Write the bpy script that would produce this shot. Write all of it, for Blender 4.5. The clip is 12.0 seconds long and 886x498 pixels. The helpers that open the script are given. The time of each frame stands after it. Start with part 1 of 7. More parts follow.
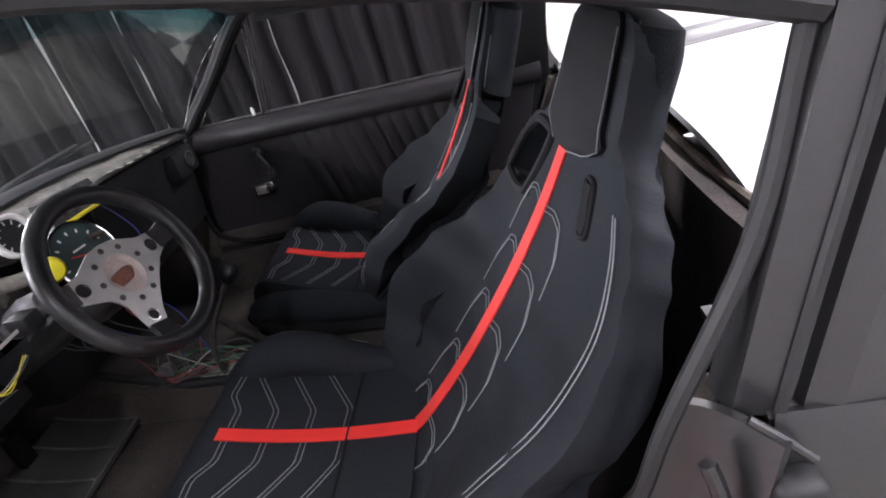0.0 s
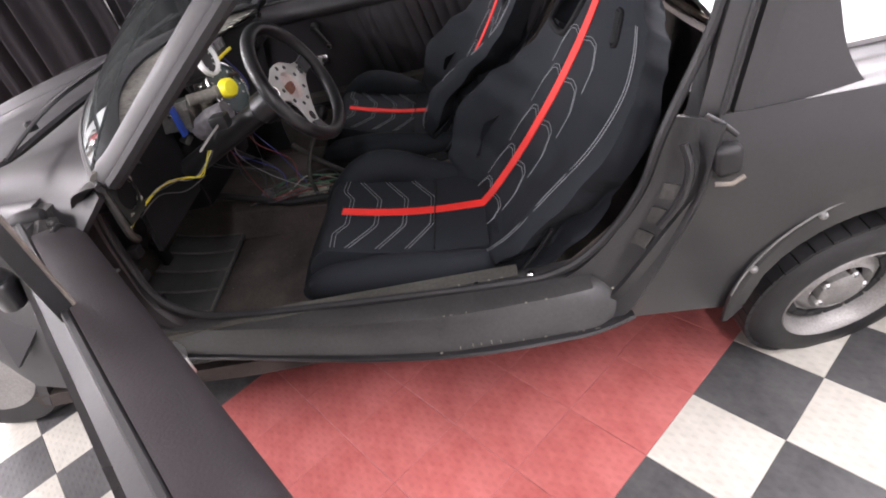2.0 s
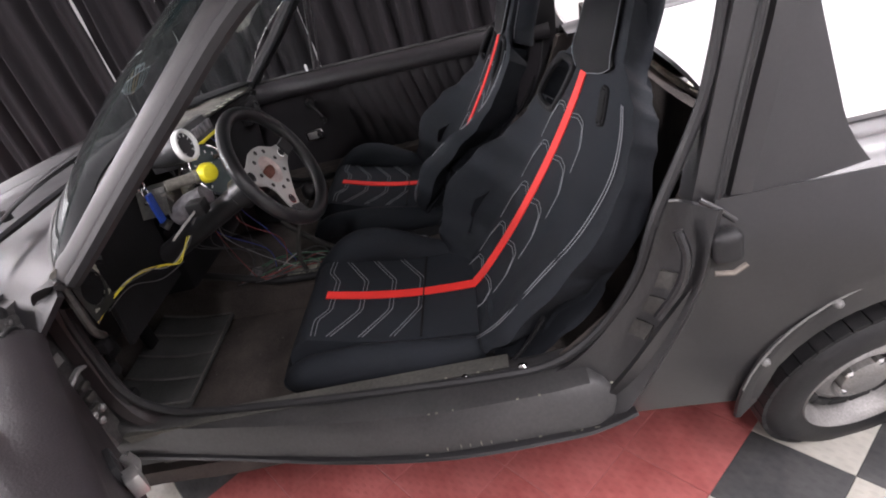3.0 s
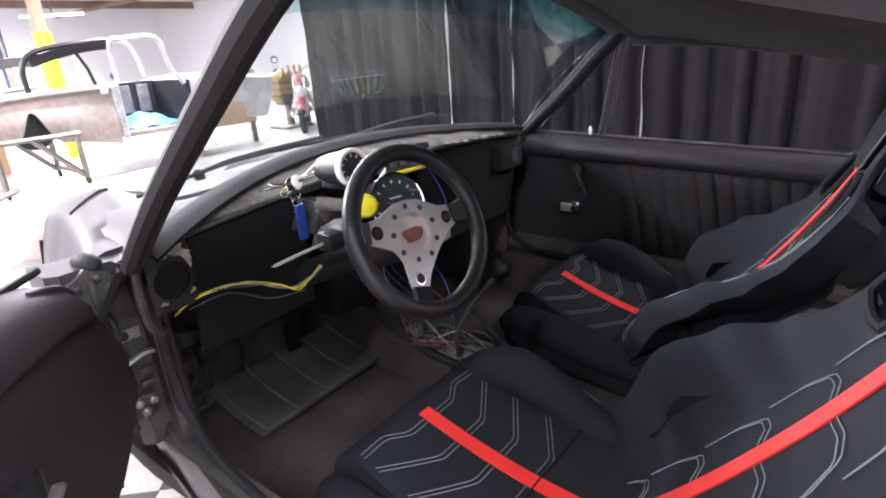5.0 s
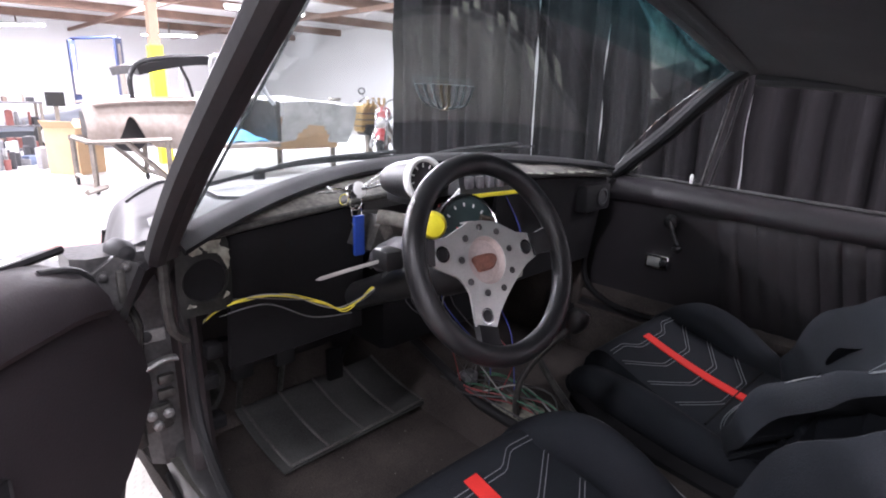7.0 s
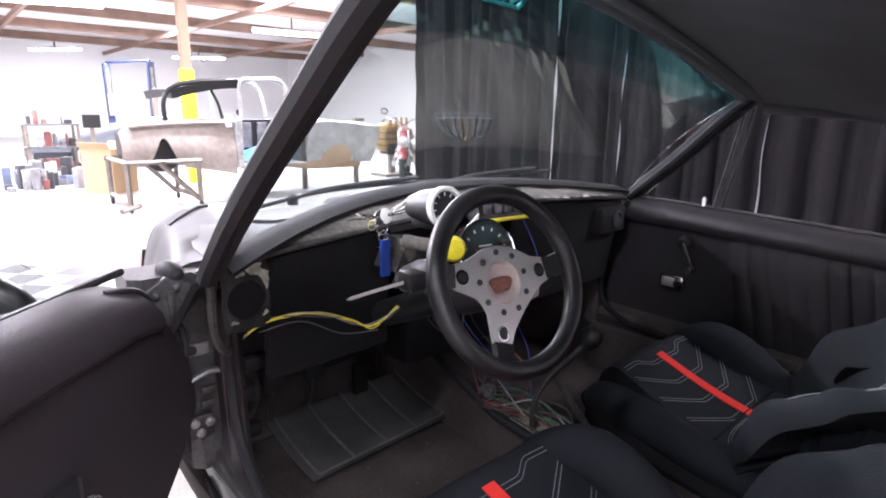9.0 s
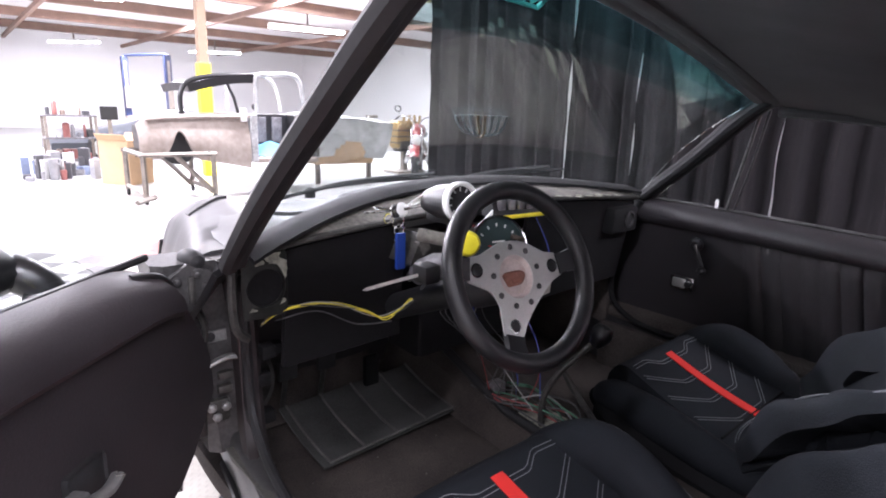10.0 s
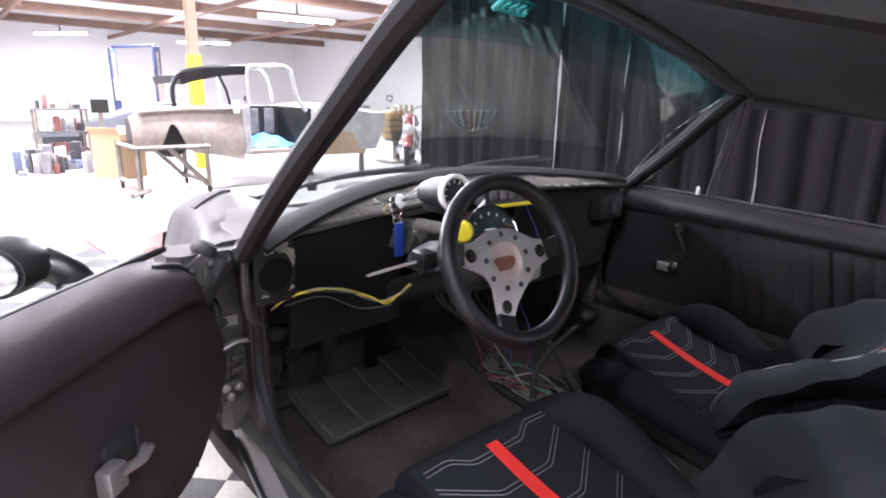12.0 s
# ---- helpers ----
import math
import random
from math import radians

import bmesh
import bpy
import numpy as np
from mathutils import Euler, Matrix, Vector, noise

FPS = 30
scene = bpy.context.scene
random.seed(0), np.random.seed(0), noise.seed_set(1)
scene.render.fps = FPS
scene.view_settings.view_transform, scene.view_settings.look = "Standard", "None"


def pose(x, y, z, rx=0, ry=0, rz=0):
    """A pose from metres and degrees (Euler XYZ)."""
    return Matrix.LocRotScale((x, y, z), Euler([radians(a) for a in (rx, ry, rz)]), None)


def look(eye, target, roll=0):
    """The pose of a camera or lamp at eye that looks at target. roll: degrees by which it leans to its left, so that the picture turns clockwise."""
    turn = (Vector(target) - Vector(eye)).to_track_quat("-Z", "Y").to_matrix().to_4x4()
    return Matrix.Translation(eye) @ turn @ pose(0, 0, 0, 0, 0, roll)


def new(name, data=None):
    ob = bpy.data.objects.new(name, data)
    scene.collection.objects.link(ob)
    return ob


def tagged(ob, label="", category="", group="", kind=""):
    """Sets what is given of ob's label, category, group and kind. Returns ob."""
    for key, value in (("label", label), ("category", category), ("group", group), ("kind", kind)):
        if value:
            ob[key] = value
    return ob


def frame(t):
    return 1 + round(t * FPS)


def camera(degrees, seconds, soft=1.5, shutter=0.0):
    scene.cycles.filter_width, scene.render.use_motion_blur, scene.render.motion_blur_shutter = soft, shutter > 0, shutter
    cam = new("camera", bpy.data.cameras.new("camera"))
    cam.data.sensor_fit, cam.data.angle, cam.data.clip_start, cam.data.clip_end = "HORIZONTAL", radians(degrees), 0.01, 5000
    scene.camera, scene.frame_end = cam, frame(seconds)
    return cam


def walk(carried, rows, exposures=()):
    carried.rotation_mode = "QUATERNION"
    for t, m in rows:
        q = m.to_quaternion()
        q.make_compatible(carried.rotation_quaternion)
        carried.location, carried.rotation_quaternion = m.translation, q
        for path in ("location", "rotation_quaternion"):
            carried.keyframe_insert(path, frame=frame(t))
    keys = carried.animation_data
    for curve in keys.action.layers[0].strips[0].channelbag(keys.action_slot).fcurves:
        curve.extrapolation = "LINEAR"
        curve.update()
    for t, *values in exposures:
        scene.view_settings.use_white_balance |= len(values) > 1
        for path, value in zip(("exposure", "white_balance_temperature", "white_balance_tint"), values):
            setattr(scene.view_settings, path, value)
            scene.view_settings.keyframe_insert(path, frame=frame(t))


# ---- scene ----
cam = camera(76.0, 12.0, soft=1.9)


def aim(x, y, z, yaw, pitch, roll):
    a, p = radians(yaw), radians(pitch)
    way = Vector((-math.sin(a) * math.cos(p), math.cos(a) * math.cos(p), math.sin(p)))
    return look((x, y, z), Vector((x, y, z)) + way, roll)


# seconds, eye, yaw, pitch, roll
PATH = [
    (0.0, 0.754, -1.180, 1.220, 10.57, -27.59, -16.71),
    (0.5, 0.710, -1.365, 1.284, 11.44, -31.24, -17.96),
    (1.0, 0.696, -1.609, 1.311, 10.81, -33.72, -16.74),
    (1.5, 0.669, -1.684, 1.254, 10.84, -36.38, -15.56),
    (2.0, 0.546, -1.753, 1.298, 9.91, -35.86, -16.28),
    (2.5, 0.527, -1.753, 1.290, 9.11, -33.31, -16.61),
    (2.7, 0.554, -1.718, 1.296, 8.55, -32.23, -17.16),
    (4.3, 0.776, -1.308, 1.264, 25.31, -21.94, -11.25),
    (4.5, 0.761, -1.247, 1.253, 28.28, -22.18, -9.59),
    (5.0, 0.729, -1.106, 1.193, 39.64, -19.81, -4.03),
    (5.5, 0.657, -1.029, 1.139, 44.32, -18.40, -1.46),
    (6.0, 0.598, -0.993, 1.106, 44.82, -17.09, -0.42),
    (6.5, 0.588, -0.994, 1.111, 46.05, -15.94, 0.42),
    (7.0, 0.608, -1.000, 1.114, 45.95, -15.26, 1.26),
    (9.0, 0.666, -1.053, 1.147, 48.19, -13.64, 0.80),
    (9.5, 0.663, -1.061, 1.142, 49.00, -13.89, 1.29),
    (10.0, 0.677, -1.075, 1.143, 49.20, -13.80, 1.87),
    (10.5, 0.701, -1.083, 1.151, 49.05, -13.62, 2.03),
    (11.0, 0.717, -1.097, 1.162, 49.13, -13.50, 1.66),
    (11.5, 0.732, -1.117, 1.163, 48.80, -14.57, 0.48),
    (12.0, 0.737, -1.135, 1.162, 48.47, -14.92, 1.23),
]
walk(cam, [(t, aim(*p)) for t, *p in PATH], exposures=[(0, 1.1, 6100, 18), (0.5, 1.4, 6250, 18), (1, 1.5, 6350, 18), (1.5, 1.5, 6350, 18), (2, 1.2, 6350, 18), (2.5, 0.82, 6350, 18), (4.5, 1.45, 6150, 20), (5.5, 1.44, 6000, 20), (9, 1.36, 5980, 21), (12, 1.32, 5980, 21)])
# ---- end of path ----

# ---- light ----
world = bpy.data.worlds.new("world")
scene.world = world
world.use_nodes = True
world.node_tree.nodes["Background"].inputs[0].default_value = (0.9, 0.95, 1.0, 1)
world.node_tree.nodes["Background"].inputs[1].default_value = 0.3


def strip_lamp(name, x, y, z, length, along, power):
    data = bpy.data.lights.new(name, "AREA")
    data.shape, data.size, data.size_y, data.energy = "RECTANGLE", length, 0.3, power
    data.color = (1.0, 0.97, 0.96)
    ob = new(name, data)
    ob.matrix_world = pose(x, y, z, 0, 0, along)
    return ob


CEIL = 3.5
# fill lamps added beside the fittings; (-6.4, 2.7) lifts wing sheen, (2.7, -1.5) the door
for lx, ly, lw in ((1.0, -3.8, 72), (-6.4, 2.7, 240), (-4.5, -2.2, 200), (2.7, -1.5, 75), (2.7, 1.6, 110), (-11.0, 5.2, 700), (-10.0, -2.5, 560), (-17.0, 3.5, 800), (-16.0, -3.0, 800)):
    strip_lamp("added_fill_lamp", lx, ly, CEIL - 0.12, 2.4, 90, lw)

# ---- materials ----


def mat(name, col, rough=0.6, metal=0.0, var=0.25, scale=6.0, fine=60.0, bump=0.1, coat=0.0, tint=None, spec=0.5, rvar=0.15):
    """Base colour broken at two scales, uneven gloss and fine relief."""
    m = bpy.data.materials.new(name)
    m.use_nodes = True
    nt = m.node_tree
    b = nt.nodes["Principled BSDF"]
    b.inputs["Metallic"].default_value = metal
    b.inputs["Specular IOR Level"].default_value = spec
    b.inputs["Coat Weight"].default_value = coat
    co = nt.nodes.new("ShaderNodeTexCoord")
    big, small = nt.nodes.new("ShaderNodeTexNoise"), nt.nodes.new("ShaderNodeTexNoise")
    for n, sc in ((big, scale), (small, fine)):
        n.inputs["Scale"].default_value = sc
        n.inputs["Detail"].default_value = 4
        nt.links.new(co.outputs["Object"], n.inputs["Vector"])
    mx = nt.nodes.new("ShaderNodeMix")
    mx.data_type = "RGBA"
    lo = [c * (1 - var) for c in col]
    hi = [min(1, c * (1 + var)) for c in col] if tint is None else tint
    mx.inputs[6].default_value, mx.inputs[7].default_value = (*lo, 1), (*hi, 1)
    ramp = nt.nodes.new("ShaderNodeMapRange")
    ramp.inputs[1].default_value, ramp.inputs[2].default_value = 0.3, 0.7
    add = nt.nodes.new("ShaderNodeMath")
    add.operation = "MULTIPLY_ADD"
    add.inputs[1].default_value = 0.45
    nt.links.new(small.outputs["Fac"], add.inputs[0])
    half = nt.nodes.new("ShaderNodeMath")
    half.operation = "MULTIPLY"
    half.inputs[1].default_value = 0.55
    nt.links.new(big.outputs["Fac"], half.inputs[0])
    nt.links.new(half.outputs[0], add.inputs[2])
    nt.links.new(add.outputs[0], ramp.inputs[0])
    nt.links.new(ramp.outputs[0], mx.inputs[0])
    nt.links.new(mx.outputs[2], b.inputs["Base Color"])
    rr = nt.nodes.new("ShaderNodeMapRange")
    rr.inputs[3].default_value, rr.inputs[4].default_value = max(0.03, rough - rvar), min(1, rough + rvar)
    nt.links.new(big.outputs["Fac"], rr.inputs[0])
    nt.links.new(rr.outputs[0], b.inputs["Roughness"])
    if bump:
        bp = nt.nodes.new("ShaderNodeBump")
        bp.inputs["Strength"].default_value = bump
        bp.inputs["Distance"].default_value = 0.002
        nt.links.new(small.outputs["Fac"], bp.inputs["Height"])
        nt.links.new(bp.outputs[0], b.inputs["Normal"])
    return m


def emitter(name, col, strength):
    m = bpy.data.materials.new(name)
    m.use_nodes = True
    b = m.node_tree.nodes["Principled BSDF"]
    b.inputs["Base Color"].default_value = (*col, 1)
    b.inputs["Emission Color"].default_value = (*col, 1)
    b.inputs["Emission Strength"].default_value = strength
    return m


def glass_mat(name, col, rough=0.0):
    m = bpy.data.materials.new(name)
    m.use_nodes = True
    nt = m.node_tree
    nt.nodes.remove(nt.nodes["Principled BSDF"])
    gl = nt.nodes.new("ShaderNodeBsdfGlass")
    gl.inputs["Color"].default_value = (*col, 1)
    gl.inputs["Roughness"].default_value = rough
    gl.inputs["IOR"].default_value = 1.4
    nt.links.new(gl.outputs[0], nt.nodes["Material Output"].inputs[0])
    return m


def dusty_haze_glass(name, col, dust):
    """Clear glass under an uneven dust film, which also paints in a milky haze."""
    m = glass_mat(name, col)
    nt = m.node_tree
    gl = nt.nodes["Glass BSDF"]
    gl.inputs["IOR"].default_value = 1.45
    df = nt.nodes.new("ShaderNodeBsdfDiffuse")
    df.inputs["Color"].default_value = (0.55, 0.58, 0.57, 1)
    co, no, rg = nt.nodes.new("ShaderNodeTexCoord"), nt.nodes.new("ShaderNodeTexNoise"), nt.nodes.new("ShaderNodeMapRange")
    no.inputs["Scale"].default_value, no.inputs["Detail"].default_value = 7, 6
    rg.inputs[1].default_value, rg.inputs[2].default_value = 0.3, 0.75
    rg.inputs[3].default_value, rg.inputs[4].default_value = dust * 0.5, dust * 1.6
    mx = nt.nodes.new("ShaderNodeMixShader")
    nt.links.new(co.outputs["Object"], no.inputs["Vector"])
    nt.links.new(no.outputs["Fac"], rg.inputs[0])
    nt.links.new(rg.outputs[0], mx.inputs[0])
    nt.links.new(gl.outputs[0], mx.inputs[1])
    nt.links.new(df.outputs[0], mx.inputs[2])
    nt.links.new(mx.outputs[0], nt.nodes["Material Output"].inputs[0])
    return m


def film_mat(name, col):
    m = bpy.data.materials.new(name)
    m.use_nodes = True
    nt = m.node_tree
    nt.nodes.remove(nt.nodes["Principled BSDF"])
    tr = nt.nodes.new("ShaderNodeBsdfTransparent")
    tr.inputs["Color"].default_value = (*col, 1)
    nt.links.new(tr.outputs[0], nt.nodes["Material Output"].inputs[0])
    return m


PAINT = mat("satin_black_paint", (0.013, 0.0127, 0.0138), 0.32, 0.0, 0.3, 3.0, 180, 0.05, 0.0, spec=0.8, rvar=0.14)
PRIMER = mat("dull_grey_paint", (0.0175, 0.0172, 0.0182), 0.33, 0, 0.3, 3, 150, 0.06, spec=0.8, rvar=0.16)
VINYL = mat("black_vinyl", (0.0265, 0.0228, 0.0250), 0.47, 0, 0.25, 5, 260, 0.25)
# the same vinyl darkened, painting shade onto the far door
VINYL_SHADED = mat("shaded_black_vinyl", (0.0165, 0.0145, 0.0165), 0.46, 0, 0.25, 5, 260, 0.25)
CLOTH = mat("black_suede", (0.0128, 0.0152, 0.0192), 0.85, 0, 0.3, 9, 420, 0.5, spec=0.25)
CLOTH2 = mat("black_headrest_fabric", (0.007, 0.007, 0.008), 0.8, 0, 0.3, 9, 420, 0.4, spec=0.25)
RED = mat("red_strip_fabric", (0.75, 0.03, 0.022), 0.65, 0, 0.12, 20, 400, 0.5)
THREAD = mat("white_thread", (0.20, 0.21, 0.225), 0.7, 0, 0.2, 300, 900, 0.0)
RUBBER = mat("black_rubber", (0.013, 0.013, 0.014), 0.6, 0, 0.3, 12, 120, 0.2)
LEATHER = mat("black_leather", (0.010, 0.010, 0.011), 0.36, 0, 0.25, 10, 320, 0.2)
CARPET = mat("worn_black_carpet", (0.030, 0.026, 0.0245), 0.95, 0, 0.55, 7, 300, 0.8, tint=(0.094, 0.080, 0.072), spec=0.2)
MATRUB = mat("dusty_rubber_mat", (0.025, 0.026, 0.0245), 0.75, 0, 0.5, 9, 260, 0.4, tint=(0.072, 0.073, 0.069))
MATRIB = mat("dust_grey_rubber_rib", (0.06, 0.058, 0.053), 0.8, 0, 0.5, 12, 260, 0.3, tint=(0.15, 0.145, 0.135))
DASHTOP = mat("dusty_bare_dash", (0.07, 0.066, 0.06), 0.85, 0, 0.6, 14, 90, 0.5, tint=(0.20, 0.188, 0.165))
BARE = mat("scraped_bare_steel", (0.035, 0.033, 0.03), 0.75, 0.1, 0.6, 26, 110, 0.5, tint=(0.42, 0.42, 0.34))
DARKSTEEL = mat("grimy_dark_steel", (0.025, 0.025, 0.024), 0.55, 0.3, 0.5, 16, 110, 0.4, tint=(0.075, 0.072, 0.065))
GRIME = mat("grimy_brown_steel", (0.05, 0.038, 0.03), 0.7, 0.2, 0.6, 22, 110, 0.4, tint=(0.15, 0.12, 0.09))
ALU = mat("brushed_aluminium", (0.55, 0.56, 0.54), 0.45, 0.85, 0.12, 20, 300, 0.15)
WHEELALU = mat("dull_cast_alloy", (0.30, 0.295, 0.28), 0.5, 0.6, 0.3, 14, 200, 0.2, tint=(0.42, 0.41, 0.40))
# driver's sill: body paint lightened to carry the light from overhead
SILLM = mat("lit_scuffed_sill_paint", (0.026, 0.0257, 0.0265), 0.38, 0, 0.35, 5, 130, 0.08, tint=(0.048, 0.0475, 0.047), spec=0.7)
LITSILLM = mat("lit_dusty_sill_grey", (0.045, 0.044, 0.039), 0.7, 0, 0.4, 6, 120, 0.3, tint=(0.10, 0.098, 0.086))
HINGEM = mat("grey_hinge_steel", (0.030, 0.029, 0.030), 0.5, 0.2, 0.4, 18, 110, 0.3, tint=(0.090, 0.088, 0.086))
CHROME = mat("chrome", (0.75, 0.75, 0.75), 0.14, 1.0, 0.08, 20, 200, 0.02, rvar=0.05)
WHITEP = mat("white_plastic", (0.72, 0.72, 0.70), 0.4, 0, 0.08, 10, 200, 0.05)
YELLOW = mat("yellow_plastic", (0.80, 0.70, 0.02), 0.45, 0, 0.08, 12, 200, 0.05)
BLUE = mat("blue_leather", (0.012, 0.042, 0.24), 0.4, 0, 0.2, 20, 300, 0.2)
DIAL = mat("dark_dial", (0.015, 0.035, 0.035), 0.4, 0, 0.2, 20, 200, 0.0)
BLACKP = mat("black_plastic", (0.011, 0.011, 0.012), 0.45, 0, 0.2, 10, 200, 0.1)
PILLARM = mat("dulled_pillar_paint", (0.0105, 0.0100, 0.0112), 0.52, 0, 0.3, 4, 150, 0.08, spec=0.35)
NOSEM = mat("dulled_nose_paint", (0.019, 0.0188, 0.0205), 0.50, 0, 0.35, 3, 150, 0.08, spec=0.45, rvar=0.2)
DASHK = mat("matt_black_dash", (0.0055, 0.0052, 0.0058), 0.75, 0, 0.3, 8, 160, 0.3, spec=0.2)
GLASS = glass_mat("clear_glass", (0.95, 0.97, 0.965))
SCREEN = dusty_haze_glass("hazed_dusty_windscreen", (0.94, 0.97, 0.965), 0.016)
TINT = film_mat("green_tint_film", (0.80, 0.91, 0.92))
WIRE_Y = mat("yellow_wire", (0.62, 0.52, 0.04), 0.5, 0, 0.2, 30, 300, 0)
WIRE_R = mat("red_wire", (0.25, 0.045, 0.045), 0.5, 0, 0.2, 30, 300, 0)
WIRE_G = mat("green_wire", (0.05, 0.15, 0.09), 0.5, 0, 0.2, 30, 300, 0)
WIRE_W = mat("white_wire", (0.28, 0.28, 0.27), 0.5, 0, 0.2, 30, 300, 0)
WIRE_K = mat("grey_wire", (0.06, 0.06, 0.06), 0.5, 0, 0.2, 30, 300, 0)
WIRE_B = mat("blue_wire", (0.04, 0.06, 0.3), 0.5, 0, 0.2, 30, 300, 0)
EPOXY = mat("pale_epoxy_floor", (0.345, 0.342, 0.333), 0.34, 0, 0.2, 0.7, 9, 0.05)
WALLW = mat("white_wall_paint", (0.80, 0.80, 0.80), 0.7, 0, 0.05, 0.6, 30, 0.05)
DOORW = mat("white_garage_door", (0.80, 0.80, 0.81), 0.5, 0, 0.05, 0.8, 30, 0.05)
CEILM = mat("white_foil_ceiling", (0.62, 0.60, 0.60), 0.6, 0.1, 0.15, 0.9, 12, 0.3)
BEAM = mat("brown_timber_beam", (0.20, 0.125, 0.095), 0.75, 0, 0.35, 2.5, 60, 0.3)
CURT = mat("black_curtain_cloth", (0.0135, 0.0122, 0.014), 0.9, 0, 0.3, 4, 300, 0.4, spec=0.2)
TIMBER = mat("raw_timber_post", (0.24, 0.165, 0.11), 0.7, 0, 0.2, 5, 60, 0.2)
YPAINT = mat("yellow_safety_paint", (0.85, 0.72, 0.02), 0.5, 0, 0.1, 4, 60, 0.1)
LIFTB = mat("blue_lift_paint", (0.010, 0.018, 0.060), 0.45, 0.1, 0.2, 4, 60, 0.1)
CARD = mat("brown_cardboard", (0.46, 0.31, 0.18), 0.85, 0, 0.12, 5, 60, 0.15)
RUSTP = mat("blotchy_primer_steel", (0.30, 0.245, 0.205), 0.6, 0.1, 0.3, 1.6, 14, 0.1, tint=(0.44, 0.385, 0.345))
STEELG = mat("worn_grey_steel", (0.16, 0.145, 0.13), 0.55, 0.3, 0.4, 8, 60, 0.2, tint=(0.3, 0.26, 0.22))
SILVERP = mat("mottled_grey_primer", (0.34, 0.35, 0.35), 0.5, 0.1, 0.35, 5, 40, 0.1, tint=(0.6, 0.61, 0.61))
SLATE = mat("slate_car_paint", (0.055, 0.062, 0.075), 0.35, 0.2, 0.15, 4, 60, 0.05)
TARP = mat("blue_tarp", (0.06, 0.22, 0.36), 0.5, 0, 0.3, 8, 60, 0.2)
REDP = mat("red_motorcycle_paint", (0.20, 0.028, 0.030), 0.3, 0, 0.2, 8, 60, 0.05)
BRASS = mat("brass_engine", (0.30, 0.20, 0.075), 0.4, 0.6, 0.3, 20, 90, 0.1)
DARKBOX = mat("dark_clutter", (0.05, 0.05, 0.055), 0.6, 0, 0.5, 8, 60, 0.1, tint=(0.2, 0.19, 0.2))
LAMPGLOW = emitter("fluorescent_tube", (1.0, 0.98, 0.95), 14.0)


def tile_mat(name, col, dirt):
    """Hard plastic tile with rows of small raised lozenges, scuffed and dusty."""
    m = mat(name, col, 0.38, 0, 0.10, 5, 40, 0.0, tint=dirt)
    nt = m.node_tree
    b = nt.nodes["Principled BSDF"]
    co = nt.nodes.new("ShaderNodeTexCoord")
    ck = []
    for rot in (45, -45):
        mp = nt.nodes.new("ShaderNodeMapping")
        mp.inputs["Rotation"].default_value = (0, 0, radians(rot))
        mp.inputs["Scale"].default_value = (58, 30, 1)
        vo = nt.nodes.new("ShaderNodeTexVoronoi")
        vo.inputs["Randomness"].default_value = 0.0
        vo.inputs["Scale"].default_value = 1.0
        nt.links.new(co.outputs["Object"], mp.inputs[0])
        nt.links.new(mp.outputs[0], vo.inputs["Vector"])
        ck.append(vo)
    mn = nt.nodes.new("ShaderNodeMath")
    mn.operation = "MINIMUM"
    nt.links.new(ck[0].outputs["Distance"], mn.inputs[0])
    nt.links.new(ck[1].outputs["Distance"], mn.inputs[1])
    rg = nt.nodes.new("ShaderNodeMapRange")
    rg.inputs[1].default_value, rg.inputs[2].default_value = 0.20, 0.32
    rg.inputs[3].default_value, rg.inputs[4].default_value = 1.0, 0.0
    nt.links.new(mn.outputs[0], rg.inputs[0])
    bp = nt.nodes.new("ShaderNodeBump")
    bp.inputs["Strength"].default_value = 0.22
    bp.inputs["Distance"].default_value = 0.0015
    nt.links.new(rg.outputs[0], bp.inputs["Height"])
    nt.links.new(bp.outputs[0], b.inputs["Normal"])
    base = b.inputs["Base Color"].links[0].from_socket
    dk = nt.nodes.new("ShaderNodeMix")
    dk.data_type, dk.blend_type = "RGBA", "MULTIPLY"
    dk.inputs[0].default_value = 1.0
    sh = nt.nodes.new("ShaderNodeMapRange")
    sh.inputs[3].default_value, sh.inputs[4].default_value = 1.0, 0.92
    nt.links.new(rg.outputs[0], sh.inputs[0])
    nt.links.new(base, dk.inputs[6])
    nt.links.new(sh.outputs[0], dk.inputs[7])
    nt.links.new(dk.outputs[2], b.inputs["Base Color"])
    return m


TILE_W = tile_mat("white_floor_tile", (0.50, 0.485, 0.43), (0.60, 0.58, 0.52))
TILE_K = tile_mat("charcoal_floor_tile", (0.055, 0.055, 0.058), (0.11, 0.11, 0.11))
TILE_R = tile_mat("red_floor_tile", (0.41, 0.100, 0.092), (0.50, 0.160, 0.147))

# ---- mesh helpers ----
OFF = {}


def thing(name, at, label, category, group="", kind=""):
    ob = new(name)
    ob.empty_display_size = 0.05
    ob.location = at
    OFF[ob.name] = Vector(at)
    return tagged(ob, label, category, group, kind)


def part(name, bm, material, parent=None, label="", smooth=True, kind=""):
    """Links a bmesh made in world metres as one mesh under a thing or part."""
    bmesh.ops.recalc_face_normals(bm, faces=bm.faces)
    off = OFF[parent.name] if parent else Vector((0, 0, 0))
    bmesh.ops.translate(bm, verts=bm.verts, vec=-off)
    me = bpy.data.meshes.new(name)
    bm.to_mesh(me)
    bm.free()
    if smooth:
        me.shade_smooth()
        me.set_sharp_from_angle(angle=radians(38))
    me.materials.append(material)
    ob = new(name, me)
    ob.parent = parent
    OFF[ob.name] = off
    return tagged(ob, label, kind=kind)


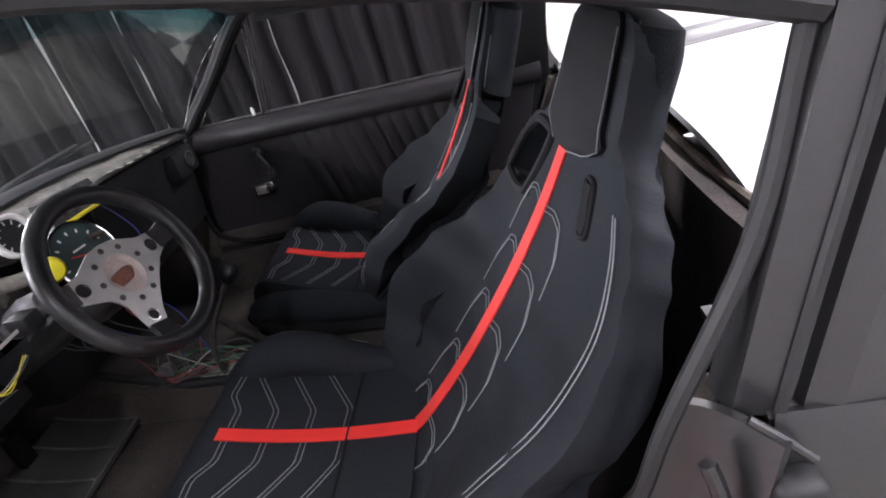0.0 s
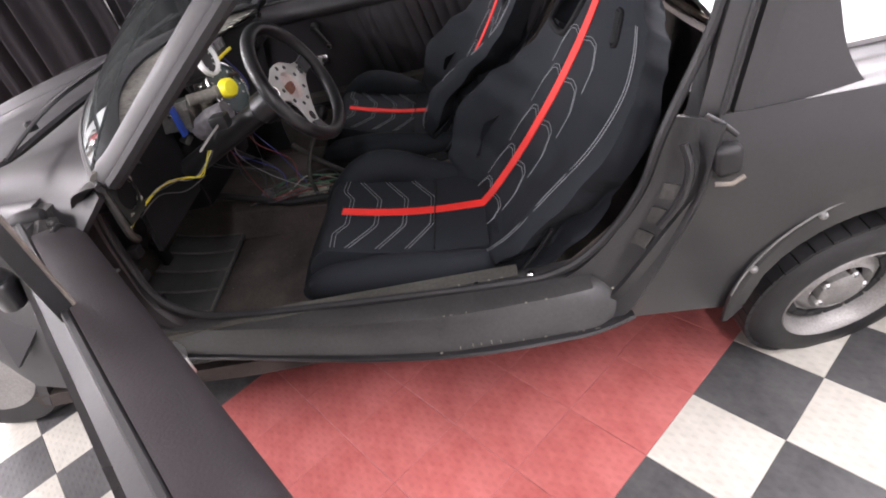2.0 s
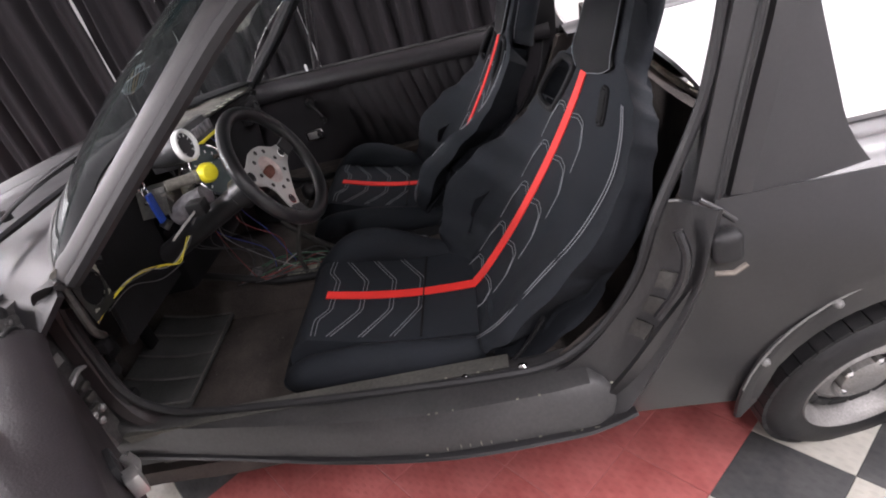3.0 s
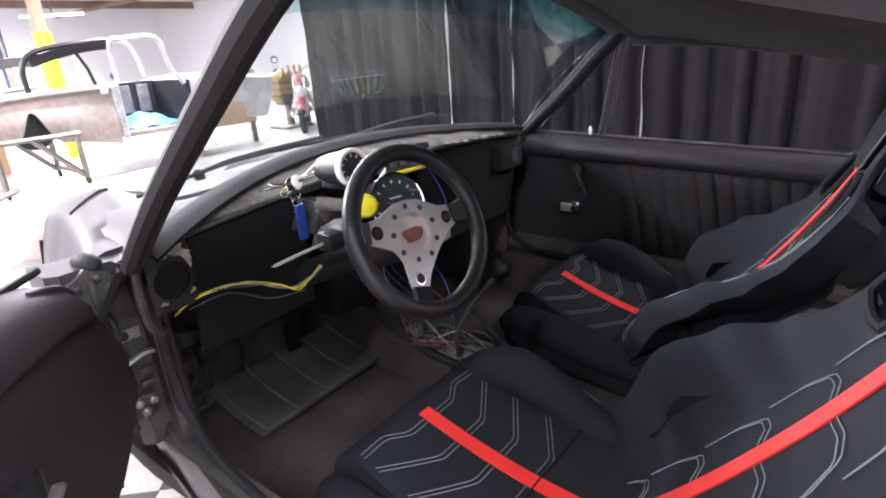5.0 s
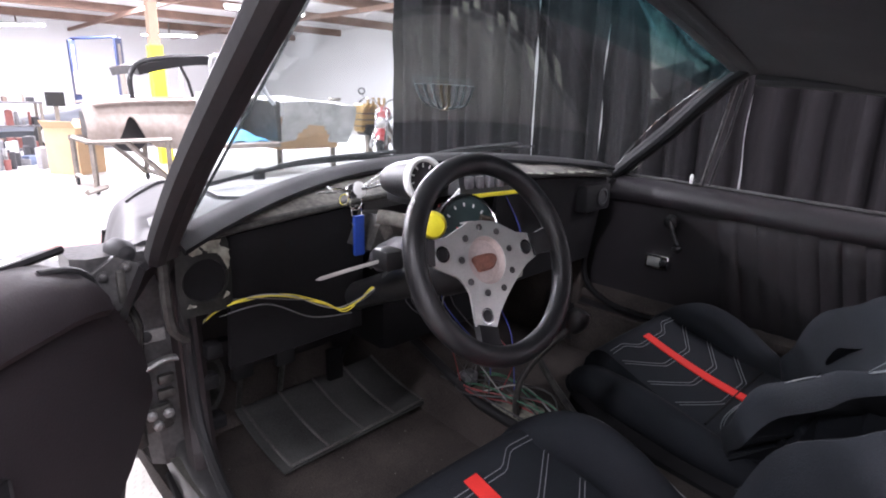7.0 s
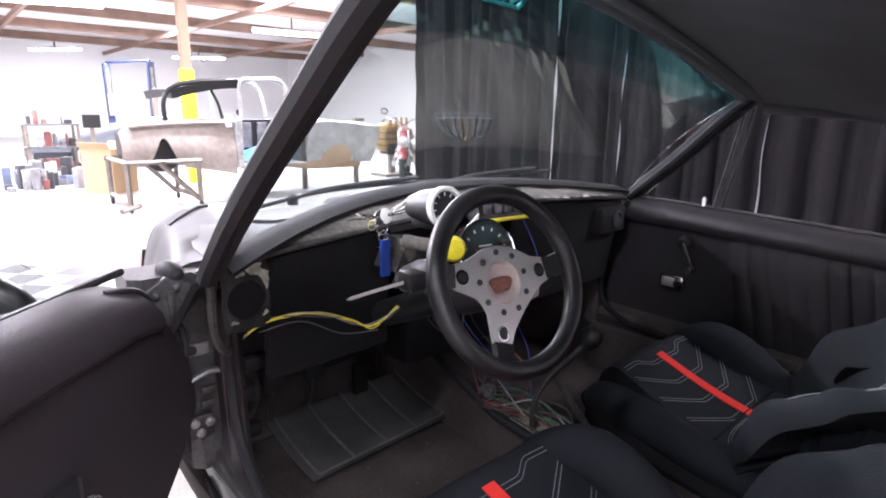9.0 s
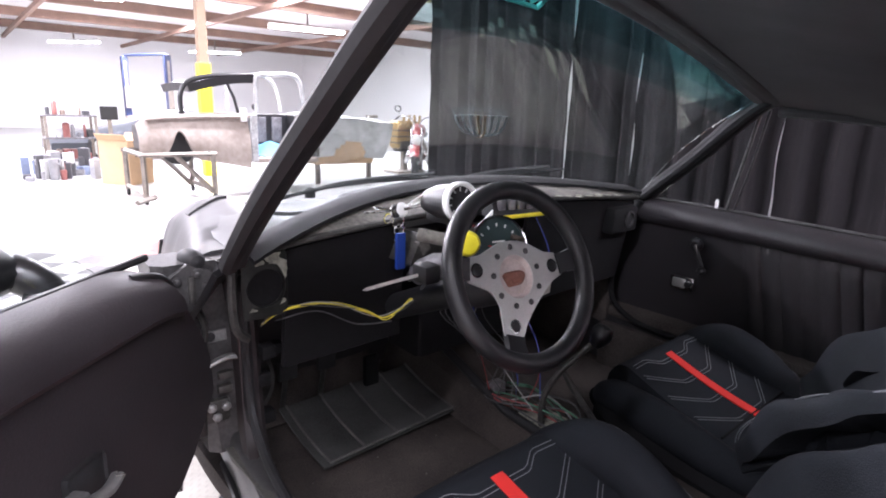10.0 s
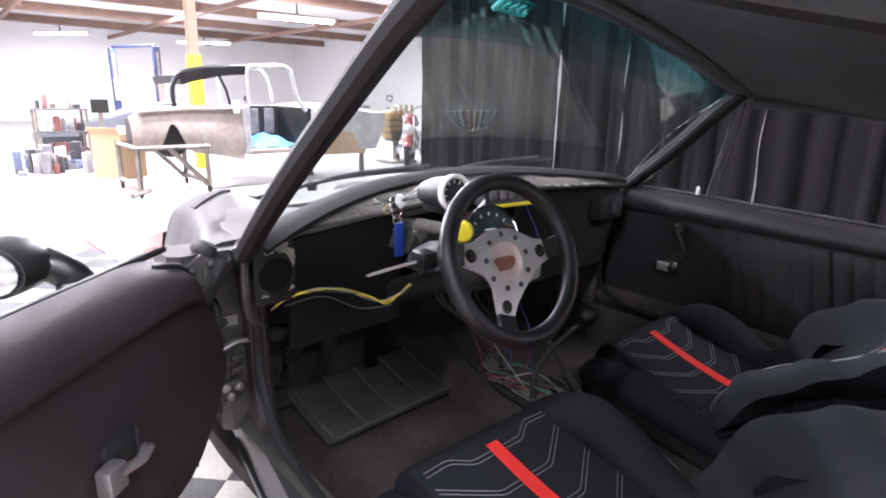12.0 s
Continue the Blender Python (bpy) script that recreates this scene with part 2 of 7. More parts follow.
def whole(name, bm, material, label, category, group="", kind="", smooth=True):
    return tagged(part(name, bm, material, None, "", smooth), label, category, group, kind)


def bx(lo, hi, bevel=0.004, seg=2, m=None):
    bm = bmesh.new()
    bmesh.ops.create_cube(bm, size=1)
    for v in bm.verts:
        v.co = [lo[k] + (v.co[k] + 0.5) * (hi[k] - lo[k]) for k in range(3)]
    if bevel:
        bmesh.ops.bevel(bm, geom=list(bm.edges), offset=bevel, segments=seg, affect="EDGES", profile=0.5)
    if m:
        bm.transform(m)
    return bm


def loft(loops, closed=True, caps=True):
    bm = bmesh.new()
    rows = [[bm.verts.new(p) for p in lp] for lp in loops]
    for a, b in zip(rows, rows[1:]):
        n = len(a)
        for i in range(n if closed else n - 1):
            j = (i + 1) % n
            bm.faces.new((a[i], a[j], b[j], b[i]))
    if caps and closed:
        bm.faces.new(rows[0])
        bm.faces.new(rows[-1])
    return bm


def smooth_path(pts, n=6):
    """Catmull-Rom points through pts."""
    p = [Vector(q) for q in pts]
    out = []
    for i in range(len(p) - 1):
        a, b, c, d = p[max(i - 1, 0)], p[i], p[i + 1], p[min(i + 2, len(p) - 1)]
        for k in range(n):
            t = k / n
            out.append(0.5 * ((2 * b) + (c - a) * t + (2 * a - 5 * b + 4 * c - d) * t * t + (3 * b - a - 3 * c + d) * t ** 3))
    return out + [p[-1]]


def tube(pts, r, n=8, closed=False, flat=1.0, up=(0, 0, 1)):
    p = [Vector(q) for q in pts]
    loops = []
    side0 = None
    for i, c in enumerate(p):
        if closed:
            d = p[(i + 1) % len(p)] - p[i - 1]
        else:
            d = p[min(i + 1, len(p) - 1)] - p[max(i - 1, 0)]
        d.normalize()
        s = d.cross(Vector(up)) if side0 is None else side0 - d * side0.dot(d)
        if s.length < 1e-4:
            s = d.cross(Vector((1, 0, 0)))
        s.normalize()
        side0 = s
        u = s.cross(d)
        rr = r(i / max(1, len(p) - 1)) if callable(r) else r
        loops.append([c + s * (rr * math.cos(a)) + u * (rr * flat * math.sin(a)) for a in (2 * math.pi * k / n for k in range(n))])
    if closed:
        loops.append(loops[0])
        bm = loft(loops, True, False)
        bmesh.ops.remove_doubles(bm, verts=bm.verts, dist=1e-6)
        return bm
    return loft(loops)


def axes(d):
    d = Vector(d).normalized()
    a = d.cross(Vector((0, 0, 1)))
    if a.length < 1e-3:
        a = Vector((1, 0, 0))
    a.normalize()
    return a, a.cross(d) * -1, d


def lathe(prof, c, d, n=24, caps=True):
    a, b, d = axes(d)
    c = Vector(c)
    return loft([[c + d * h + a * (r * math.cos(t)) + b * (r * math.sin(t)) for t in (2 * math.pi * k / n for k in range(n))] for r, h in prof], True, caps)


def sheet(f, nu, nv, thick=0.004, skip=None):
    """A surface f(u, v), u and v from 0 to 1, with a thickness; skip(i, j) leaves openings that go through."""
    P = [[Vector(f(i / nu, j / nv)) for j in range(nv + 1)] for i in range(nu + 1)]
    N = []
    for i in range(nu + 1):
        row = []
        for j in range(nv + 1):
            du = P[min(i + 1, nu)][j] - P[max(i - 1, 0)][j]
            dv = P[i][min(j + 1, nv)] - P[i][max(j - 1, 0)]
            q = du.cross(dv)
            row.append(q.normalized() if q.length > 1e-9 else Vector((0, 0, 1)))
        N.append(row)
    bm = bmesh.new()
    th = thick if callable(thick) else (lambda u, v: thick)
    A = [[bm.verts.new(P[i][j]) for j in range(nv + 1)] for i in range(nu + 1)]
    B = [[bm.verts.new(P[i][j] - N[i][j] * th(i / nu, j / nv)) for j in range(nv + 1)] for i in range(nu + 1)]
    on = lambda i, j: 0 <= i < nu and 0 <= j < nv and not (skip and skip(i, j))
    for i in range(nu):
        for j in range(nv):
            if not on(i, j):
                continue
            bm.faces.new((A[i][j], A[i + 1][j], A[i + 1][j + 1], A[i][j + 1]))
            bm.faces.new((B[i][j], B[i][j + 1], B[i + 1][j + 1], B[i + 1][j]))
            if not on(i - 1, j):
                bm.faces.new((A[i][j], A[i][j + 1], B[i][j + 1], B[i][j]))
            if not on(i + 1, j):
                bm.faces.new((A[i + 1][j], B[i + 1][j], B[i + 1][j + 1], A[i + 1][j + 1]))
            if not on(i, j - 1):
                bm.faces.new((A[i][j], B[i][j], B[i + 1][j], A[i + 1][j]))
            if not on(i, j + 1):
                bm.faces.new((A[i][j + 1], A[i + 1][j + 1], B[i + 1][j + 1], B[i][j + 1]))
    loose = [v for v in bm.verts if not v.link_faces]
    bmesh.ops.delete(bm, geom=loose, context="VERTS")
    return bm


def slab(poly, axis, a, b, bevel=0.0, seg=2):
    """A polygon of two coordinates, drawn out along the third axis from a to b."""
    k = "xyz".index(axis)
    bm = bmesh.new()
    put = lambda p, h: [p[0], p[1]][:k] + [h] + [p[0], p[1]][k:]
    lo = [bm.verts.new(put(p, a)) for p in poly]
    hi = [bm.verts.new(put(p, b)) for p in poly]
    n = len(poly)
    bm.faces.new(lo)
    bm.faces.new(hi)
    for i in range(n):
        bm.faces.new((lo[i], lo[(i + 1) % n], hi[(i + 1) % n], hi[i]))
    if bevel:
        ed = [e for e in bm.edges if (e.verts[0] in lo) == (e.verts[1] in lo)]
        bmesh.ops.bevel(bm, geom=ed, offset=bevel, segments=seg, affect="EDGES", profile=0.5)
    return bm


def lerp(a, b, t):
    return a + (b - a) * t


def steps(t, table):
    """Smooth reading of a table of (t, value)."""
    for (t0, v0), (t1, v1) in zip(table, table[1:]):
        if t <= t1:
            k = min(1, max(0, (t - t0) / (t1 - t0)))
            return lerp(v0, v1, k * k * (3 - 2 * k))
    return table[-1][1]


# ---- the hall ----
X0, X1, Y0, Y1 = -26.0, 3.6, -7.0, 12.5


def wall(name, lo, hi, label):
    return whole(name, bx(lo, hi, 0), WALLW, label, "wall", kind="structure", smooth=False)


whole("ground", bx((X0 - 0.2, Y0 - 0.2, -0.15), (X1 + 0.2, Y1 + 0.2, 0.0), 0), EPOXY, "pale glossy workshop floor with dust", "floor", kind="structure", smooth=False)
wall("wall_west", (X0 - 0.2, Y0, 0), (X0, Y1, CEIL), "white painted far workshop wall")
wall("wall_south", (X0, Y0 - 0.2, 0), (X1, Y0, CEIL), "white painted workshop side wall")
wall("wall_north", (X0, Y1, 0), (X1, Y1 + 0.2, CEIL), "white painted workshop side wall")
wall("wall_east", (X1 + 0.05, Y0, 0), (X1 + 0.25, Y1, CEIL), "white wall behind the roller door")
door_e = thing("door_1", (X1, 0, 0), "white sectional garage door with shallow ribs", "garage door", kind="structure")
for k in range(7):
    part("panel", bx((X1, Y0 + 0.1, 0.003 + k * 0.49), (X1 + 0.045, Y1 - 0.1, 0.485 + k * 0.49), 0.012), DOORW, door_e, smooth=False)
whole("ceiling", bx((X0, Y0, CEIL), (X1, Y1, CEIL + 0.15), 0), CEILM, "white insulated workshop ceiling", "ceiling", kind="structure", smooth=False)
for bxx in (-23, -19.5, -16, -12.5, -9, -5.5, -2, 1.5):
    whole("ceiling_beam", bx((bxx - 0.07, Y0, CEIL - 0.24), (bxx + 0.07, Y1, CEIL), 0.01), BEAM, "brown timber beam under the workshop ceiling", "beam", "ceiling beams", smooth=False)
for byy in (-3.0, 0.8, 4.6, 8.4):
    whole("ceiling_purlin", bx((X0, byy - 0.05, CEIL - 0.36), (X1, byy + 0.05, CEIL - 0.243), 0.01), BEAM, "long brown timber purlin below the ceiling beams", "beam", "ceiling purlins", smooth=False)


def tube_light(x, y, z, length, ang):
    m = pose(x, y, z, 0, 0, ang)
    th = thing("ceiling_light", (x, y, z), "long white fluorescent fitting, switched on", "ceiling light", "fluorescent lights")
    part("housing", bx((-length / 2, -0.09, 0.0), (length / 2, 0.09, 0.07), 0.01, m=m), WHITEP, th, smooth=False)
    part("tube", bx((-length / 2 + 0.03, -0.07, -0.045), (length / 2 - 0.03, 0.07, -0.002), 0.02, 3, m=m), LAMPGLOW, th, "glowing white tube")
    part("hanger", bx((-0.02, -0.02, 0.07), (0.02, 0.02, CEIL - 0.003 - z), 0, m=m), STEELG, th, smooth=False)


for lx, ly, la in ((-23.5, 2.6, 40), (-22.9, 7.2, 54), (-13.5, 6.3, 80), (-12.8, 0.9, 70), (-9.0, 3.6, 90)):
    tube_light(lx, ly, CEIL - 0.46, 2.0, la)


# black drapes along the far side of the car
def drape(x0, x1, y, seed):
    rnd = random.Random(seed)
    ph = [rnd.uniform(0, 6.28) for _ in range(6)]
    f = lambda u, v: (lerp(x0, x1, u) + 0.009 * (2 * u - 1) * math.sin(v * 37 + ph[3]) * math.sin(v * 9 + ph[4]), y + (0.030 * math.sin(u * (x1 - x0) * 34 + ph[0]) + 0.022 * math.sin(u * (x1 - x0) * 55 + ph[1] + 1.5 * math.sin(u * 9 + ph[2]))) * (0.55 + 0.45 * v), lerp(3.2, 0.02, v))
    return sheet(f, int((x1 - x0) * 70), 40, 0.004)


for i, (a, b) in enumerate(((-3.36, -1.8535), (-1.8565, -1.3265), (-1.3295, -0.4665), (-0.4695, 0.93))):
    whole("drape", drape(a, b, 2.22, i), CURT, "floor-length black cloth drape hanging in folds", "curtain", "black drapes")
rail = thing("drape_rail", (-1, 2.22, 3.2), "steel rail that carries the black drapes", "rail")
part("rail", tube([(-3.45, 2.22, 3.22), (1.05, 2.22, 3.22)], 0.02), STEELG, rail)
for px in (-3.40, -0.5, 1.0):
    part("hanger", tube([(px, 2.22, 3.22), (px, 2.22, CEIL)], 0.012), STEELG, rail)
whole("wall_drape_back", bx((-3.3, 3.2, 0), (X1, 3.25, CEIL), 0), WALLW, "white partition behind the black drapes", "wall", kind="structure", smooth=False)

# ---- the car: forward is -x, the open driver's door is at -y ----
car = thing("sports_car", (0.3, 0, 0), "low two-seat sports car in satin black, stripped dashboard, driver's door open", "car")


def ws_base(y):
    k, d = 1 - (y / 0.76) ** 2, (0.76 - y) / 1.52
    return Vector((-0.38 + 0.105 * d - 0.27 * k, y, 0.87 + 0.055 * k))


def ws_top(y):
    k, d = 1 - (y / 0.65) ** 2, (0.65 - y) / 1.3
    return Vector((0.25 * d - 0.07 * k, y - 0.10 * d, 1.195 + 0.105 * d + 0.07 * k))


def roof_z(x, y):
    k, d = 1 - (y / 0.67) ** 2, (0.67 - y) / 1.34
    return lerp(1.185, 1.30, d) + 0.07 * k - lerp(0.10, 0.17, d) * max(0, (x - lerp(0.0, 0.33, d)) / 0.64) ** 1.3


# floor pan, tunnel and bulkheads
part("floor_pan", sheet(lambda u, v: (lerp(-0.95, 0.98, u), lerp(-0.68, 0.68, v), 0.245 + 0.006 * math.sin(u * 31) * math.sin(v * 23)), 24, 16, 0.05), CARPET, car, "worn black carpet on the floor pan")
part("tunnel", loft([[(x, -0.10 + o, 0.246), (x, -0.085 + o, 0.33 + h), (x, -0.05 + o, 0.36 + h), (x, 0.05 + o, 0.36 + h), (x, 0.085 + o, 0.33 + h), (x, 0.10 + o, 0.246)] for x, h, o in ((-0.95, 0.10, 0.07), (-0.5, 0.03, 0.07), (-0.2, 0.0, 0.05), (0.3, 0.0, 0.0), (0.97, 0.02, 0.0))]), CARPET, car, "grimy black centre tunnel")
part("firewall", sheet(lambda u, v: (-0.62 - 0.28 * (1 - v) - 0.02 * math.cos(u * 9), lerp(-0.68, 0.68, u), lerp(0.2, 0.79, v)), 20, 10, 0.03), VINYL, car, "black front bulkhead")
part("footboard", sheet(lambda u, v: (lerp(-0.92, -0.70, v), lerp(-0.66, -0.11, u), lerp(0.42, 0.258, v)), 8, 8, 0.015), CARPET, car, "black sloping toe board")
part("rear_bulkhead", sheet(lambda u, v: (0.97 + 0.07 * v, lerp(-0.70, 0.70, u), lerp(0.2, 0.80 + 0.05 * abs(2 * u - 1) ** 3, v)), 20, 12, 0.04), CARPET, car, "black trimmed bulkhead behind the seats")
part("bulkhead_edge", tube([(1.04, lerp(-0.70, 0.70, i / 20), 0.805 + 0.05 * abs(i / 10 - 1) ** 3) for i in range(21)], 0.009), GRIME, car, "frayed brown edge of the trim")

# windscreen with its tinted band
def edge(u, v):
    # the glass ends under the driver's pillar
    return lerp(0.045 + 0.025 * math.sin(math.pi * v), 1.0, u)


def screen_strip(v0, v1, n, thick=0.005, inset=0.0):
    return sheet(lambda u, v: ws_base(lerp(-0.75, 0.75, edge(u, lerp(v0, v1, v)))).lerp(ws_top(lerp(-0.645, 0.645, edge(u, lerp(v0, v1, v)))), lerp(v0, v1, v)) + Vector((-0.02, 0, 0.02)) * math.sin(math.pi * lerp(v0, v1, v)) + Vector((inset, 0, -inset)), 24, n, thick)


part("windscreen", screen_strip(0.0, 0.99, 12), SCREEN, car, "curved clear windscreen").visible_shadow = False
for k, v0 in enumerate((0.82, 0.91)):
    part("tint_film", screen_strip(v0, 0.99, 4, 0.0006, 0.006 + 0.0015 * k), TINT, car, "green sun band at the top of the windscreen").visible_shadow = False
part("screen_seal", tube([ws_base(lerp(-0.75, 0.75, i / 30)) + Vector((0.004, 0, 0.002)) for i in range(31)], 0.011), RUBBER, car, "black rubber seal under the windscreen")
part("header", tube([ws_top(lerp(-0.64, 0.64, i / 20)) + Vector((0.012, 0, 0.004)) for i in range(21)], 0.024, flat=0.8), VINYL, car, "black header above the windscreen")


def screen_at(u, v):
    return ws_base(lerp(-0.75, 0.75, u)).lerp(ws_top(lerp(-0.645, 0.645, u)), v) + Vector((-0.02, 0, 0.02)) * math.sin(math.pi * v) + Vector((0.006, 0, -0.004))


STU, STV = 0.215, 0.935
TEAL = mat("teal_sticker", (0.05, 0.30, 0.27), 0.5, 0, 0.1, 30, 200, 0.0)
stk = part("screen_sticker", tube([screen_at(STU + 0.036 * max(-1, min(1, 1.5 * math.cos(a))), STV + 0.018 * max(-1, min(1, 1.5 * math.sin(a)))) for a in (2 * math.pi * k / 40 for k in range(40))], 0.004, 6, True, flat=0.4), TEAL, car, "faded teal sticker frame at the top of the windscreen")
for k in range(3):
    part("sticker_bar", tube([screen_at(STU - 0.022 + 0.018 * k, STV - 0.010), screen_at(STU - 0.014 + 0.018 * k, STV + 0.010)], 0.003, 6), TEAL, stk)

FADED = mat("faded_pale_decal", (0.12, 0.15, 0.155), 0.6, 0, 0.4, 60, 300, 0.0)
DECAL_Y = mat("faded_ochre_decal", (0.15, 0.12, 0.06), 0.6, 0, 0.4, 60, 300, 0.0)
dec = part("screen_decal", tube([screen_at(lerp(0.343, 0.487, i / 8), 0.484) for i in range(9)], 0.0018, 6, flat=0.3), FADED, car, "faded pale decal of a bar with hanging loops")
for k in range(8):
    ut, ub, bend = lerp(0.345, 0.485, k / 7), lerp(0.42, 0.53, k / 7), (3.5 - k) * 0.007
    part("decal_loop", tube(smooth_path([screen_at(ut, 0.482), screen_at(lerp(ut, ub, 0.35), 0.440), screen_at(lerp(ut, ub, 0.8) + bend * 0.3, 0.388), screen_at(ub + bend, 0.350 + 0.006 * abs(k - 3.5)), screen_at(ub + bend * 1.8, 0.366)], 5), 0.0026, 6, flat=0.3), DECAL_Y if k in (3, 4) else FADED, dec)

for s in (-1, 1):
    path = [(-0.415, 0.772, 0.80), (-0.375, 0.768, 0.875), (-0.20, 0.728, 1.02), (-0.05, 0.68, 1.15), (0.03, 0.662, 1.205), (0.10, 0.664, 1.225)]
    if s < 0:
        path = [(-0.275, -0.742, 0.862), (-0.21, -0.762, 0.90), (-0.04, -0.778, 1.02), (0.13, -0.782, 1.14), (0.29, -0.780, 1.25), (0.43, -0.772, 1.312)]
    sp = smooth_path(path, 5)
    if s < 0:
        # blade-shaped pillar: broad outer face, thin when seen from the seat
        rings = []
        for k, q in enumerate(sp):
            ax = (sp[min(k + 1, len(sp) - 1)] - sp[max(k - 1, 0)]).normalized()
            w = Vector((-0.48, 0.75, 0.44))
            w = (w - ax * w.dot(ax)).normalized()
            n = ax.cross(w)
            rings.append([q + w * (0.033 + 0.033 * math.cos(a)) + n * (0.017 * math.copysign(abs(math.sin(a)) ** 0.7, math.sin(a))) for a in (2 * math.pi * i / 16 for i in range(16))])
        part("a_pillar", loft(rings), PILLARM, car, "satin black windscreen pillar")
        for off, r, m_, nm, lb in ((0.004, 0.016, RUBBER, "pillar_seal", "black rubber door seal on the pillar"),):
            part(nm, tube([Vector(rings[k][0]).lerp(Vector(rings[k][8]), 1 - off / 0.104) + (Vector(rings[k][12]) - Vector(rings[k][4])).normalized() * (0.012 if r < 0.01 else 0.002) for k in range(3, len(sp))], r, 8), m_, car, lb)
        part("pillar_rebate", tube([Vector(rings[k][8]).lerp(Vector(rings[k][0]), 0.26) + (Vector(rings[k][12]) - Vector(rings[k][4])).normalized() * 0.010 for k in range(2, len(sp))], 0.015, 8, flat=0.7), RUBBER, car, "dark rubber rebate along the pillar")
        part("pillar_lining", tube([Vector(rings[k][8]).lerp(Vector(rings[k][4]), 0.55) + Vector((0.004, 0.010, -0.004)) for k in range(4, len(sp))], 0.011, 8), VINYL, car, "black vinyl pillar lining")
    else:
        part("a_pillar", tube(sp, 0.027, 12, flat=0.8), DASHK, car, "satin black windscreen pillar")
        part("pillar_seal", tube([p + Vector((0.026, s * 0.010, -0.006)) for p in sp[3:]], 0.009, 8), RUBBER, car, "black rubber door seal on the pillar")
        # slim satin bead shaped to give the pillar its highlight line
        part("pillar_trim", tube([p + Vector((-0.004, s * 0.025, 0.008)) for p in sp[3:]], 0.003, 6), PAINT, car, "thin satin rain channel that carries the pillar highlight")
        part("pillar_lining", tube([p + Vector((0.004, -s * 0.022, -0.010)) for p in sp[4:]], 0.014, 8), CLOTH2, car, "black cloth pillar lining")

# roof, headliner, drip rails
part("roof", sheet(lambda u, v: (lerp(ws_top(lerp(-0.65, 0.65, v)).x, 1.06, u), lerp(lerp(-0.78, -0.705, u), 0.675, v), roof_z(lerp(ws_top(lerp(-0.65, 0.65, v)).x, 1.06, u), lerp(-0.675, 0.675, v)) + 0.03), 16, 20, 0.02), PILLARM, car, "satin black roof")
LINER = mat("dark_headliner", (0.013, 0.0102, 0.0108), 0.8, 0, 0.25, 5, 200, 0.4)
part("headliner", sheet(lambda u, v: (lerp(ws_top(lerp(-0.65, 0.65, v)).x + 0.02, 0.98, u), lerp(lerp(-0.765, -0.685, u * u), 0.655, v), roof_z(lerp(ws_top(lerp(-0.65, 0.65, v)).x + 0.02, 0.98, u), lerp(-0.655, 0.655, v)) - 0.002 * math.sin(u * 60) ** 2), 24, 20, 0.006), LINER, car, "dark brown-black roof lining")
for s in (-1, 1):
    part("drip_rail", tube(smooth_path([(0.02, 0.672, 1.205), (0.3, 0.682, 1.19), (0.7, 0.684, 1.125), (0.95, 0.684, 1.06)] if s > 0 else [(0.36, -0.79, 1.305), (0.46, -0.785, 1.292), (0.60, -0.768, 1.258), (0.76, -0.745, 1.215), (0.88, -0.725, 1.178), (1.0, -0.712, 1.135)], 5), 0.013, 8), PILLARM, car, "satin black drip rail")
    part("roof_seal", tube(smooth_path([(0.06, 0.655, 1.168), (0.3, 0.662, 1.150), (0.6, 0.664, 1.105), (0.9, 0.668, 1.04)] if s > 0 else [(0.36, -0.772, 1.275), (0.46, -0.768, 1.262), (0.60, -0.75, 1.228), (0.76, -0.725, 1.188), (0.88, -0.708, 1.150), (1.0, -0.70, 1.105)], 5), 0.016, 8), RUBBER, car, "black rubber seal along the roof edge")
part("visor_clip", tube([(0.03, 0.60, 1.215), (0.055, 0.55, 1.215), (0.08, 0.50, 1.235)], 0.010, 8), GRIME, car, "bare sun visor bracket")
part("header_rail", tube([ws_top(lerp(-0.62, 0.62, i / 20)) + Vector((0.06, 0, -0.008)) for i in range(21)], 0.02, 8, flat=0.6), LINER, car, "dark header rail")

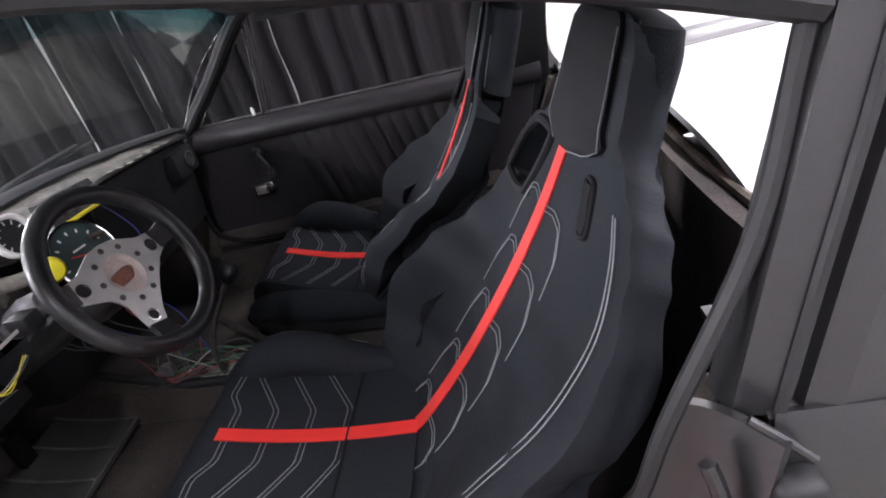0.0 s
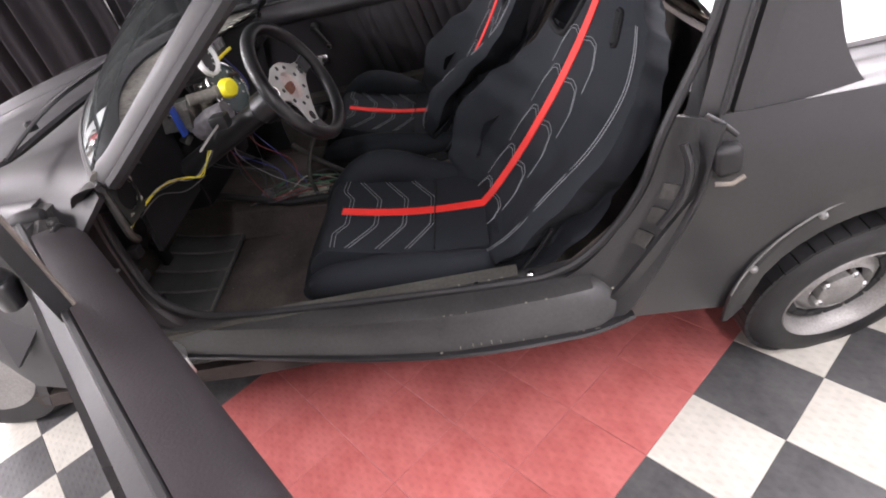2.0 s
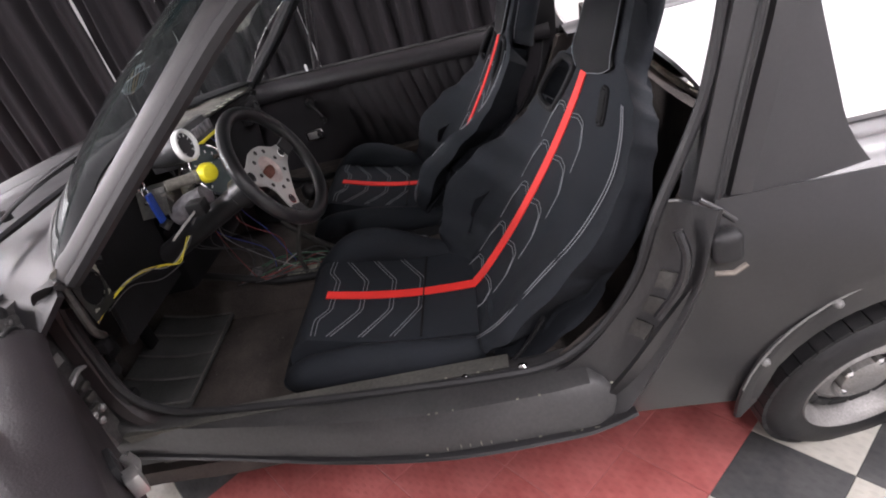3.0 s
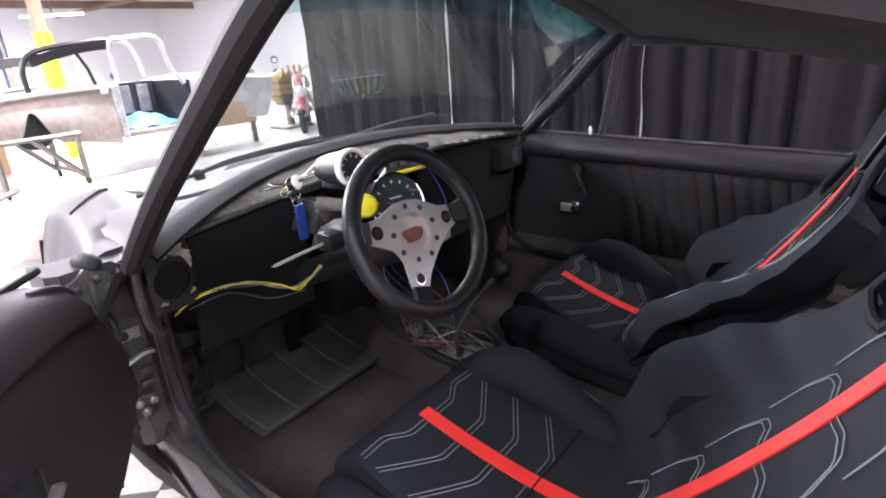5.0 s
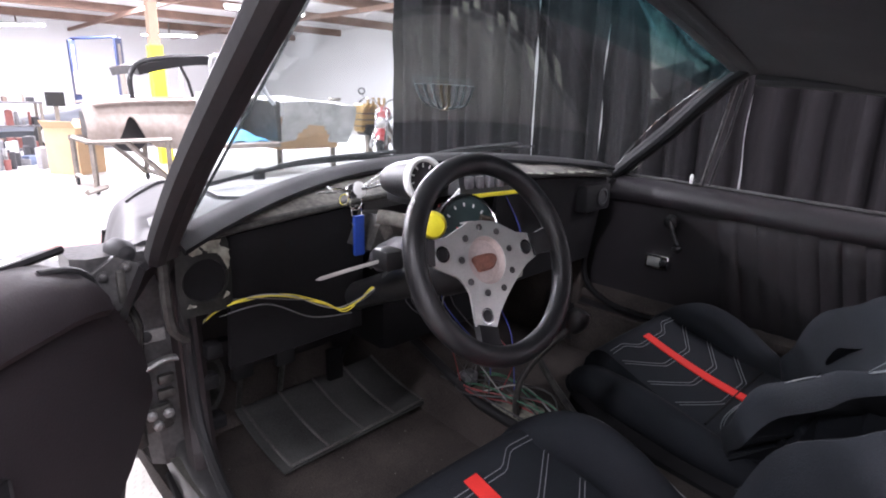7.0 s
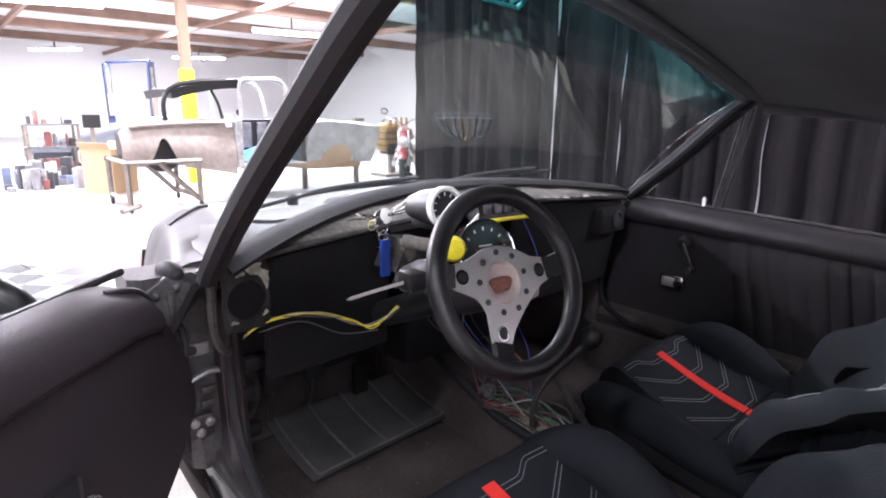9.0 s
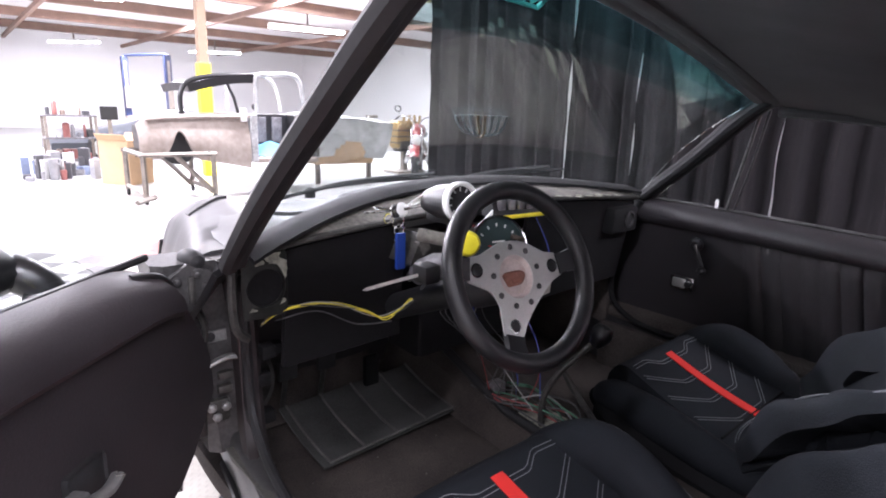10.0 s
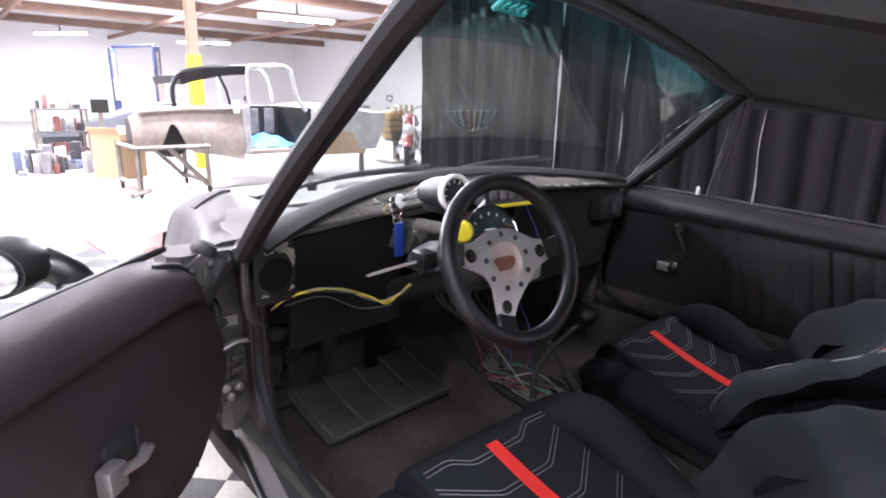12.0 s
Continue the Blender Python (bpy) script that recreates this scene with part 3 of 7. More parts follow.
# sills, jambs and rear quarters on both sides
BRIGHT0 = mat("worn_strap_metal", (0.19, 0.19, 0.185), 0.5, 0.3, 0.3, 30, 200, 0.1)
# the far sail panel is a paler grey than the driver's side one
SAILG = mat("pale_sail_grey", (0.33, 0.33, 0.32), 0.6, 0, 0.15, 5, 60, 0.05)
for s in (-1, 1):
    sill = [(-0.655, 0.247), (-0.675, 0.40), (-0.70, 0.415), (-0.775, 0.412), (-0.80, 0.405), (-0.822, 0.37), (-0.835, 0.318), (-0.80, 0.30), (-0.70, 0.25)]
    part("sill", loft([[(x, -s * lerp(-0.655, y, k if s < 0 else 1), z + dz) for y, z in sill] for x, dz, k in ((-0.56, 0.045, 0.22), (-0.42, 0.018, 0.28), (-0.25, 0.004, 0.42), (-0.05, 0.0, 0.64), (0.15, 0.0, 0.86), (0.35, 0.0, 1.0), (0.45, 0.0, 1.0), (0.60, 0.004, 1.0), (0.68, 0.012, 1.0))] + [[(0.76, -s * (-0.74 + (y + 0.74) * 0.6), 0.36 + (z - 0.36) * 0.25) for y, z in sill]]), SILLM if s < 0 else PAINT, car, "scuffed grey-black door sill")
    part("sill_lip", tube(smooth_path([(-0.50, s * (0.695 if s < 0 else 0.83), 0.345), (-0.2, s * (0.737 if s < 0 else 0.836), 0.322), (0.12, s * (0.805 if s < 0 else 0.836), 0.318), (0.38, s * 0.838, 0.316), (0.62, s * 0.838, 0.32), (0.70, s * 0.832, 0.328), (0.76, s * 0.826, 0.345)], 5), 0.013, 8, flat=0.6), PAINT, car, "chipped black lower sill edge")
    part("sill_seal", tube(smooth_path([(-0.345, s * 0.70, 0.86), (-0.395, s * 0.675, 0.74), (-0.405, s * 0.665, 0.53), (-0.33, s * 0.672, 0.45), (-0.20, s * 0.685, 0.426), (0.10, s * 0.71, 0.42), (0.48, s * 0.735, 0.418), (0.62, s * 0.737, 0.43), (0.72, s * 0.742, 0.50), (0.80, s * 0.752, 0.62), (0.845, s * 0.758, 0.75), (0.94 if s < 0 else 0.865, s * 0.73, 0.93), (0.985 if s < 0 else 0.885, s * 0.70, 1.07)] + ([(0.996, -0.698, 1.12)] if s < 0 else []), 5), 0.010, 8), RUBBER if s < 0 else DASHK, car, "black rubber door seal")
    inn = smooth_path([(0.50, 0.405, 0), (0.63, 0.42, 0), (0.73, 0.50, 0), (0.81, 0.62, 0), (0.855, 0.77, 0)], 6)
    out = smooth_path([(0.66, 0.30, 0), (0.74, 0.335, 0), (0.82, 0.46, 0), (0.90, 0.62, 0), (0.935, 0.77, 0)], 6)
    n = len(inn) - 1

    def jamb(u, v, s=s, inn=inn, out=out, n=n):
        i = min(n, int(round(u * n)))
        p = inn[i].lerp(out[i], v)
        return (p.x, s * (lerp(0.742, 0.818, v) - 0.016 * math.sin(v * math.pi)), p.y)

    part("door_jamb", sheet(jamb, n, 6, 0.012), PAINT if s > 0 else PRIMER, car, "satin black door jamb")
    side_trim = [(0.47, 0.25), (0.63, 0.42), (0.76, 0.51), (0.85, 0.63), (0.90, 0.755), (1.02, 0.755), (1.02, 0.25)]
    part("side_trim", slab([(x, z) for x, z in side_trim], "y", s * 0.735, s * 0.70, 0.006), CARPET, car, "black carpeted side trim behind the seat")
    # B pillar
    bp = [(0.905, 0.757, 0.76), (0.945, 0.737, 0.90), (0.983, 0.716, 1.02), (1.008, 0.70, 1.10), (1.02, 0.695, 1.15)] if s < 0 else [(0.805, 0.757, 0.76), (0.82, 0.735, 0.93), (0.835, 0.70, 1.04), (0.85, 0.685, 1.09)]
    part("b_pillar", loft([[(x + dx, s * (y + dy), z) for dx, dy in ((-0.012, -0.03), (-0.004, 0.012), (0.03, 0.02), (0.035, 0.01), (0.05, 0.012), (0.055, 0.022), (0.085, 0.03), (0.10, -0.02))] for x, y, z in bp]), PAINT if s > 0 else PRIMER, car, "grooved black door pillar")
    part("pillar_groove", tube([(x + 0.034, s * (y + 0.024), z) for x, y, z in bp], 0.006, 6), RUBBER, car, "rubber bead in the pillar groove")

    def sail(u, v, s=s):
        a = Vector((0.99 if s < 0 else 0.83, 0.786, 0.755)).lerp(Vector((1.085 if s < 0 else 0.86, 0.70 if s < 0 else 0.685, 1.145 if s < 0 else 1.08)), v)
        b = Vector((1.165 if s < 0 else 0.93, 0.775, 0.752)).lerp(Vector((1.10 if s < 0 else 0.885, 0.695 if s < 0 else 0.682, 1.14 if s < 0 else 1.075)), v ** 0.9)
        if v < 0.25:
            b.x += 0.035 * (1 - v / 0.25) ** 2
        p = a.lerp(b, u)
        return (p.x, s * p.y, p.z)

    part("sail_panel", sheet(sail, 10, 16, 0.03), SAILG if s > 0 else PRIMER, car, "smooth pale grey sail panel behind the door" if s > 0 else "smooth grey-black sail panel behind the door")

    ARX, ARZ, ARR = 1.27, 0.26, 0.272

    def quarter(u, v, s=s, out=out, n=n):
        # front edge follows the jamb; the lower edge climbs over the wheel arch
        k = v * n
        i = min(n - 1, int(k))
        f = out[i].lerp(out[i + 1], k - i)
        x = lerp(f.x, 2.05, u ** 1.15)
        low = 0.30 + 0.02 * u
        if abs(x - ARX) < ARR:
            low = max(low, ARZ + math.sqrt(ARR ** 2 - (x - ARX) ** 2))
        top = 0.77 - 0.06 * max(0, (x - 1.5)) ** 2
        z = lerp(low, top, v) if v < 0.999 else top
        z = max(z, min(top, lerp(f.y, z, min(1, u * 4)))) if u < 0.25 else z
        y = 0.812 - 0.03 * max(0, (z - 0.62) / 0.15) ** 2 - 0.035 * max(0, 1 - (z - 0.29) / 0.25) ** 2 * (1 - math.exp(-((x - ARX) / 0.5) ** 2)) + 0.028 * math.exp(-((x - ARX) / 0.3) ** 2) * (1 - abs(v - 0.3))
        y -= 0.12 * max(0, (x - 1.7) / 0.35) ** 2
        return (x, s * y, z)

    part("rear_quarter", sheet(quarter, 44, n, 0.012), PAINT if s > 0 else PRIMER, car, "satin black rear quarter panel")
    part("shoulder", sheet(lambda u, v, s=s: (lerp(0.93, 2.05, u), s * (lerp(0.783, 0.60, v) + 0.012 * math.sin(math.pi * min(1, v * 3)) - 0.12 * max(0, (u - 0.68) / 0.32) ** 2), 0.762 + 0.022 * math.sin(math.pi * min(1, v * 1.6)) * math.sin(math.pi * min(1, u * 1.2 + 0.1)) - 0.06 * max(0, (lerp(0.93, 2.05, u) - 1.5)) ** 2), 24, 8, 0.012), PAINT if s > 0 else PRIMER, car, "rounded rear shoulder")
    # dark flare tucked under the arch, with a thin pale edge line and two fasteners
    arc = [(ARX + 0.283 * math.cos(a), ARZ + 0.283 * math.sin(a)) for a in (radians(lerp(8, 176, i / 24)) for i in range(25))]
    part("wheel_flare", loft([[(ARX + (x - ARX) * k, s * y, ARZ + (z - ARZ) * k) for k, y in ((1.14, 0.824), (1.132, 0.832), (1.10, 0.832), (0.93, 0.795), (0.95, 0.77))] for x, z in arc], True), BLACKP, car, "dull black wheel arch flare")
    part("flare_edge", tube([(ARX + (x - ARX) * 1.138, s * 0.832, ARZ + (z - ARZ) * 1.138) for x, z in arc[9:23]], 0.0022, 6), BRIGHT0, car, "thin pale edge line of the arch")
    for a in (118, 148):
        c = (ARX + 0.314 * math.cos(radians(a)), s * 0.832, ARZ + 0.314 * math.sin(radians(a)))
        part("fastener", lathe([(0.009, 0), (0.008, 0.006), (0.004, 0.009)], c, (0, s, 0), 10), BRIGHT0, car, "worn bright fastener on the arch")
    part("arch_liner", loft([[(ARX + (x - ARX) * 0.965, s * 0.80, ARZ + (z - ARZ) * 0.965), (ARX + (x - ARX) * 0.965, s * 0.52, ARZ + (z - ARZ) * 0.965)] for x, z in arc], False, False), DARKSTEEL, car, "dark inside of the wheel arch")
part("rear_deck", sheet(lambda u, v: (lerp(1.045, 2.05, u), lerp(-0.60, 0.60, v), 0.772 + (0.018 + 0.06 * max(0, 1 - u / 0.4)) * (1 - (2 * v - 1) ** 4) - 0.09 * max(0, (u - 0.45)) ** 2), 16, 14, 0.012), mat("light_grey_primer", (0.40, 0.40, 0.40), 0.5, 0, 0.12, 3, 60, 0.05), car, "light grey primed rear deck lid")
part("tail_panel", sheet(lambda u, v: (2.05 + 0.05 * math.sin(math.pi * v), lerp(-0.68, 0.68, u), lerp(0.735, 0.32, v)), 12, 8, 0.012), PAINT, car, "black tail panel")
# strip added over the inner sill; dust grey, paled as if lit from above
part("lit_sill_strip", loft([[(x, -0.712, 0.4175), (x, -0.668, 0.4165), (x, -0.652, 0.39), (x, -0.640, 0.256), (x, -0.66, 0.252)] for x in (-0.44, -0.25, 0.0, 0.25, 0.52)]), LITSILLM, car, "dusty inner sill strip, paled to look lit")
# striker plate and pocket in the driver's jamb


def on_jamb(u, v, lift):
    k = u * n
    i = min(n - 1, int(k))
    a, b = inn[i].lerp(inn[i + 1], k - i), out[i].lerp(out[i + 1], k - i)
    q = a.lerp(b, v)
    return Vector((q.x - lift * 0.35, -(lerp(0.742, 0.818, v) - 0.016 * math.sin(v * math.pi)) - lift, q.y))


# nothing is recessed; a black sheet paints in the pocket's shade
strk = part("striker_pocket", sheet(lambda u, v: on_jamb(lerp(0.50, 0.80, u), lerp(0.26, 0.78, v), 0.004), 10, 6, 0.004), RUBBER, car, "black sheet for the shade of the striker pocket")
part("pocket_rim", tube([on_jamb(0.65 + 0.165 * max(-1, min(1, 1.35 * math.cos(a))), 0.52 + 0.29 * max(-1, min(1, 1.35 * math.sin(a))), 0.005) for a in (2 * math.pi * k / 32 for k in range(32))], 0.005, 8, True), PRIMER, strk, "pressed rim of the pocket")
for cu in (0.57, 0.66, 0.75):
    part("striker_tooth", sheet(lambda u, v, cu=cu: on_jamb(lerp(cu - 0.028, cu + 0.028, u), lerp(0.36, 0.66, v), 0.011), 4, 4, 0.008), DARKSTEEL, strk, "cast striker tooth")
part("jamb_rib", tube(smooth_path([(0.868, -0.80, 0.735), (0.875, -0.815, 0.69), (0.86, -0.818, 0.63), (0.82, -0.812, 0.565)], 6), 0.009, 8), PAINT, car, "pressed rib in the jamb")
part("latch_bumper", bx((0.915, -0.838, 0.668), (0.965, -0.80, 0.728), 0.014, 4), RUBBER, car, "black moulded pad on the quarter panel")
part("latch_bumper_edge", tube([(0.915, -0.832, 0.655), (0.945, -0.836, 0.652), (0.968, -0.832, 0.662)], 0.005, 8), STEELG, car, "worn bright edge of the pad")
part("belt_corner", tube([(0.905, -0.80, 0.785), (0.93, -0.812, 0.768), (0.955, -0.816, 0.742)], 0.005, 8), PRIMER, car, "rolled corner under the pillar")
for px, pz in ((0.55, 0.412), (0.42, 0.408)):
    part("sill_bolt", lathe([(0.011, 0), (0.011, 0.006), (0.005, 0.011)], (px, -0.715, pz), (0, 0, 1), 8), CHROME, car, "bright bolt in the sill")

# rear wheels
def scaled(p, k=0.88):
    return [(r * k, h) for r, h in p]


for s in (-1, 1):
    c = Vector((1.25, s * 0.615, 0.235))
    wh = part("wheel", lathe(scaled([(0.06, 0.045), (0.06, 0.075), (0.045, 0.085), (0.0, 0.086)]), c, (0, s, 0), 20), WHEELALU, car, "cast alloy rear wheel")
    part("tyre", lathe(scaled([(0.172, -0.095), (0.195, -0.102), (0.236, -0.10), (0.256, -0.085), (0.262, -0.06), (0.262, 0.06), (0.256, 0.085), (0.236, 0.10), (0.195, 0.102), (0.172, 0.095), (0.168, 0.0), (0.172, -0.095)]), c, (0, s, 0), 48, False), RUBBER, wh, "black road tyre")
    for k in range(40):
        a = 2 * math.pi * k / 40
        d = Vector((math.cos(a), 0, math.sin(a)))
        if s < 0:
            part("tread_block", bx((-0.017, -0.085, -0.004), (0.017, -0.03, 0.006), 0, m=Matrix.Translation(c + d * 0.2297) @ Matrix.Rotation(-a + math.pi / 2, 4, "Y")), RUBBER, wh, smooth=False)
            part("tread_block", bx((-0.017, -0.02, -0.004), (0.017, 0.035, 0.006), 0, m=Matrix.Translation(c + d * 0.2297) @ Matrix.Rotation(-a + math.pi / 2 + 0.08, 4, "Y")), RUBBER, wh, smooth=False)
    part("rim", lathe(scaled([(0.167, -0.06), (0.167, 0.075), (0.176, 0.092), (0.17, 0.098), (0.158, 0.088), (0.15, 0.05), (0.146, 0.03), (0.146, -0.06)]), c, (0, s, 0), 40, False), WHEELALU, wh, "polished rim lip")
    part("rim_disc", lathe(scaled([(0.149, 0.035), (0.135, 0.055), (0.108, 0.05), (0.085, 0.07), (0.075, 0.05)]), c, (0, s, 0), 40, False), WHEELALU, wh, "dished alloy wheel centre")
    for k in range(14):
        a = 2 * math.pi * k / 14
        d = Vector((math.cos(a), 0, math.sin(a)))
        # the disc is uncut; black blocks paint the shade of its slots
        part("vent_slot", bx((-0.024, -0.004, -0.011), (0.024, 0.004, 0.011), 0.003, m=Matrix.Translation(c + d * 0.111 + Vector((0, s * 0.056, 0))) @ Matrix.Rotation(-a + math.pi / 2, 4, "Y")), RUBBER, wh, "black block for a shaded vent slot", smooth=False)
    for k in range(5):
        a = 2 * math.pi * k / 5
        part("wheel_nut", lathe(scaled([(0.012, 0.04), (0.012, 0.075), (0.006, 0.08)]), c + Vector((0.054 * math.cos(a), 0, 0.054 * math.sin(a))), (0, s, 0), 6), CHROME, wh)
    if s < 0:
        wh.matrix_local = Matrix.Translation(c) @ Vector((0, -1, 0)).rotation_difference(Vector((0.14, -0.97, -0.20))).to_matrix().to_4x4() @ Matrix.Translation(-c)
    fw = Vector((-1.22, s * 0.47, 0.292))
    fwh = part("front_wheel", lathe([(0.192, -0.095), (0.262, -0.10), (0.292, -0.06), (0.292, 0.06), (0.262, 0.10), (0.192, 0.095)], fw, (0, s, 0), 36), RUBBER, car, "black front tyre")
    part("front_rim", lathe([(0.19, 0.098), (0.16, 0.05), (0.07, 0.07), (0.0, 0.07)], fw, (0, s, 0), 30), WHEELALU, fwh)

# front wings, lid, cowl
def nose_w(x):
    return 1 - 0.40 * min(1, max(0, (-0.45 - x) / 1.3)) ** 0.8


def nose_z(x, y):
    y = y / nose_w(x)
    t = (x + 0.62) / -1.3
    z = 0.845 - 0.06 * t - 0.16 * t * t
    z += 0.055 * math.exp(-((abs(y) - 0.61) / 0.11) ** 2) * min(1, max(0, t * 3 + 0.2))
    z -= 0.17 * max(0, (abs(y) - 0.72) / 0.11) ** 2
    if x > -0.62:
        z += 0.03 * (1 - (y / 0.8) ** 2) * (x + 0.62) / 0.2
    return z


def nose(x, y, dz=0.0):
    return (x, y * nose_w(x), nose_z(x, y * nose_w(x)) + dz)


part("front_lid", sheet(lambda u, v: nose(lerp(-0.80, -1.75, u), lerp(-0.505, 0.505, v), 0.012 * math.sin(math.pi * v)), 20, 16, 0.012), NOSEM, car, "satin black front lid")
part("cowl", sheet(lambda u, v: (lerp(-0.793, ws_base(lerp(-0.755, 0.755, v)).x - 0.006, u), lerp(-0.765, 0.765, v), lerp(nose_z(-0.793, lerp(-0.765, 0.765, v)), ws_base(lerp(-0.755, 0.755, v)).z - 0.012, u)), 8, 24, 0.012), NOSEM, car, "satin black scuttle panel below the windscreen")
for s in (-1, 1):
    part("front_wing", sheet(lambda u, v, s=s: nose(lerp(-0.50, -1.75, u), s * lerp(0.512, 0.83, v), -0.01 if u < 0.12 else 0), 28, 14, 0.012), NOSEM, car, "satin black front wing")
    def side(u, v, s=s):
        x = lerp(-0.52, -1.75, u)
        top = nose(x, 0.83)[2]
        low = 0.30 if abs(x + 1.22) > 0.31 else max(0.30, 0.28 + math.sqrt(0.31 ** 2 - (x + 1.22) ** 2))
        return (x, s * (0.83 * nose_w(x) + 0.012 * math.sin(math.pi * v)), lerp(top, min(low, top - 0.02), v))

    part("wing_side", sheet(side, 40, 6, 0.012), NOSEM, car, "side of the front wing")
    part("lid_gap", tube([(lerp(-0.80, -1.7, i / 12), s * 0.509 * nose_w(lerp(-0.80, -1.7, i / 12)), nose(lerp(-0.80, -1.7, i / 12), 0.509, 0.001)[2]) for i in range(13)], 0.0035, 6), RUBBER, car, "dark shut line of the front lid")
    part("wing_vent", sheet(lambda u, v, s=s: nose(lerp(-1.0, -1.12, u), s * lerp(0.60, 0.74, v), 0.008), 6, 4, 0.01), RUBBER, car, "black slatted vent in the wing")
part("nose_panel", sheet(lambda u, v: (-1.75 - 0.06 * math.sin(math.pi * v), lerp(-0.82, 0.82, u) * nose_w(-1.75), lerp(0.60, 0.30, v)), 12, 8, 0.012), PAINT, car, "black nose panel")
for sx, y0, y1 in ((-1, -0.45, -0.02), (1, 0.05, 0.5)):
    w = part("wiper", tube(smooth_path([(-0.63, y0 + 0.05, 0.935), (-0.62, lerp(y0, y1, 0.4), 0.955), (-0.60, y1, 0.965)], 5), 0.006, 6), BLACKP, car, "black windscreen wiper")
    part("wiper_blade", tube(smooth_path([(-0.60, y0 - 0.12, 0.915), (-0.62, lerp(y0, y1, 0.35), 0.948), (-0.61, y1 + 0.1, 0.95)], 5), 0.005, 6), RUBBER, w, "rubber wiper blade")
    part("wiper_pivot", lathe([(0.014, 0), (0.014, 0.02), (0.006, 0.026)], (-0.635, y0 + 0.05, 0.918), (0, 0, 1), 10), BLACKP, w)

# hinge pillar of the open driver's side
LINER0 = mat("brown_black_post", (0.016, 0.0115, 0.012), 0.55, 0, 0.3, 6, 150, 0.1)
part("hinge_pillar", loft([[(-0.545, -0.665, z), (-0.475, -0.645, z), (-0.456, -0.66, z), (-0.456, -0.80 + b, z), (-0.475, -0.82 + b, z), (-0.57, -0.82 + b, z)] for z, b in ((0.40, 0.085), (0.47, 0.08), (0.56, 0.05), (0.66, 0.02), (0.80, 0), (0.835, 0))]), HINGEM, car, "grimy grey door hinge pillar")
part("pillar_cap", lathe([(0.0, -0.045), (0.014, -0.04), (0.021, -0.02), (0.021, 0.015), (0.014, 0.028), (0.0, 0.032)], (-0.475, -0.742, 0.836), (1, 0.1, 0), 18), RUBBER, car, "black rubber bung on the hinge pillar")
plate = [(-0.797, 0.812), (-0.760, 0.836), (-0.714, 0.815), (-0.712, 0.772), (-0.735, 0.748), (-0.770, 0.734), (-0.797, 0.756)]
hp = part("hinge_plate", loft([[(x, lerp(-0.755, y, k), lerp(0.785, z, k)) for y, z in plate] for x, k in ((-0.4555, 1.0), (-0.447, 1.0), (-0.445, 0.96))]), HINGEM, car, "bolted grey steel plate on the hinge pillar", smooth=False)
part("plate_fold", bx((-0.4455, -0.762, 0.752), (-0.437, -0.748, 0.812), 0.004), DARKSTEEL, hp, "dark folded rib of the plate")
for by, bz in ((-0.781, 0.804), (-0.786, 0.774), (-0.776, 0.753), (-0.736, 0.763), (-0.726, 0.788), (-0.744, 0.815)):
    part("bolt", lathe([(0.0095, 0), (0.0095, 0.003), (0.0068, 0.0035), (0.0068, 0.009), (0.004, 0.011)], (-0.445, by, bz), (1, 0, 0), 8), HINGEM, hp, "worn hinge bolt")
part("hinge_strut", tube(smooth_path([(-0.449, -0.745, 0.738), (-0.447, -0.735, 0.70), (-0.446, -0.742, 0.64), (-0.447, -0.738, 0.56)], 5), 0.014, 8, flat=0.5), DARKSTEEL, car, "dark hinge strut behind the door edge")
part("hinge_post_edge", loft([[(x + dx, y + dy, z) for dx, dy in ((-0.02, -0.024), (0.012, -0.022), (0.022, -0.008), (0.022, 0.012), (0.010, 0.024), (-0.02, 0.024))] for x, y, z in smooth_path([(-0.285, -0.735, 0.88), (-0.365, -0.70, 0.845), (-0.415, -0.668, 0.74), (-0.43, -0.658, 0.62), (-0.432, -0.655, 0.52), (-0.405, -0.662, 0.45), (-0.36, -0.672, 0.42)], 5)]), LINER0, car, "rounded brown-black post beside the hinges")
hg = part("hinge", bx((-0.456, -0.755, 0.485), (-0.440, -0.695, 0.535), 0.006), DARKSTEEL, car, "grimy lower door hinge")
for by, bz in ((-0.735, 0.522), (-0.705, 0.518), (-0.725, 0.498)):
    part("bolt", lathe([(0.010, 0), (0.010, 0.006), (0.005, 0.010)], (-0.440, by, bz), (1, 0, 0), 7), BRIGHT0, hg, "worn hinge bolt")
part("knuckle", tube([(-0.438, -0.758, 0.47), (-0.438, -0.758, 0.545)], 0.012, 10), DARKSTEEL, hg)
part("check_strap", tube(smooth_path([(-0.43, -0.668, 0.625), (-0.436, -0.695, 0.630), (-0.438, -0.72, 0.624), (-0.442, -0.745, 0.612)], 4), 0.010, 8, flat=0.6), BRIGHT0, car, "pale worn door check strap")
for cy, cz, cs in ((-0.700, 0.585, 0.015), (-0.703, 0.555, 0.015)):
    part("bracket", bx((-0.456, cy - cs, cz - cs * 0.6), (-0.440, cy + cs, cz + cs * 0.6), 0.004), DARKSTEEL, car, "grimy bracket on the hinge pillar")
part("switch_plate", bx((-0.456, -0.738, 0.660), (-0.4535, -0.690, 0.686), 0.002), BRIGHT0, car, "pale scraped patch on the hinge pillar", smooth=False)
# black disc that paints in the dark of a hole
part("pillar_hole", lathe([(0.010, 0), (0.010, 0.003), (0.007, 0.0035)], (-0.4535, -0.724, 0.674), (1, 0, 0), 12), RUBBER, car, "black disc for the shade of a hinge pillar hole")

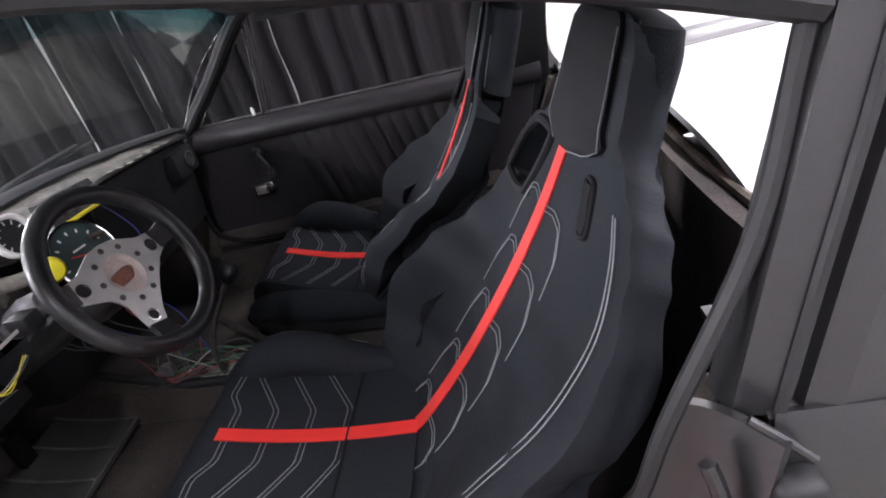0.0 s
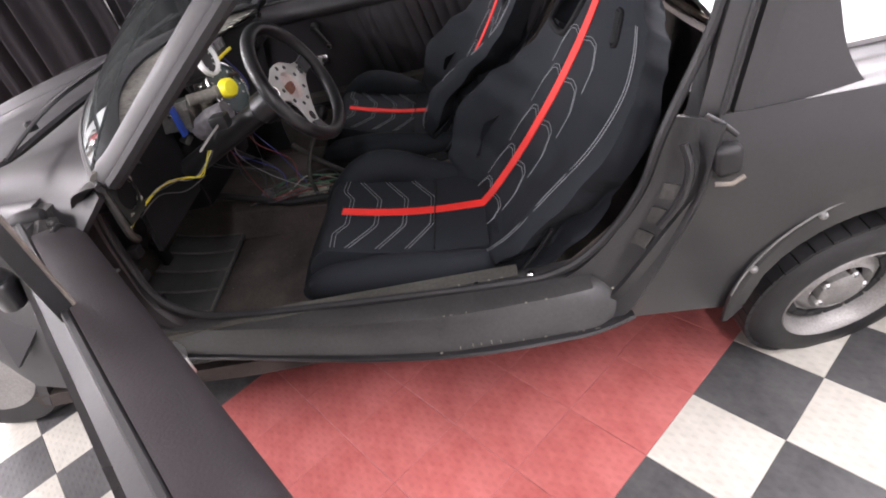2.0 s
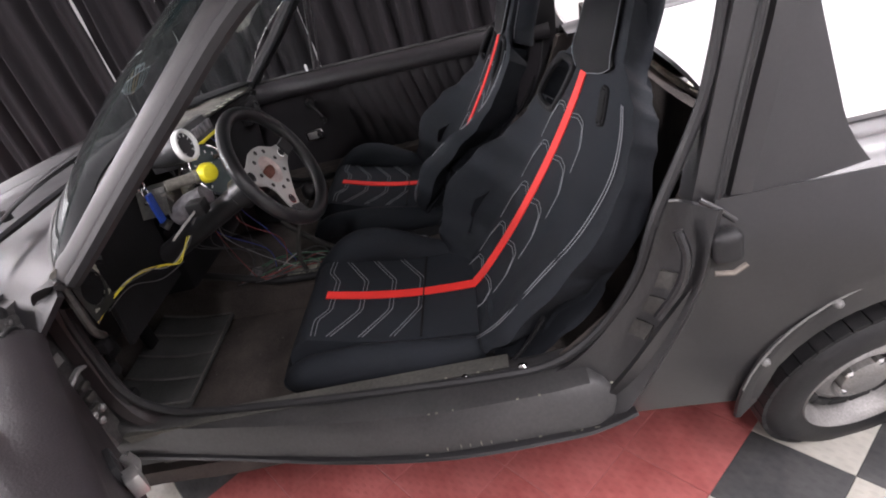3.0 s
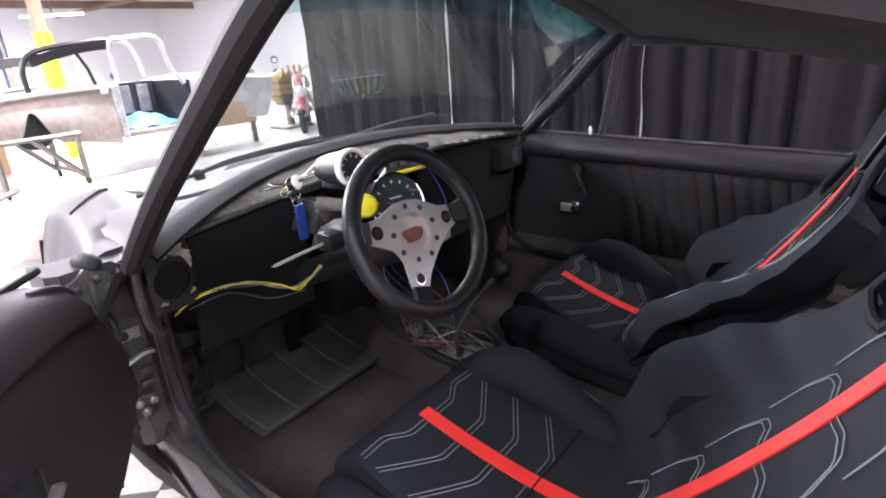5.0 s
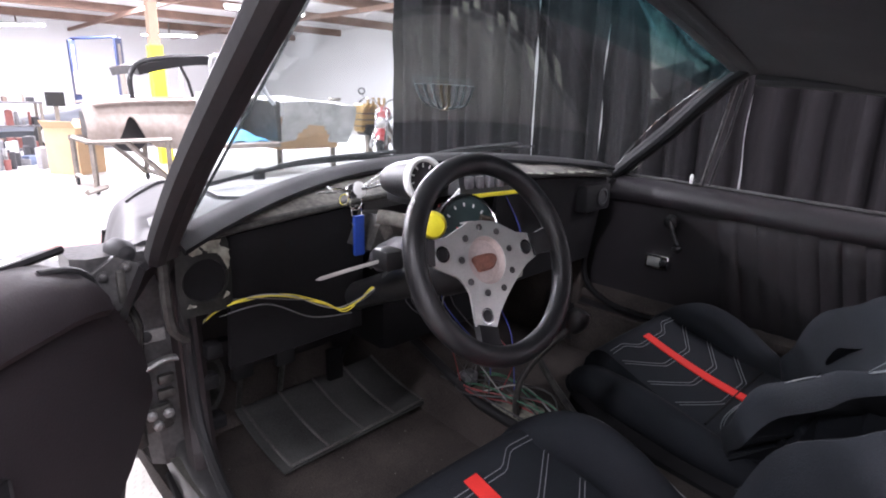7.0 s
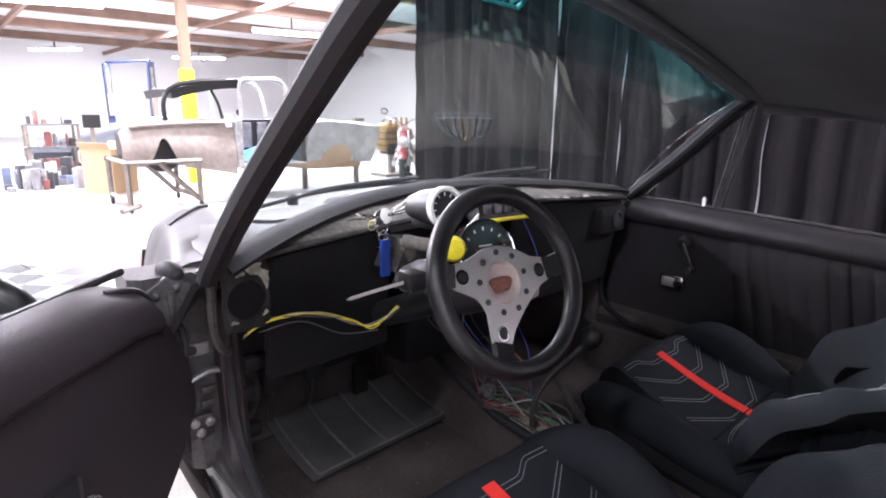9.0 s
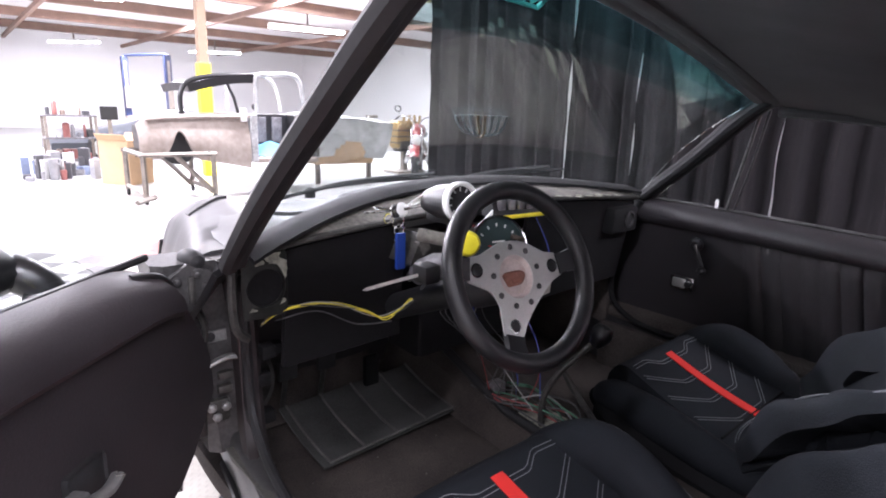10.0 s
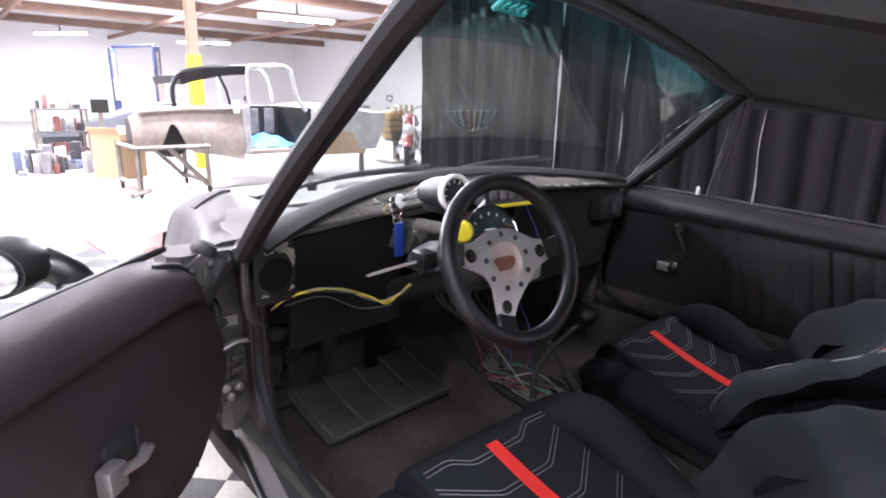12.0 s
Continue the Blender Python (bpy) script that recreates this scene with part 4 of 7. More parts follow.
# ---- doors ----
def door_set(s, hinge, swing):
    """A door: closed along +x from its hinge; swing turns it outwards. Returns the map from (length, depth inwards, height)."""
    a = radians(swing)
    h = Vector(hinge)

    def at(l, d, z):
        # closed: inner side towards the car's middle
        x, y = l, -s * d
        return Vector((h.x + x * math.cos(a) + s * y * math.sin(a) * (1), h.y + s * x * math.sin(a) + y * math.cos(a) * 1, z)) if s > 0 else Vector((h.x + x * math.cos(a) + d * math.sin(a), h.y - x * math.sin(a) + d * math.cos(a), z))

    return at


def door_outline(v, bulge=0.0):
    """Lower and upper edge along the length, v from 0 to 1: (length, low, high)."""
    L = 1.10
    l = lerp(0.0, L, v)
    low = 0.378 + 0.15 * max(0, 1 - l / 0.20) ** 2 + 0.17 * max(0, (l - 0.80) / 0.30) ** 1.6
    high = 0.866 - 0.03 * max(0, 1 - (l - 0.02) / 0.10) ** 2
    return l, low - bulge, high


SWING = 47
drv = door_set(-1, (-0.42, -0.778, 0), SWING)
dd = part("driver_door", sheet(lambda u, v: drv(door_outline(u)[0], -0.075 - 0.03 * math.sin(math.pi * v), lerp(door_outline(u)[1], door_outline(u)[2] - 0.012, v)), 28, 10, 0.01), PAINT, car, "open driver's door in satin black")
part("door_frame", sheet(lambda u, v: drv(door_outline(u)[0], lerp(-0.08, -0.008, v), door_outline(u)[1] + 0.004), 28, 3, 0.006), PAINT, dd, "black lower door shell")
part("door_edge", sheet(lambda u, v: drv(0.022, lerp(-0.08, -0.008, u), lerp(0.53, 0.80, v)), 3, 8, 0.006), DARKSTEEL, dd, "hinge edge of the door")
part("door_end", sheet(lambda u, v: drv(1.095, lerp(-0.08, -0.008, u), lerp(0.50, 0.83, v)), 3, 8, 0.006), PAINT, dd, "latch edge of the door")


def hinge_gap(z):
    """How far the trim stands off the hinge line; the upper corner is rounded."""
    return 0.11 * max(0, (z - 0.62) / 0.245) ** 1.6


def dpanel(u, v):
    l, lo, hi = door_outline(u)
    lo += 0.035
    z = lerp(lo, 0.785, v)
    l = max(l, lerp(hinge_gap(z), 1.10, u))
    return drv(l - (0.052 - 0.030 * v) * (1 - u) ** 3, 0.004 + 0.006 * math.sin(math.pi * u) + 0.004 * math.sin(math.pi * v), z)


part("door_panel", sheet(dpanel, 28, 12, 0.014), VINYL, dd, "smooth black vinyl door panel")


CAPZ = [0.784, 0.788, 0.798, 0.815, 0.834, 0.850, 0.860, 0.864]
part("door_cap", sheet(lambda u, v: drv(lerp(hinge_gap(CAPZ[int(round(v * 7))]), 1.09, u), [0.012, 0.030, 0.040, 0.041, 0.034, 0.018, -0.004, -0.03][int(round(v * 7))], CAPZ[int(round(v * 7))] - 0.012 * max(0, 1 - u / 0.09) ** 2), 28, 7, 0.01), VINYL, dd, "padded black roll along the door top")
part("door_top", sheet(lambda u, v: drv(lerp(0.15, 1.085, u), lerp(-0.076, -0.026, v), 0.850 + 0.012 * v - 0.03 * max(0, 1 - u / 0.08) ** 2), 20, 3, 0.006), NOSEM, dd, "satin black top edge of the door")
part("door_top_seal", tube([drv(lerp(0.05, 1.08, i / 12), -0.036, 0.869) for i in range(13)], 0.007, 6), RUBBER, dd, "rubber window wiper strip")
part("door_seal", tube(smooth_path([drv(0.15, 0.004, 0.862), drv(0.10, 0.020, 0.852), drv(0.066, 0.024, 0.815), drv(0.03, 0.014, 0.73), drv(0.014, 0.008, 0.62), drv(0.016, 0.006, 0.56)], 6), 0.0055, 8), RUBBER, dd, "black rubber seal on the door edge")
# pull handle in its recess
BRIGHT = mat("worn_bright_metal", (0.42, 0.42, 0.41), 0.32, 0.75, 0.15, 30, 200, 0.05)
pl, pz = 0.288, 0.584
part("pull_recess", bx((0, 0, 0), (0.075, 0.006, 0.060), 0.008, m=Matrix([[math.cos(radians(SWING)), math.sin(radians(SWING)), 0, drv(pl, 0.030, 0).x], [-math.sin(radians(SWING)), math.cos(radians(SWING)), 0, drv(pl, 0.030, 0).y], [0, 0, 1, pz], [0, 0, 0, 1]])), RUBBER, dd, "black recess of the door pull")
hd = part("pull_handle", tube(smooth_path([drv(pl + 0.085, 0.046, pz + 0.020), drv(pl + 0.055, 0.054, pz + 0.016), drv(pl + 0.025, 0.056, pz + 0.012), drv(pl - 0.006, 0.048, pz + 0.014)], 5), 0.011, 10, flat=0.6), BRIGHT, dd, "chrome inner door pull")
part("pull_block", bx((0, 0, 0), (0.040, 0.026, 0.044), 0.004, m=Matrix([[math.cos(radians(SWING)), math.sin(radians(SWING)), 0, drv(pl + 0.062, 0.034, 0).x], [-math.sin(radians(SWING)), math.cos(radians(SWING)), 0, drv(pl + 0.062, 0.034, 0).y], [0, 0, 1, pz - 0.006], [0, 0, 0, 1]])), BRIGHT, hd, "scuffed metal latch block")
nrm = drv(0, 1, 0) - drv(0, 0, 0)
part("panel_screw", lathe([(0.008, 0), (0.008, 0.003), (0.003, 0.005)], drv(0.325, 0.014, 0.712), nrm, 10), CHROME, dd, "small bright screw")
# vent window of the open door: clear pane and its black channel
part("vent_glass", loft([[drv(l, -0.04 - 0.02 * (z - 0.84), z) for l, z in ((0.13, 0.84), (0.46, 0.84), (0.52, 1.12), (0.47, 1.125))], [drv(l, -0.044 - 0.02 * (z - 0.84), z) for l, z in ((0.13, 0.84), (0.46, 0.84), (0.52, 1.12), (0.47, 1.125))]]), GLASS, dd, "clear vent window glass", smooth=False).visible_shadow = False
part("vent_channel", loft([[drv(l + e, -0.035 + f, z) for e, f in ((-0.012, -0.012), (0.012, -0.012), (0.012, 0.012), (-0.012, 0.012))] for l, z in ((0.455, 0.80), (0.49, 0.96), (0.525, 1.13))]), RUBBER, dd, "black window channel", smooth=False)
part("vent_channel_face", tube([drv(0.475, -0.022, 0.86), drv(0.49, -0.022, 0.96), drv(0.52, -0.022, 1.12)], 0.005, 6), STEELG, dd, "worn channel edge")
# outside mirror
mr = part("mirror_foot", loft([[drv(l + 0.052 * k * math.cos(t), -0.108 + 0.026 * k * math.sin(t), z) for t in (2 * math.pi * i / 20 for i in range(20))] for l, z, k in ((0.185, 0.80, 1.0), (0.185, 0.836, 1.0), (0.187, 0.846, 0.95), (0.19, 0.852, 0.82))]), PAINT, dd, "black foot of the outside mirror")
part("mirror_neck", tube(smooth_path([drv(0.190, -0.108, 0.838), drv(0.200, -0.120, 0.862), drv(0.215, -0.145, 0.882), drv(0.225, -0.180, 0.888)], 5), 0.029, 14), PAINT, mr, "stout black mirror neck")
part("mirror_head", loft([[drv(0.255 + e, -0.19 + 0.075 * k * math.cos(t), 0.885 + 0.048 * k * math.sin(t)) for t in (2 * math.pi * i / 16 for i in range(16))] for e, k in ((-0.085, 0.35), (-0.065, 0.72), (-0.03, 0.95), (0.02, 1.0), (0.03, 0.97))]), PAINT, mr, "rounded black mirror shell")
part("mirror_glass", loft([[drv(0.2885 + e, -0.19 + 0.066 * math.cos(t), 0.885 + 0.040 * math.sin(t)) for t in (2 * math.pi * i / 16 for i in range(16))] for e in (0.0, 0.003)]), mat("mirror_silver", (0.85, 0.86, 0.86), 0.05, 1.0, 0.02, 5, 50, 0.0, rvar=0.02), mr, "mirror glass")

# passenger's door, closed
pd = part("passenger_door", sheet(lambda u, v: (lerp(-0.44, 0.90, u), 0.80 + 0.03 * math.sin(math.pi * v), lerp(0.335, 0.84, v)), 20, 10, 0.01), PAINT, car, "closed passenger door in satin black")


def ppanel(u, v):
    x, z = lerp(-0.56, 0.86, u), lerp(0.40, 0.80, v)
    # stitched pleats over the rear half
    pl = 0.0
    if -0.02 < x < 0.60:
        k = (x + 0.02) / 0.052
        pl = 0.0075 * abs(math.sin(math.pi * k)) ** 0.6 * min(1, max(0, (0.785 - z) / 0.02)) * min(1, max(0, (z - 0.43) / 0.03))
    return (x + 0.20 * (0.8 - z) * math.sin(math.pi * u), 0.742 - pl, z)


part("door_panel", sheet(ppanel, 240, 16, 0.012), VINYL_SHADED, pd, "black vinyl door panel with stitched pleats")
part("door_cap", sheet(lambda u, v: (lerp(-0.44, 0.88, u), [0.738, 0.722, 0.712, 0.712, 0.722, 0.742, 0.77, 0.80][int(round(v * 7))], [0.792, 0.795, 0.808, 0.83, 0.85, 0.862, 0.868, 0.868][int(round(v * 7))] - 0.045 * max(0, u - 0.15) - 0.006), 30, 7, 0.01), VINYL_SHADED, pd, "padded black roll along the door top")
part("door_top_strip", tube([(lerp(-0.42, 0.86, i / 12), 0.776, 0.866 - 0.045 * max(0, i / 12 - 0.15)) for i in range(13)], 0.006, 6), HINGEM, pd, "worn metal strip by the window slot")
part("door_pocket", loft([[(x, 0.742, 0.40), (x, 0.70, 0.41), (x, 0.685, 0.44), (x, 0.69, 0.462), (x, 0.742, 0.47)] for x in (-0.57, -0.3, 0.2, 0.6, 0.86)]), CARPET, pd, "low black door pocket")
hp = part("door_handle", bx((-0.215, 0.712, 0.585), (-0.135, 0.742, 0.632), 0.006), CHROME, pd, "chrome inner door handle")
part("handle_cup", bx((-0.205, 0.706, 0.593), (-0.16, 0.714, 0.624), 0.004), ALU, hp)
part("handle_lever", bx((-0.162, 0.70, 0.60), (-0.142, 0.714, 0.618), 0.005), BLACKP, hp)
cr = part("window_crank", lathe([(0.022, 0), (0.022, 0.012), (0.012, 0.02)], (-0.145, 0.724, 0.745), (0, -1, 0), 16), BLACKP, pd, "black window crank")
part("crank_arm", tube([(-0.145, 0.706, 0.745), (-0.12, 0.70, 0.70), (-0.108, 0.70, 0.672)], 0.007, 8), BLACKP, cr)
part("crank_knob", lathe([(0.011, 0), (0.013, 0.02), (0.008, 0.03)], (-0.106, 0.704, 0.668), (0, -1, 0), 12), BLACKP, cr)
part("vent_glass", loft([[(x, 0.775 - 0.28 * max(0, z - 0.86), z) for x, z in ((-0.34, 0.86), (-0.09, 0.86), (0.0, 1.17), (-0.02, 1.175))], [(x, 0.779 - 0.28 * max(0, z - 0.86), z) for x, z in ((-0.34, 0.86), (-0.09, 0.86), (0.0, 1.17), (-0.02, 1.175))]]), GLASS, pd, "clear vent window glass", smooth=False).visible_shadow = False
part("vent_bar", tube([(-0.09, 0.773, 0.862), (-0.045, 0.735, 1.02), (-0.0, 0.69, 1.17)], 0.0055, 8), HINGEM, pd, "thin grey vent window bar")
part("vent_bar_rear", tube([(-0.068, 0.775, 0.862), (-0.02, 0.737, 1.02), (0.022, 0.692, 1.17)], 0.004, 8), RUBBER, pd, "rubber beside the vent bar")
part("lock_pin", lathe([(0.005, 0), (0.006, 0.02), (0.003, 0.028)], (-0.12, 0.765, 0.864), (0, 0, 1), 8), WHITEP, pd, "pale door lock pin")

# ---- dashboard ----
def edge(y):
    k = 1 - (y / 0.72) ** 2
    return Vector((-0.345 - 0.03 * k, y, 0.868 + 0.034 * k))


db = part("dash_top", sheet(lambda u, v: edge(lerp(-0.70, 0.70, u)).lerp(ws_base(lerp(-0.70, 0.70, u)) + Vector((0.0, 0, -0.008)), v) + Vector((0, 0, 0.010 * math.sin(math.pi * v) + 0.003 * math.sin(u * 57) * math.sin(v * 9))), 50, 10, 0.012), DASHTOP, car, "dusty bare dashboard top with its cover removed")
NEAR = Vector((0.05, -0.035, 0.018))
db.matrix_local = Matrix.Translation((0.0, 0.7, 0)) @ Matrix.Rotation(radians(2.0), 4, "Z") @ Matrix.Translation((0.004, -0.715, 0.010))
part("dash_lip", tube([edge(lerp(-0.70, 0.70, i / 30)) + Vector((0.002, 0, -0.004)) for i in range(31)], 0.007, 8), DARKSTEEL, db, "bent metal lip")
part("defroster_strip", sheet(lambda u, v: ws_base(lerp(-0.70, 0.70, u)) + Vector((lerp(0.004, 0.085, v), 0, 0.006 + 0.012 * math.sin(math.pi * min(1, v * 1.2)) - 0.004 * v)), 40, 3, 0.008), CLOTH2, db, "black strip at the foot of the windscreen")
part("dash_face", sheet(lambda u, v: Vector((lerp(edge(lerp(-0.58, -0.28, u)).x - 0.015, -0.40, v), lerp(-0.58, -0.28, u), lerp(edge(lerp(-0.58, -0.28, u)).z - 0.014, 0.61, v))), 10, 8, 0.012), DASHK, db, "black panel of the driver's knee side")
part("dash_face_right", sheet(lambda u, v: Vector((lerp(edge(lerp(0.17, 0.70, u)).x - 0.02, -0.41, v), lerp(0.17, 0.70, u), lerp(edge(lerp(0.17, 0.70, u)).z - 0.016, 0.58, v))), 10, 8, 0.012), DASHK, db, "black glove compartment panel")
part("glove_box", bx((-0.385, 0.55, 0.755), (-0.335, 0.70, 0.842), 0.012), DASHK, db, "black corner housing of the dash")
part("glove_vent", lathe([(0.026, 0), (0.03, 0.004), (0.022, 0.006), (0.02, -0.005)], (-0.334, 0.64, 0.80), (1, 0, 0), 16), RUBBER, db, "round dash vent")
for i in range(9):
    part("paint_chip", bx((-0.372 + 0.012 * (i % 3), 0.27 + i * 0.035, 0.9005 - 0.002 * i), (-0.352 + 0.012 * (i % 3), 0.285 + i * 0.035, 0.9025 - 0.002 * i), 0.001), BARE, db, "pale scraped patch", smooth=False)
# end bracket with a round hole
def ring_plate(u, v):
    a = 2 * math.pi * u
    r0 = 0.036
    ox, oz = math.cos(a), math.sin(a)
    m = max(abs(ox) / 0.043, abs(oz + 0.0) / (0.075 if oz > 0 else 0.058))
    return Vector((-0.352 - 0.006 * v, -0.628 + lerp(r0 * ox, ox / m, v), 0.80 + lerp(r0 * oz, oz / m, v)))


VENTK = mat("sooty_plate_paint", (0.012, 0.012, 0.0115), 0.65, 0, 0.5, 30, 120, 0.3, tint=(0.020, 0.021, 0.018), spec=0.25)
part("vent_plate", sheet(ring_plate, 40, 4, 0.005), VENTK, db, "dark metal plate round a vent hole")
for k in range(7):
    cy, cz, sy, sz = ((-0.618, 0.858, 0.024, 0.017), (-0.602, 0.846, 0.018, 0.020), (-0.640, 0.852, 0.014, 0.014), (-0.590, 0.826, 0.008, 0.018), (-0.598, 0.768, 0.010, 0.008), (-0.655, 0.762, 0.009, 0.008), (-0.612, 0.845, 0.012, 0.010))[k]
    ring = [(cy + sy * (0.7 + 0.3 * math.sin(3.1 * a + k * 1.7)) * math.cos(a), cz + sz * (0.7 + 0.3 * math.cos(2.3 * a + k)) * math.sin(a)) for a in (2 * math.pi * i / 12 for i in range(12))]
    part("scraped_patch", loft([[(x_, y, z) for y, z in ring] for x_ in (-0.356, -0.3485)]), BARE, db, "scraped bare patch on the plate", smooth=False)
part("vent_duct", lathe([(0.036, 0.0), (0.034, -0.02), (0.03, -0.08), (0.0, -0.082)], (-0.355, -0.628, 0.80), (1, 0, 0), 24), DASHK, db, "dark vent duct")
part("plate_tab", bx((-0.352, -0.685, 0.862), (-0.338, -0.655, 0.885), 0.003), WHITEP, db, "pale tab at the dash end")
part("dash_end_frame", tube(smooth_path([(-0.35, -0.69, 0.87), (-0.352, -0.692, 0.80), (-0.36, -0.685, 0.73), (-0.37, -0.66, 0.70)], 5), 0.009, 8), DARKSTEEL, db, "dark dash end frame")
# column, wheel and gauges
HUB, NRM = Vector((0.045, -0.362, 0.866)), Vector((0.90, -0.06, 0.40)).normalized()
SX = Vector((0, 1, 0)) - NRM * NRM.y
SX.normalize()
SY = NRM.cross(SX)
if SY.z < 0:
    SY = -SY


def wp(a, b, h=0.0):
    return HUB + (SX * a + SY * b) * 0.905 + NRM * h


col = part("steering_column", lathe([(0.03, -0.42), (0.03, -0.12), (0.042, -0.11), (0.042, -0.05), (0.034, -0.03), (0.034, -0.014)], HUB, NRM, 20), BLACKP, car, "bare black steering column")
sw = part("steering_wheel", tube([wp(0.165 * math.cos(a), 0.165 * math.sin(a), 0.022) for a in (2 * math.pi * k / 48 for k in range(48))], 0.0165, 14, True), LEATHER, car, "three-spoke sports steering wheel with black leather rim")
SPOKES = (radians(3), radians(164), radians(249))


def spoke_plate():
    n = 96
    corner = []
    order = sorted(SPOKES)
    for q, s in enumerate(order):
        nxt = order[(q + 1) % 3] + (2 * math.pi if q == 2 else 0)
        d, t = Vector((math.cos(s), math.sin(s))), Vector((-math.sin(s), math.cos(s)))
        corner += [d * 0.120 - t * 0.022, d * 0.121, d * 0.120 + t * 0.022, d * 0.088 + t * 0.030]
        for k in (0.34, 0.5, 0.66):
            a = lerp(s, nxt, k)
            corner.append(Vector((math.cos(a), math.sin(a))) * (0.070 if k == 0.5 else 0.074))
        d2, t2 = Vector((math.cos(nxt), math.sin(nxt))), Vector((-math.sin(nxt), math.cos(nxt)))
        corner.append(d2 * 0.088 - t2 * 0.030)
    ang = sorted((math.atan2(c.y, c.x) % (2 * math.pi), c.length) for c in corner)
    pts = []
    for k in range(n):
        a = 2 * math.pi * k / n
        lo_ = [q for q in ang if q[0] <= a] or [(ang[-1][0] - 2 * math.pi, ang[-1][1])]
        hi_ = [q for q in ang if q[0] > a] or [(ang[0][0] + 2 * math.pi, ang[0][1])]
        (a0, r0), (a1, r1) = lo_[-1], hi_[0]
        w = (a - a0) / (a1 - a0)
        r = r0 * r1 * math.sin(a1 - a0) / (r0 * math.sin(a - a0) + r1 * math.sin(a1 - a)) if a1 - a0 > 1e-4 else r0
        pts.append((r * math.cos(a), r * math.sin(a)))
    bm = bmesh.new()
    fr = [bm.verts.new(wp(x, y, 0.004)) for x, y in pts]
    lo = [bm.verts.new(wp(x, y, 0.0)) for x, y in pts]
    ri = [bm.verts.new(wp(0.042 * math.cos(2 * math.pi * k / n), 0.042 * math.sin(2 * math.pi * k / n), 0.004)) for k in range(n)]
    rj = [bm.verts.new(wp(0.042 * math.cos(2 * math.pi * k / n), 0.042 * math.sin(2 * math.pi * k / n), 0.0)) for k in range(n)]
    for k in range(n):
        j = (k + 1) % n
        bm.faces.new((fr[k], fr[j], ri[j], ri[k]))
        bm.faces.new((lo[k], rj[k], rj[j], lo[j]))
        bm.faces.new((fr[k], lo[k], lo[j], fr[j]))
        bm.faces.new((ri[k], ri[j], rj[j], rj[k]))
    return bm


part("spoke_plate", spoke_plate(), ALU, sw, "brushed aluminium three-arm spoke plate", smooth=False)
part("hub_cup", lathe([(0.0382, 0.003), (0.036, 0.0), (0.034, -0.007), (0.0005, -0.008)], HUB, NRM, 28, False), mat("dull_pink_grey_cup", (0.56, 0.48, 0.45), 0.40, 0.3, 0.2, 30, 200, 0.1), sw, "hollow hub with no horn button")
part("hub_boss", loft([[wp(r * 0.026 * (1 + 0.18 * math.sin(3 * t + 0.6)) * math.cos(t) + 0.001, r * 0.019 * (1 + 0.22 * math.cos(2 * t)) * math.sin(t) - 0.003, h) for t in (2 * math.pi * i / 20 for i in range(20))] for r, h in ((1.0, -0.008), (0.95, -0.002), (0.7, 0.001), (0.3, 0.0))]), mat("rusty_boss", (0.20, 0.085, 0.06), 0.7, 0.2, 0.4, 40, 200, 0.3), sw, "rusty brown boss inside the hub")
for k in range(9):
    a = 2 * math.pi * k / 9 + math.pi / 2
    part("hub_screw", lathe([(0.0054, 0), (0.0054, 0.002), (0.003, 0.0032)], wp(0.0575 * math.cos(a), 0.0575 * math.sin(a), 0.004), NRM, 8), HINGEM, sw, "dark hub screw")
for s in SPOKES:
    c = wp(0.097 * math.cos(s), 0.097 * math.sin(s), 0.0045)
    part("spoke_hole", lathe([(0.0125, 0.0), (0.0125, 0.0015), (0.0095, 0.0015), (0.009, 0.0)], c, NRM, 20), CHROME, sw, "bright edge of a lightening hole")
    # the plate isn't drilled; a black disc paints the hole's shade
    part("hole_shadow", lathe([(0.0095, 0.0), (0.0095, 0.0008)], c, NRM, 20), RUBBER, sw, "black disc for the shade of the spoke hole")
    d = SX * math.cos(s) + SY * math.sin(s)
    t = SX * -math.sin(s) + SY * math.cos(s)
    part("spoke_wrap", loft([[HUB + (d * r + t * (w * e)) * 0.905 + NRM * (h + g) for e, g in ((-1, -0.004), (1, -0.004), (1, 0.008), (-1, 0.008))] for r, w, h in ((0.114, 0.021, 0.0), (0.13, 0.020, 0.004), (0.155, 0.024, 0.014))]), LEATHER, sw, "black leather wrap at the spoke end")
# rev counter behind the wheel
tc = Vector((-0.262, -0.085, 0.815))
TN = Vector((0.93, -0.2, 0.3)).normalized()
tg = part("rev_counter", lathe([(0.068, -0.06), (0.077, 0.0), (0.081, 0.004), (0.081, 0.010), (0.076, 0.011), (0.074, 0.005)], tc, TN, 32, False), CHROME, db, "round rev counter with a bright bezel")
part("dial", lathe([(0.0, 0.004), (0.0745, 0.004), (0.0745, 0.002)], tc, TN, 32), DIAL, tg, "dark green dial")
for k in range(11):
    a = radians(lerp(215, -35, k / 10))
    up = (Vector((0, 0, 1)) - TN * TN.z).normalized()
    rg = up.cross(TN)
    q = tc + rg * (0.058 * math.cos(a)) + up * (0.058 * math.sin(a)) + TN * 0.005
    part("dial_mark", bx((-0.004, -0.002, 0), (0.004, 0.002, 0.001), 0, m=Matrix.Translation(q) @ Matrix((rg * math.cos(a) + up * math.sin(a), up * math.cos(a) - rg * math.sin(a), TN)).transposed().to_4x4()), WHITEP, tg, "pale dial mark", smooth=False)
part("needle", tube([tc + TN * 0.006, tc + TN * 0.007 + rg * -0.03 + up * 0.01], 0.0015, 6), RED, tg, "red needle")
